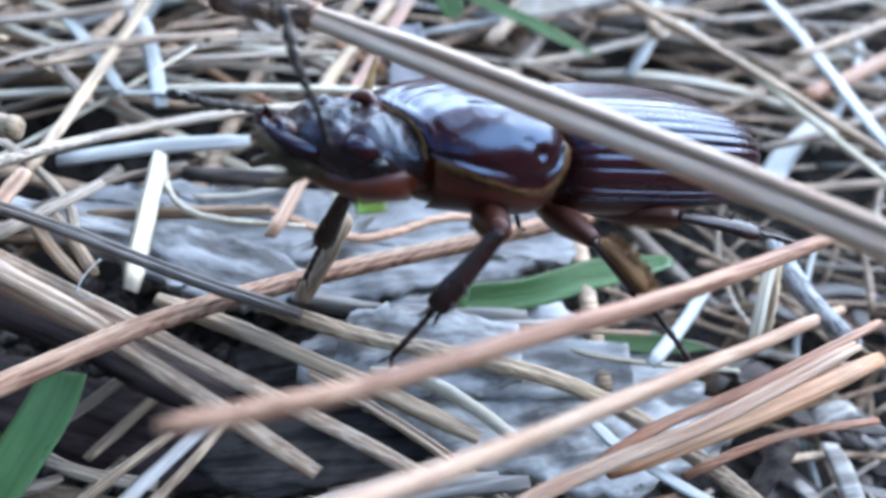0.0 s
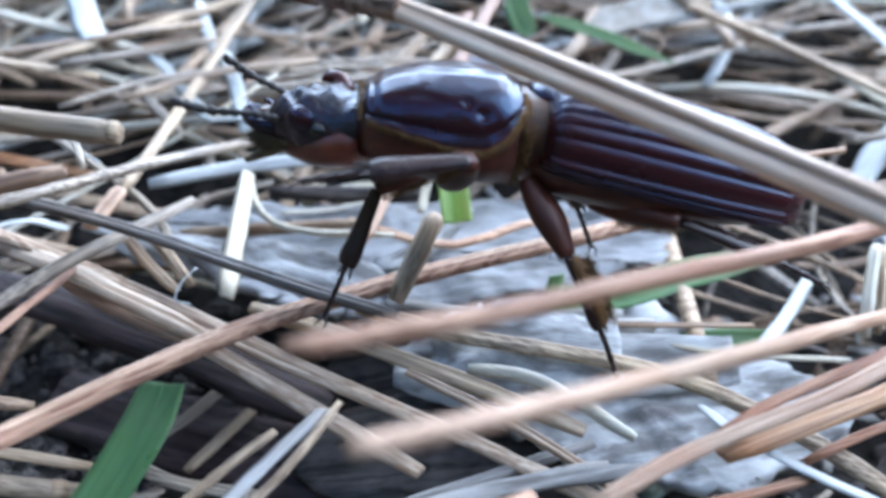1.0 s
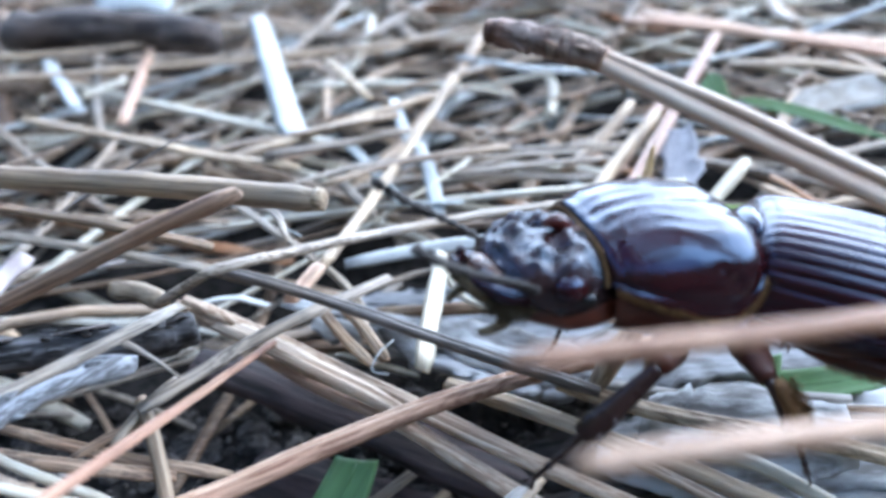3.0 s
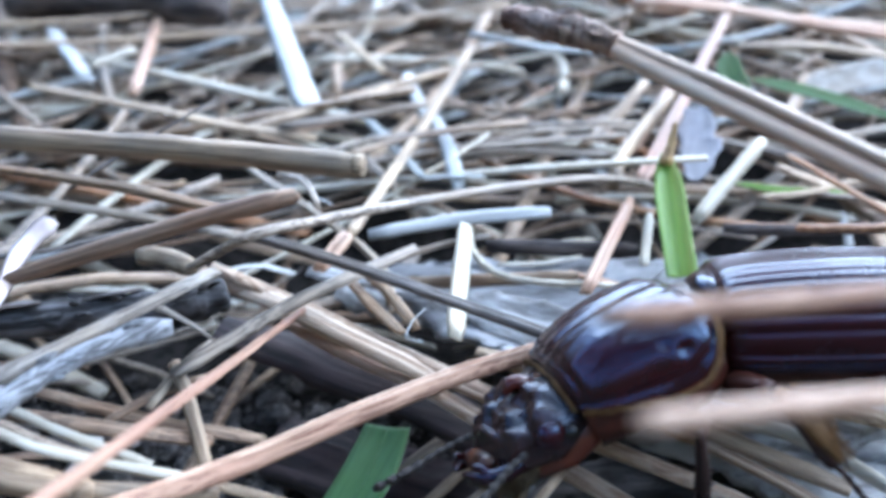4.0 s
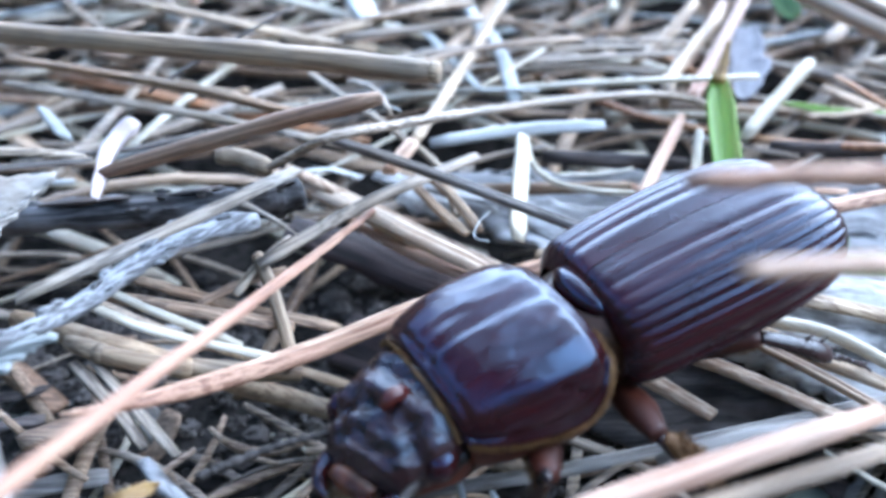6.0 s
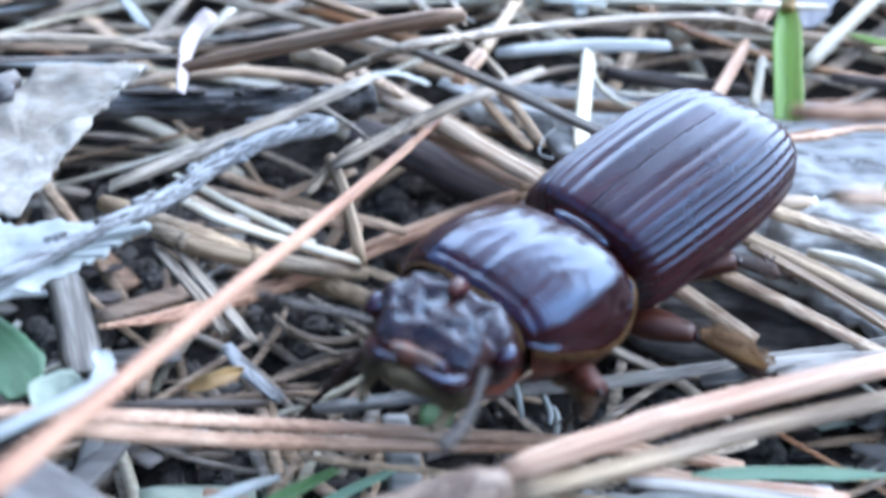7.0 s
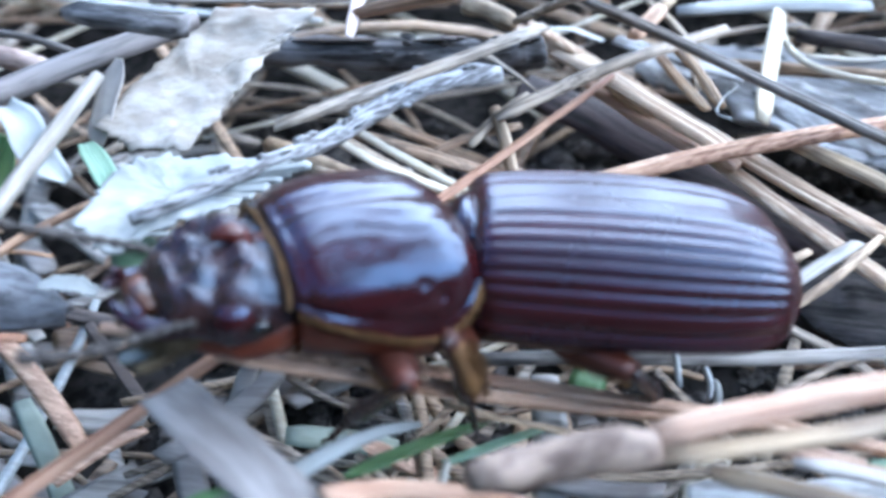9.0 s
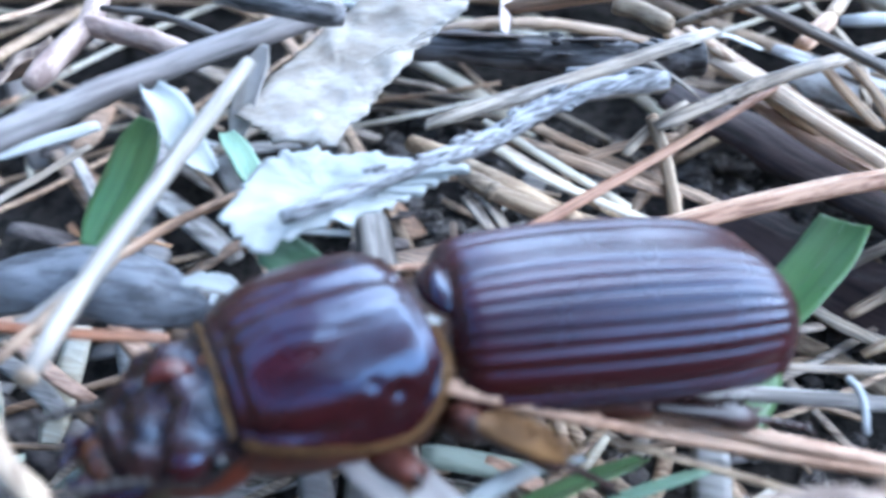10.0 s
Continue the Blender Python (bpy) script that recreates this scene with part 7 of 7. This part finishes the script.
PUSHED = [(0, -17.2, -18.2, 12.2, -6.4, -108.0), (7.5, -17.2, -18.2, 12.2, -6.4, -108.0), (8, -17.2, -18.2, 12.2, 21.5, -138.8), (8.5, -17.2, -18.2, 12.2, -2.0, -116.0), (9, -17.2, -18.2, 12.2, 12.2, -127.0), (9.5, -17.2, -18.2, 12.2, 12.6, -133.5), (10, -17.2, -18.2, 12.2, 10.2, -129.6)]
SHIFTED_AT = (-13.42, -28.65, 9.85)
SHIFTED = [(0, 0, 0, 0, 0, 0, 0), (5.7, 0, 0, 0, 0, 0, 0), (6.8, -6.5, 3.6, -3.8, -5.9, -2.1, 8.1), (8.0, -5.25, 0.19, -1.31, -1.57, -4.06, 0.88), (10, -5.25, 0.19, -1.31, -1.57, -4.06, 0.88)]
RISING = [(0, -33.9, -21.4, 16.8, -14.0, -12.1), (1.6, -33.9, -21.4, 16.8, -14.0, -12.1), (1.8, -33.9, -21.4, 16.8, -15.8, -8.5), (2, -33.9, -21.4, 16.8, -23.4, -13.5), (2.2, -33.9, -21.4, 16.8, -23.7, -12.5), (2.5, -33.9, -21.4, 16.8, -23.6, -12.4), (2.7, -33.9, -21.4, 16.8, -24.1, -13.9), (3.8, -33.9, -21.4, 16.8, -16.4, -17.9), (10, -33.9, -21.4, 16.8, -16.4, -17.9)]
# the two needles by the lens, which the beetle nudges: seconds and shift
NUDGED = [(0, 0, 0, 0), (2.7, 0, 0, 0), (3.8, -0.5, 0, -0.2), (4.5, -0.7, 0, -0.3), (5.0, -0.6, 0, -0.3), (5.7, -1.1, 0, 0), (6.8, -0.8, 0, 1.3), (7.5, -1.2, 0, 1.4), (10, -1.2, 0, 1.4)]
NUDGED_LOW = [(0, 0, 0, 0), (2.7, 0, 0, 0), (3.8, -2.0, 0, -0.3), (5.0, -1.9, 0, -0.6), (5.7, -1.9, 0, -0.2), (6.8, -2.0, 0, 0.9), (7.5, -1.8, 0, 1.6), (10, -1.8, 0, 1.6)]
STICK_ROWS = [
    (0, 8.57, -34.58, 29.70, 6.9, -43.3),
    (0.5, 8.38, -35.14, 29.13, 7.2, -47.8),
    (1, 8.09, -35.00, 28.33, 14.1, -41.8),
    (1.5, 9.20, -34.55, 28.54, 21.0, -32.5),
    (2, 8.37, -33.86, 27.59, 23.9, -29.8),
    (2.5, 8.80, -32.15, 26.80, 25.3, -28.3),
    (2.7, 8.81, -32.44, 26.82, 25.5, -28.0),
    (3.8, 6.64, -32.61, 26.19, 22.8, -36.3),
    (4, 6.25, -33.13, 26.31, 22.5, -36.8),
    (4.5, 5.96, -33.52, 26.55, 21.3, -38.7),
    (5, 6.21, -33.89, 26.93, 20.9, -38.5),
    (5.7, 6.94, -34.44, 27.45, 20.3, -40.6),
    (10, 6.94, -34.44, 27.45, 20.3, -40.6),
]


def hinge(at, rx, ry, rz):
    """A turn about a place in the beetle's space."""
    c = Matrix.Translation(Vector(at) * B)
    return c @ pose(0, 0, 0, rx, ry, rz) @ c.inverted()


def limb(a, b, side):
    """The pose of a thigh or shin that runs from a to b, its back turned up and outward."""
    x = (b - a).normalized()
    y = Vector((-0.4, 0.5 * side, 1.0)).cross(x).normalized()
    return Matrix.Translation(a) @ Matrix((x, y, x.cross(y))).transposed().to_4x4()


def motions():
    body = {t: pose(x * MM, y * MM, z * MM, rx, ry, rz) for t, x, y, z, rx, ry, rz in BODY}
    walk(beetle, list(body.items()))
    turn = {t: hinge((0.3, 0, 1.0), *r) for t, *r in WAIST}
    walk(pronotum, list(turn.items()))
    walk(head, [(t, turn[t] @ hinge((10.0, 0, 1.0), *r)) for t, *r in NECK])
    for (which, s), rows in KNEES.items():
        thigh, shin = legs[which, s]
        x, y, z = HIPS[which]
        ups, lows = [], []
        for (t, *k), (_, *e) in zip(rows, ANKLES[which, s]):
            hip, knee, ankle = Vector((x, s * y, z)) * B, Vector(k) * B, Vector(e) * B
            if which == "front":
                hip = turn[t] @ hip
            ups.append((t, limb(hip, knee, s)))
            lows.append((t, limb(knee, ankle, s)))
        walk(thigh, ups)
        walk(shin, lows)
    for s in (1, -1):
        walk(feelers[s], [(t, Matrix.Translation(ROOT[s]) @ pose(0, 0, 0, 0, a, s * b)) for t, a, b in FEELERS[s]])
    for thing, rows in ((pushed_needle, PUSHED), (rising_stub, RISING)):
        walk(thing, [(t, pose(x * MM, y * MM, z * MM, 0, ry, rz)) for t, x, y, z, ry, rz in rows])
    x, y, z = SHIFTED_AT
    walk(shifted_needle, [(t, pose((x + a) * MM, (y + b) * MM, (z + c) * MM, rx, ry, rz)) for t, a, b, c, rx, ry, rz in SHIFTED])
    for thing, rows in ((near_needle, NUDGED), (low_needle, NUDGED_LOW)):
        rest = thing.matrix_basis.copy()
        walk(thing, [(t, Matrix.Translation(Vector(d) * MM) @ rest) for t, *d in rows])
    # the leaning stalk goes down flat under the beetle
    foot, rest = Vector((2.73, -24.29, 10.58)) * MM, leaning_stalk.matrix_basis.copy()
    fall = Vector((3.2, 2.9, 4.3)).rotation_difference(Vector((5.6, 1.6, -0.4))).to_matrix().to_4x4()
    flat = Matrix.Translation(foot + Vector((0, 0, -0.0022))) @ fall @ Matrix.Translation(-foot) @ rest
    walk(leaning_stalk, [(0, rest), (2.7, rest), (3.8, flat), (10, flat)])
    walk(stick, [(t, pose(x * MM, y * MM, z * MM, 0, ry, rz)) for t, x, y, z, ry, rz in STICK_ROWS])

motions()
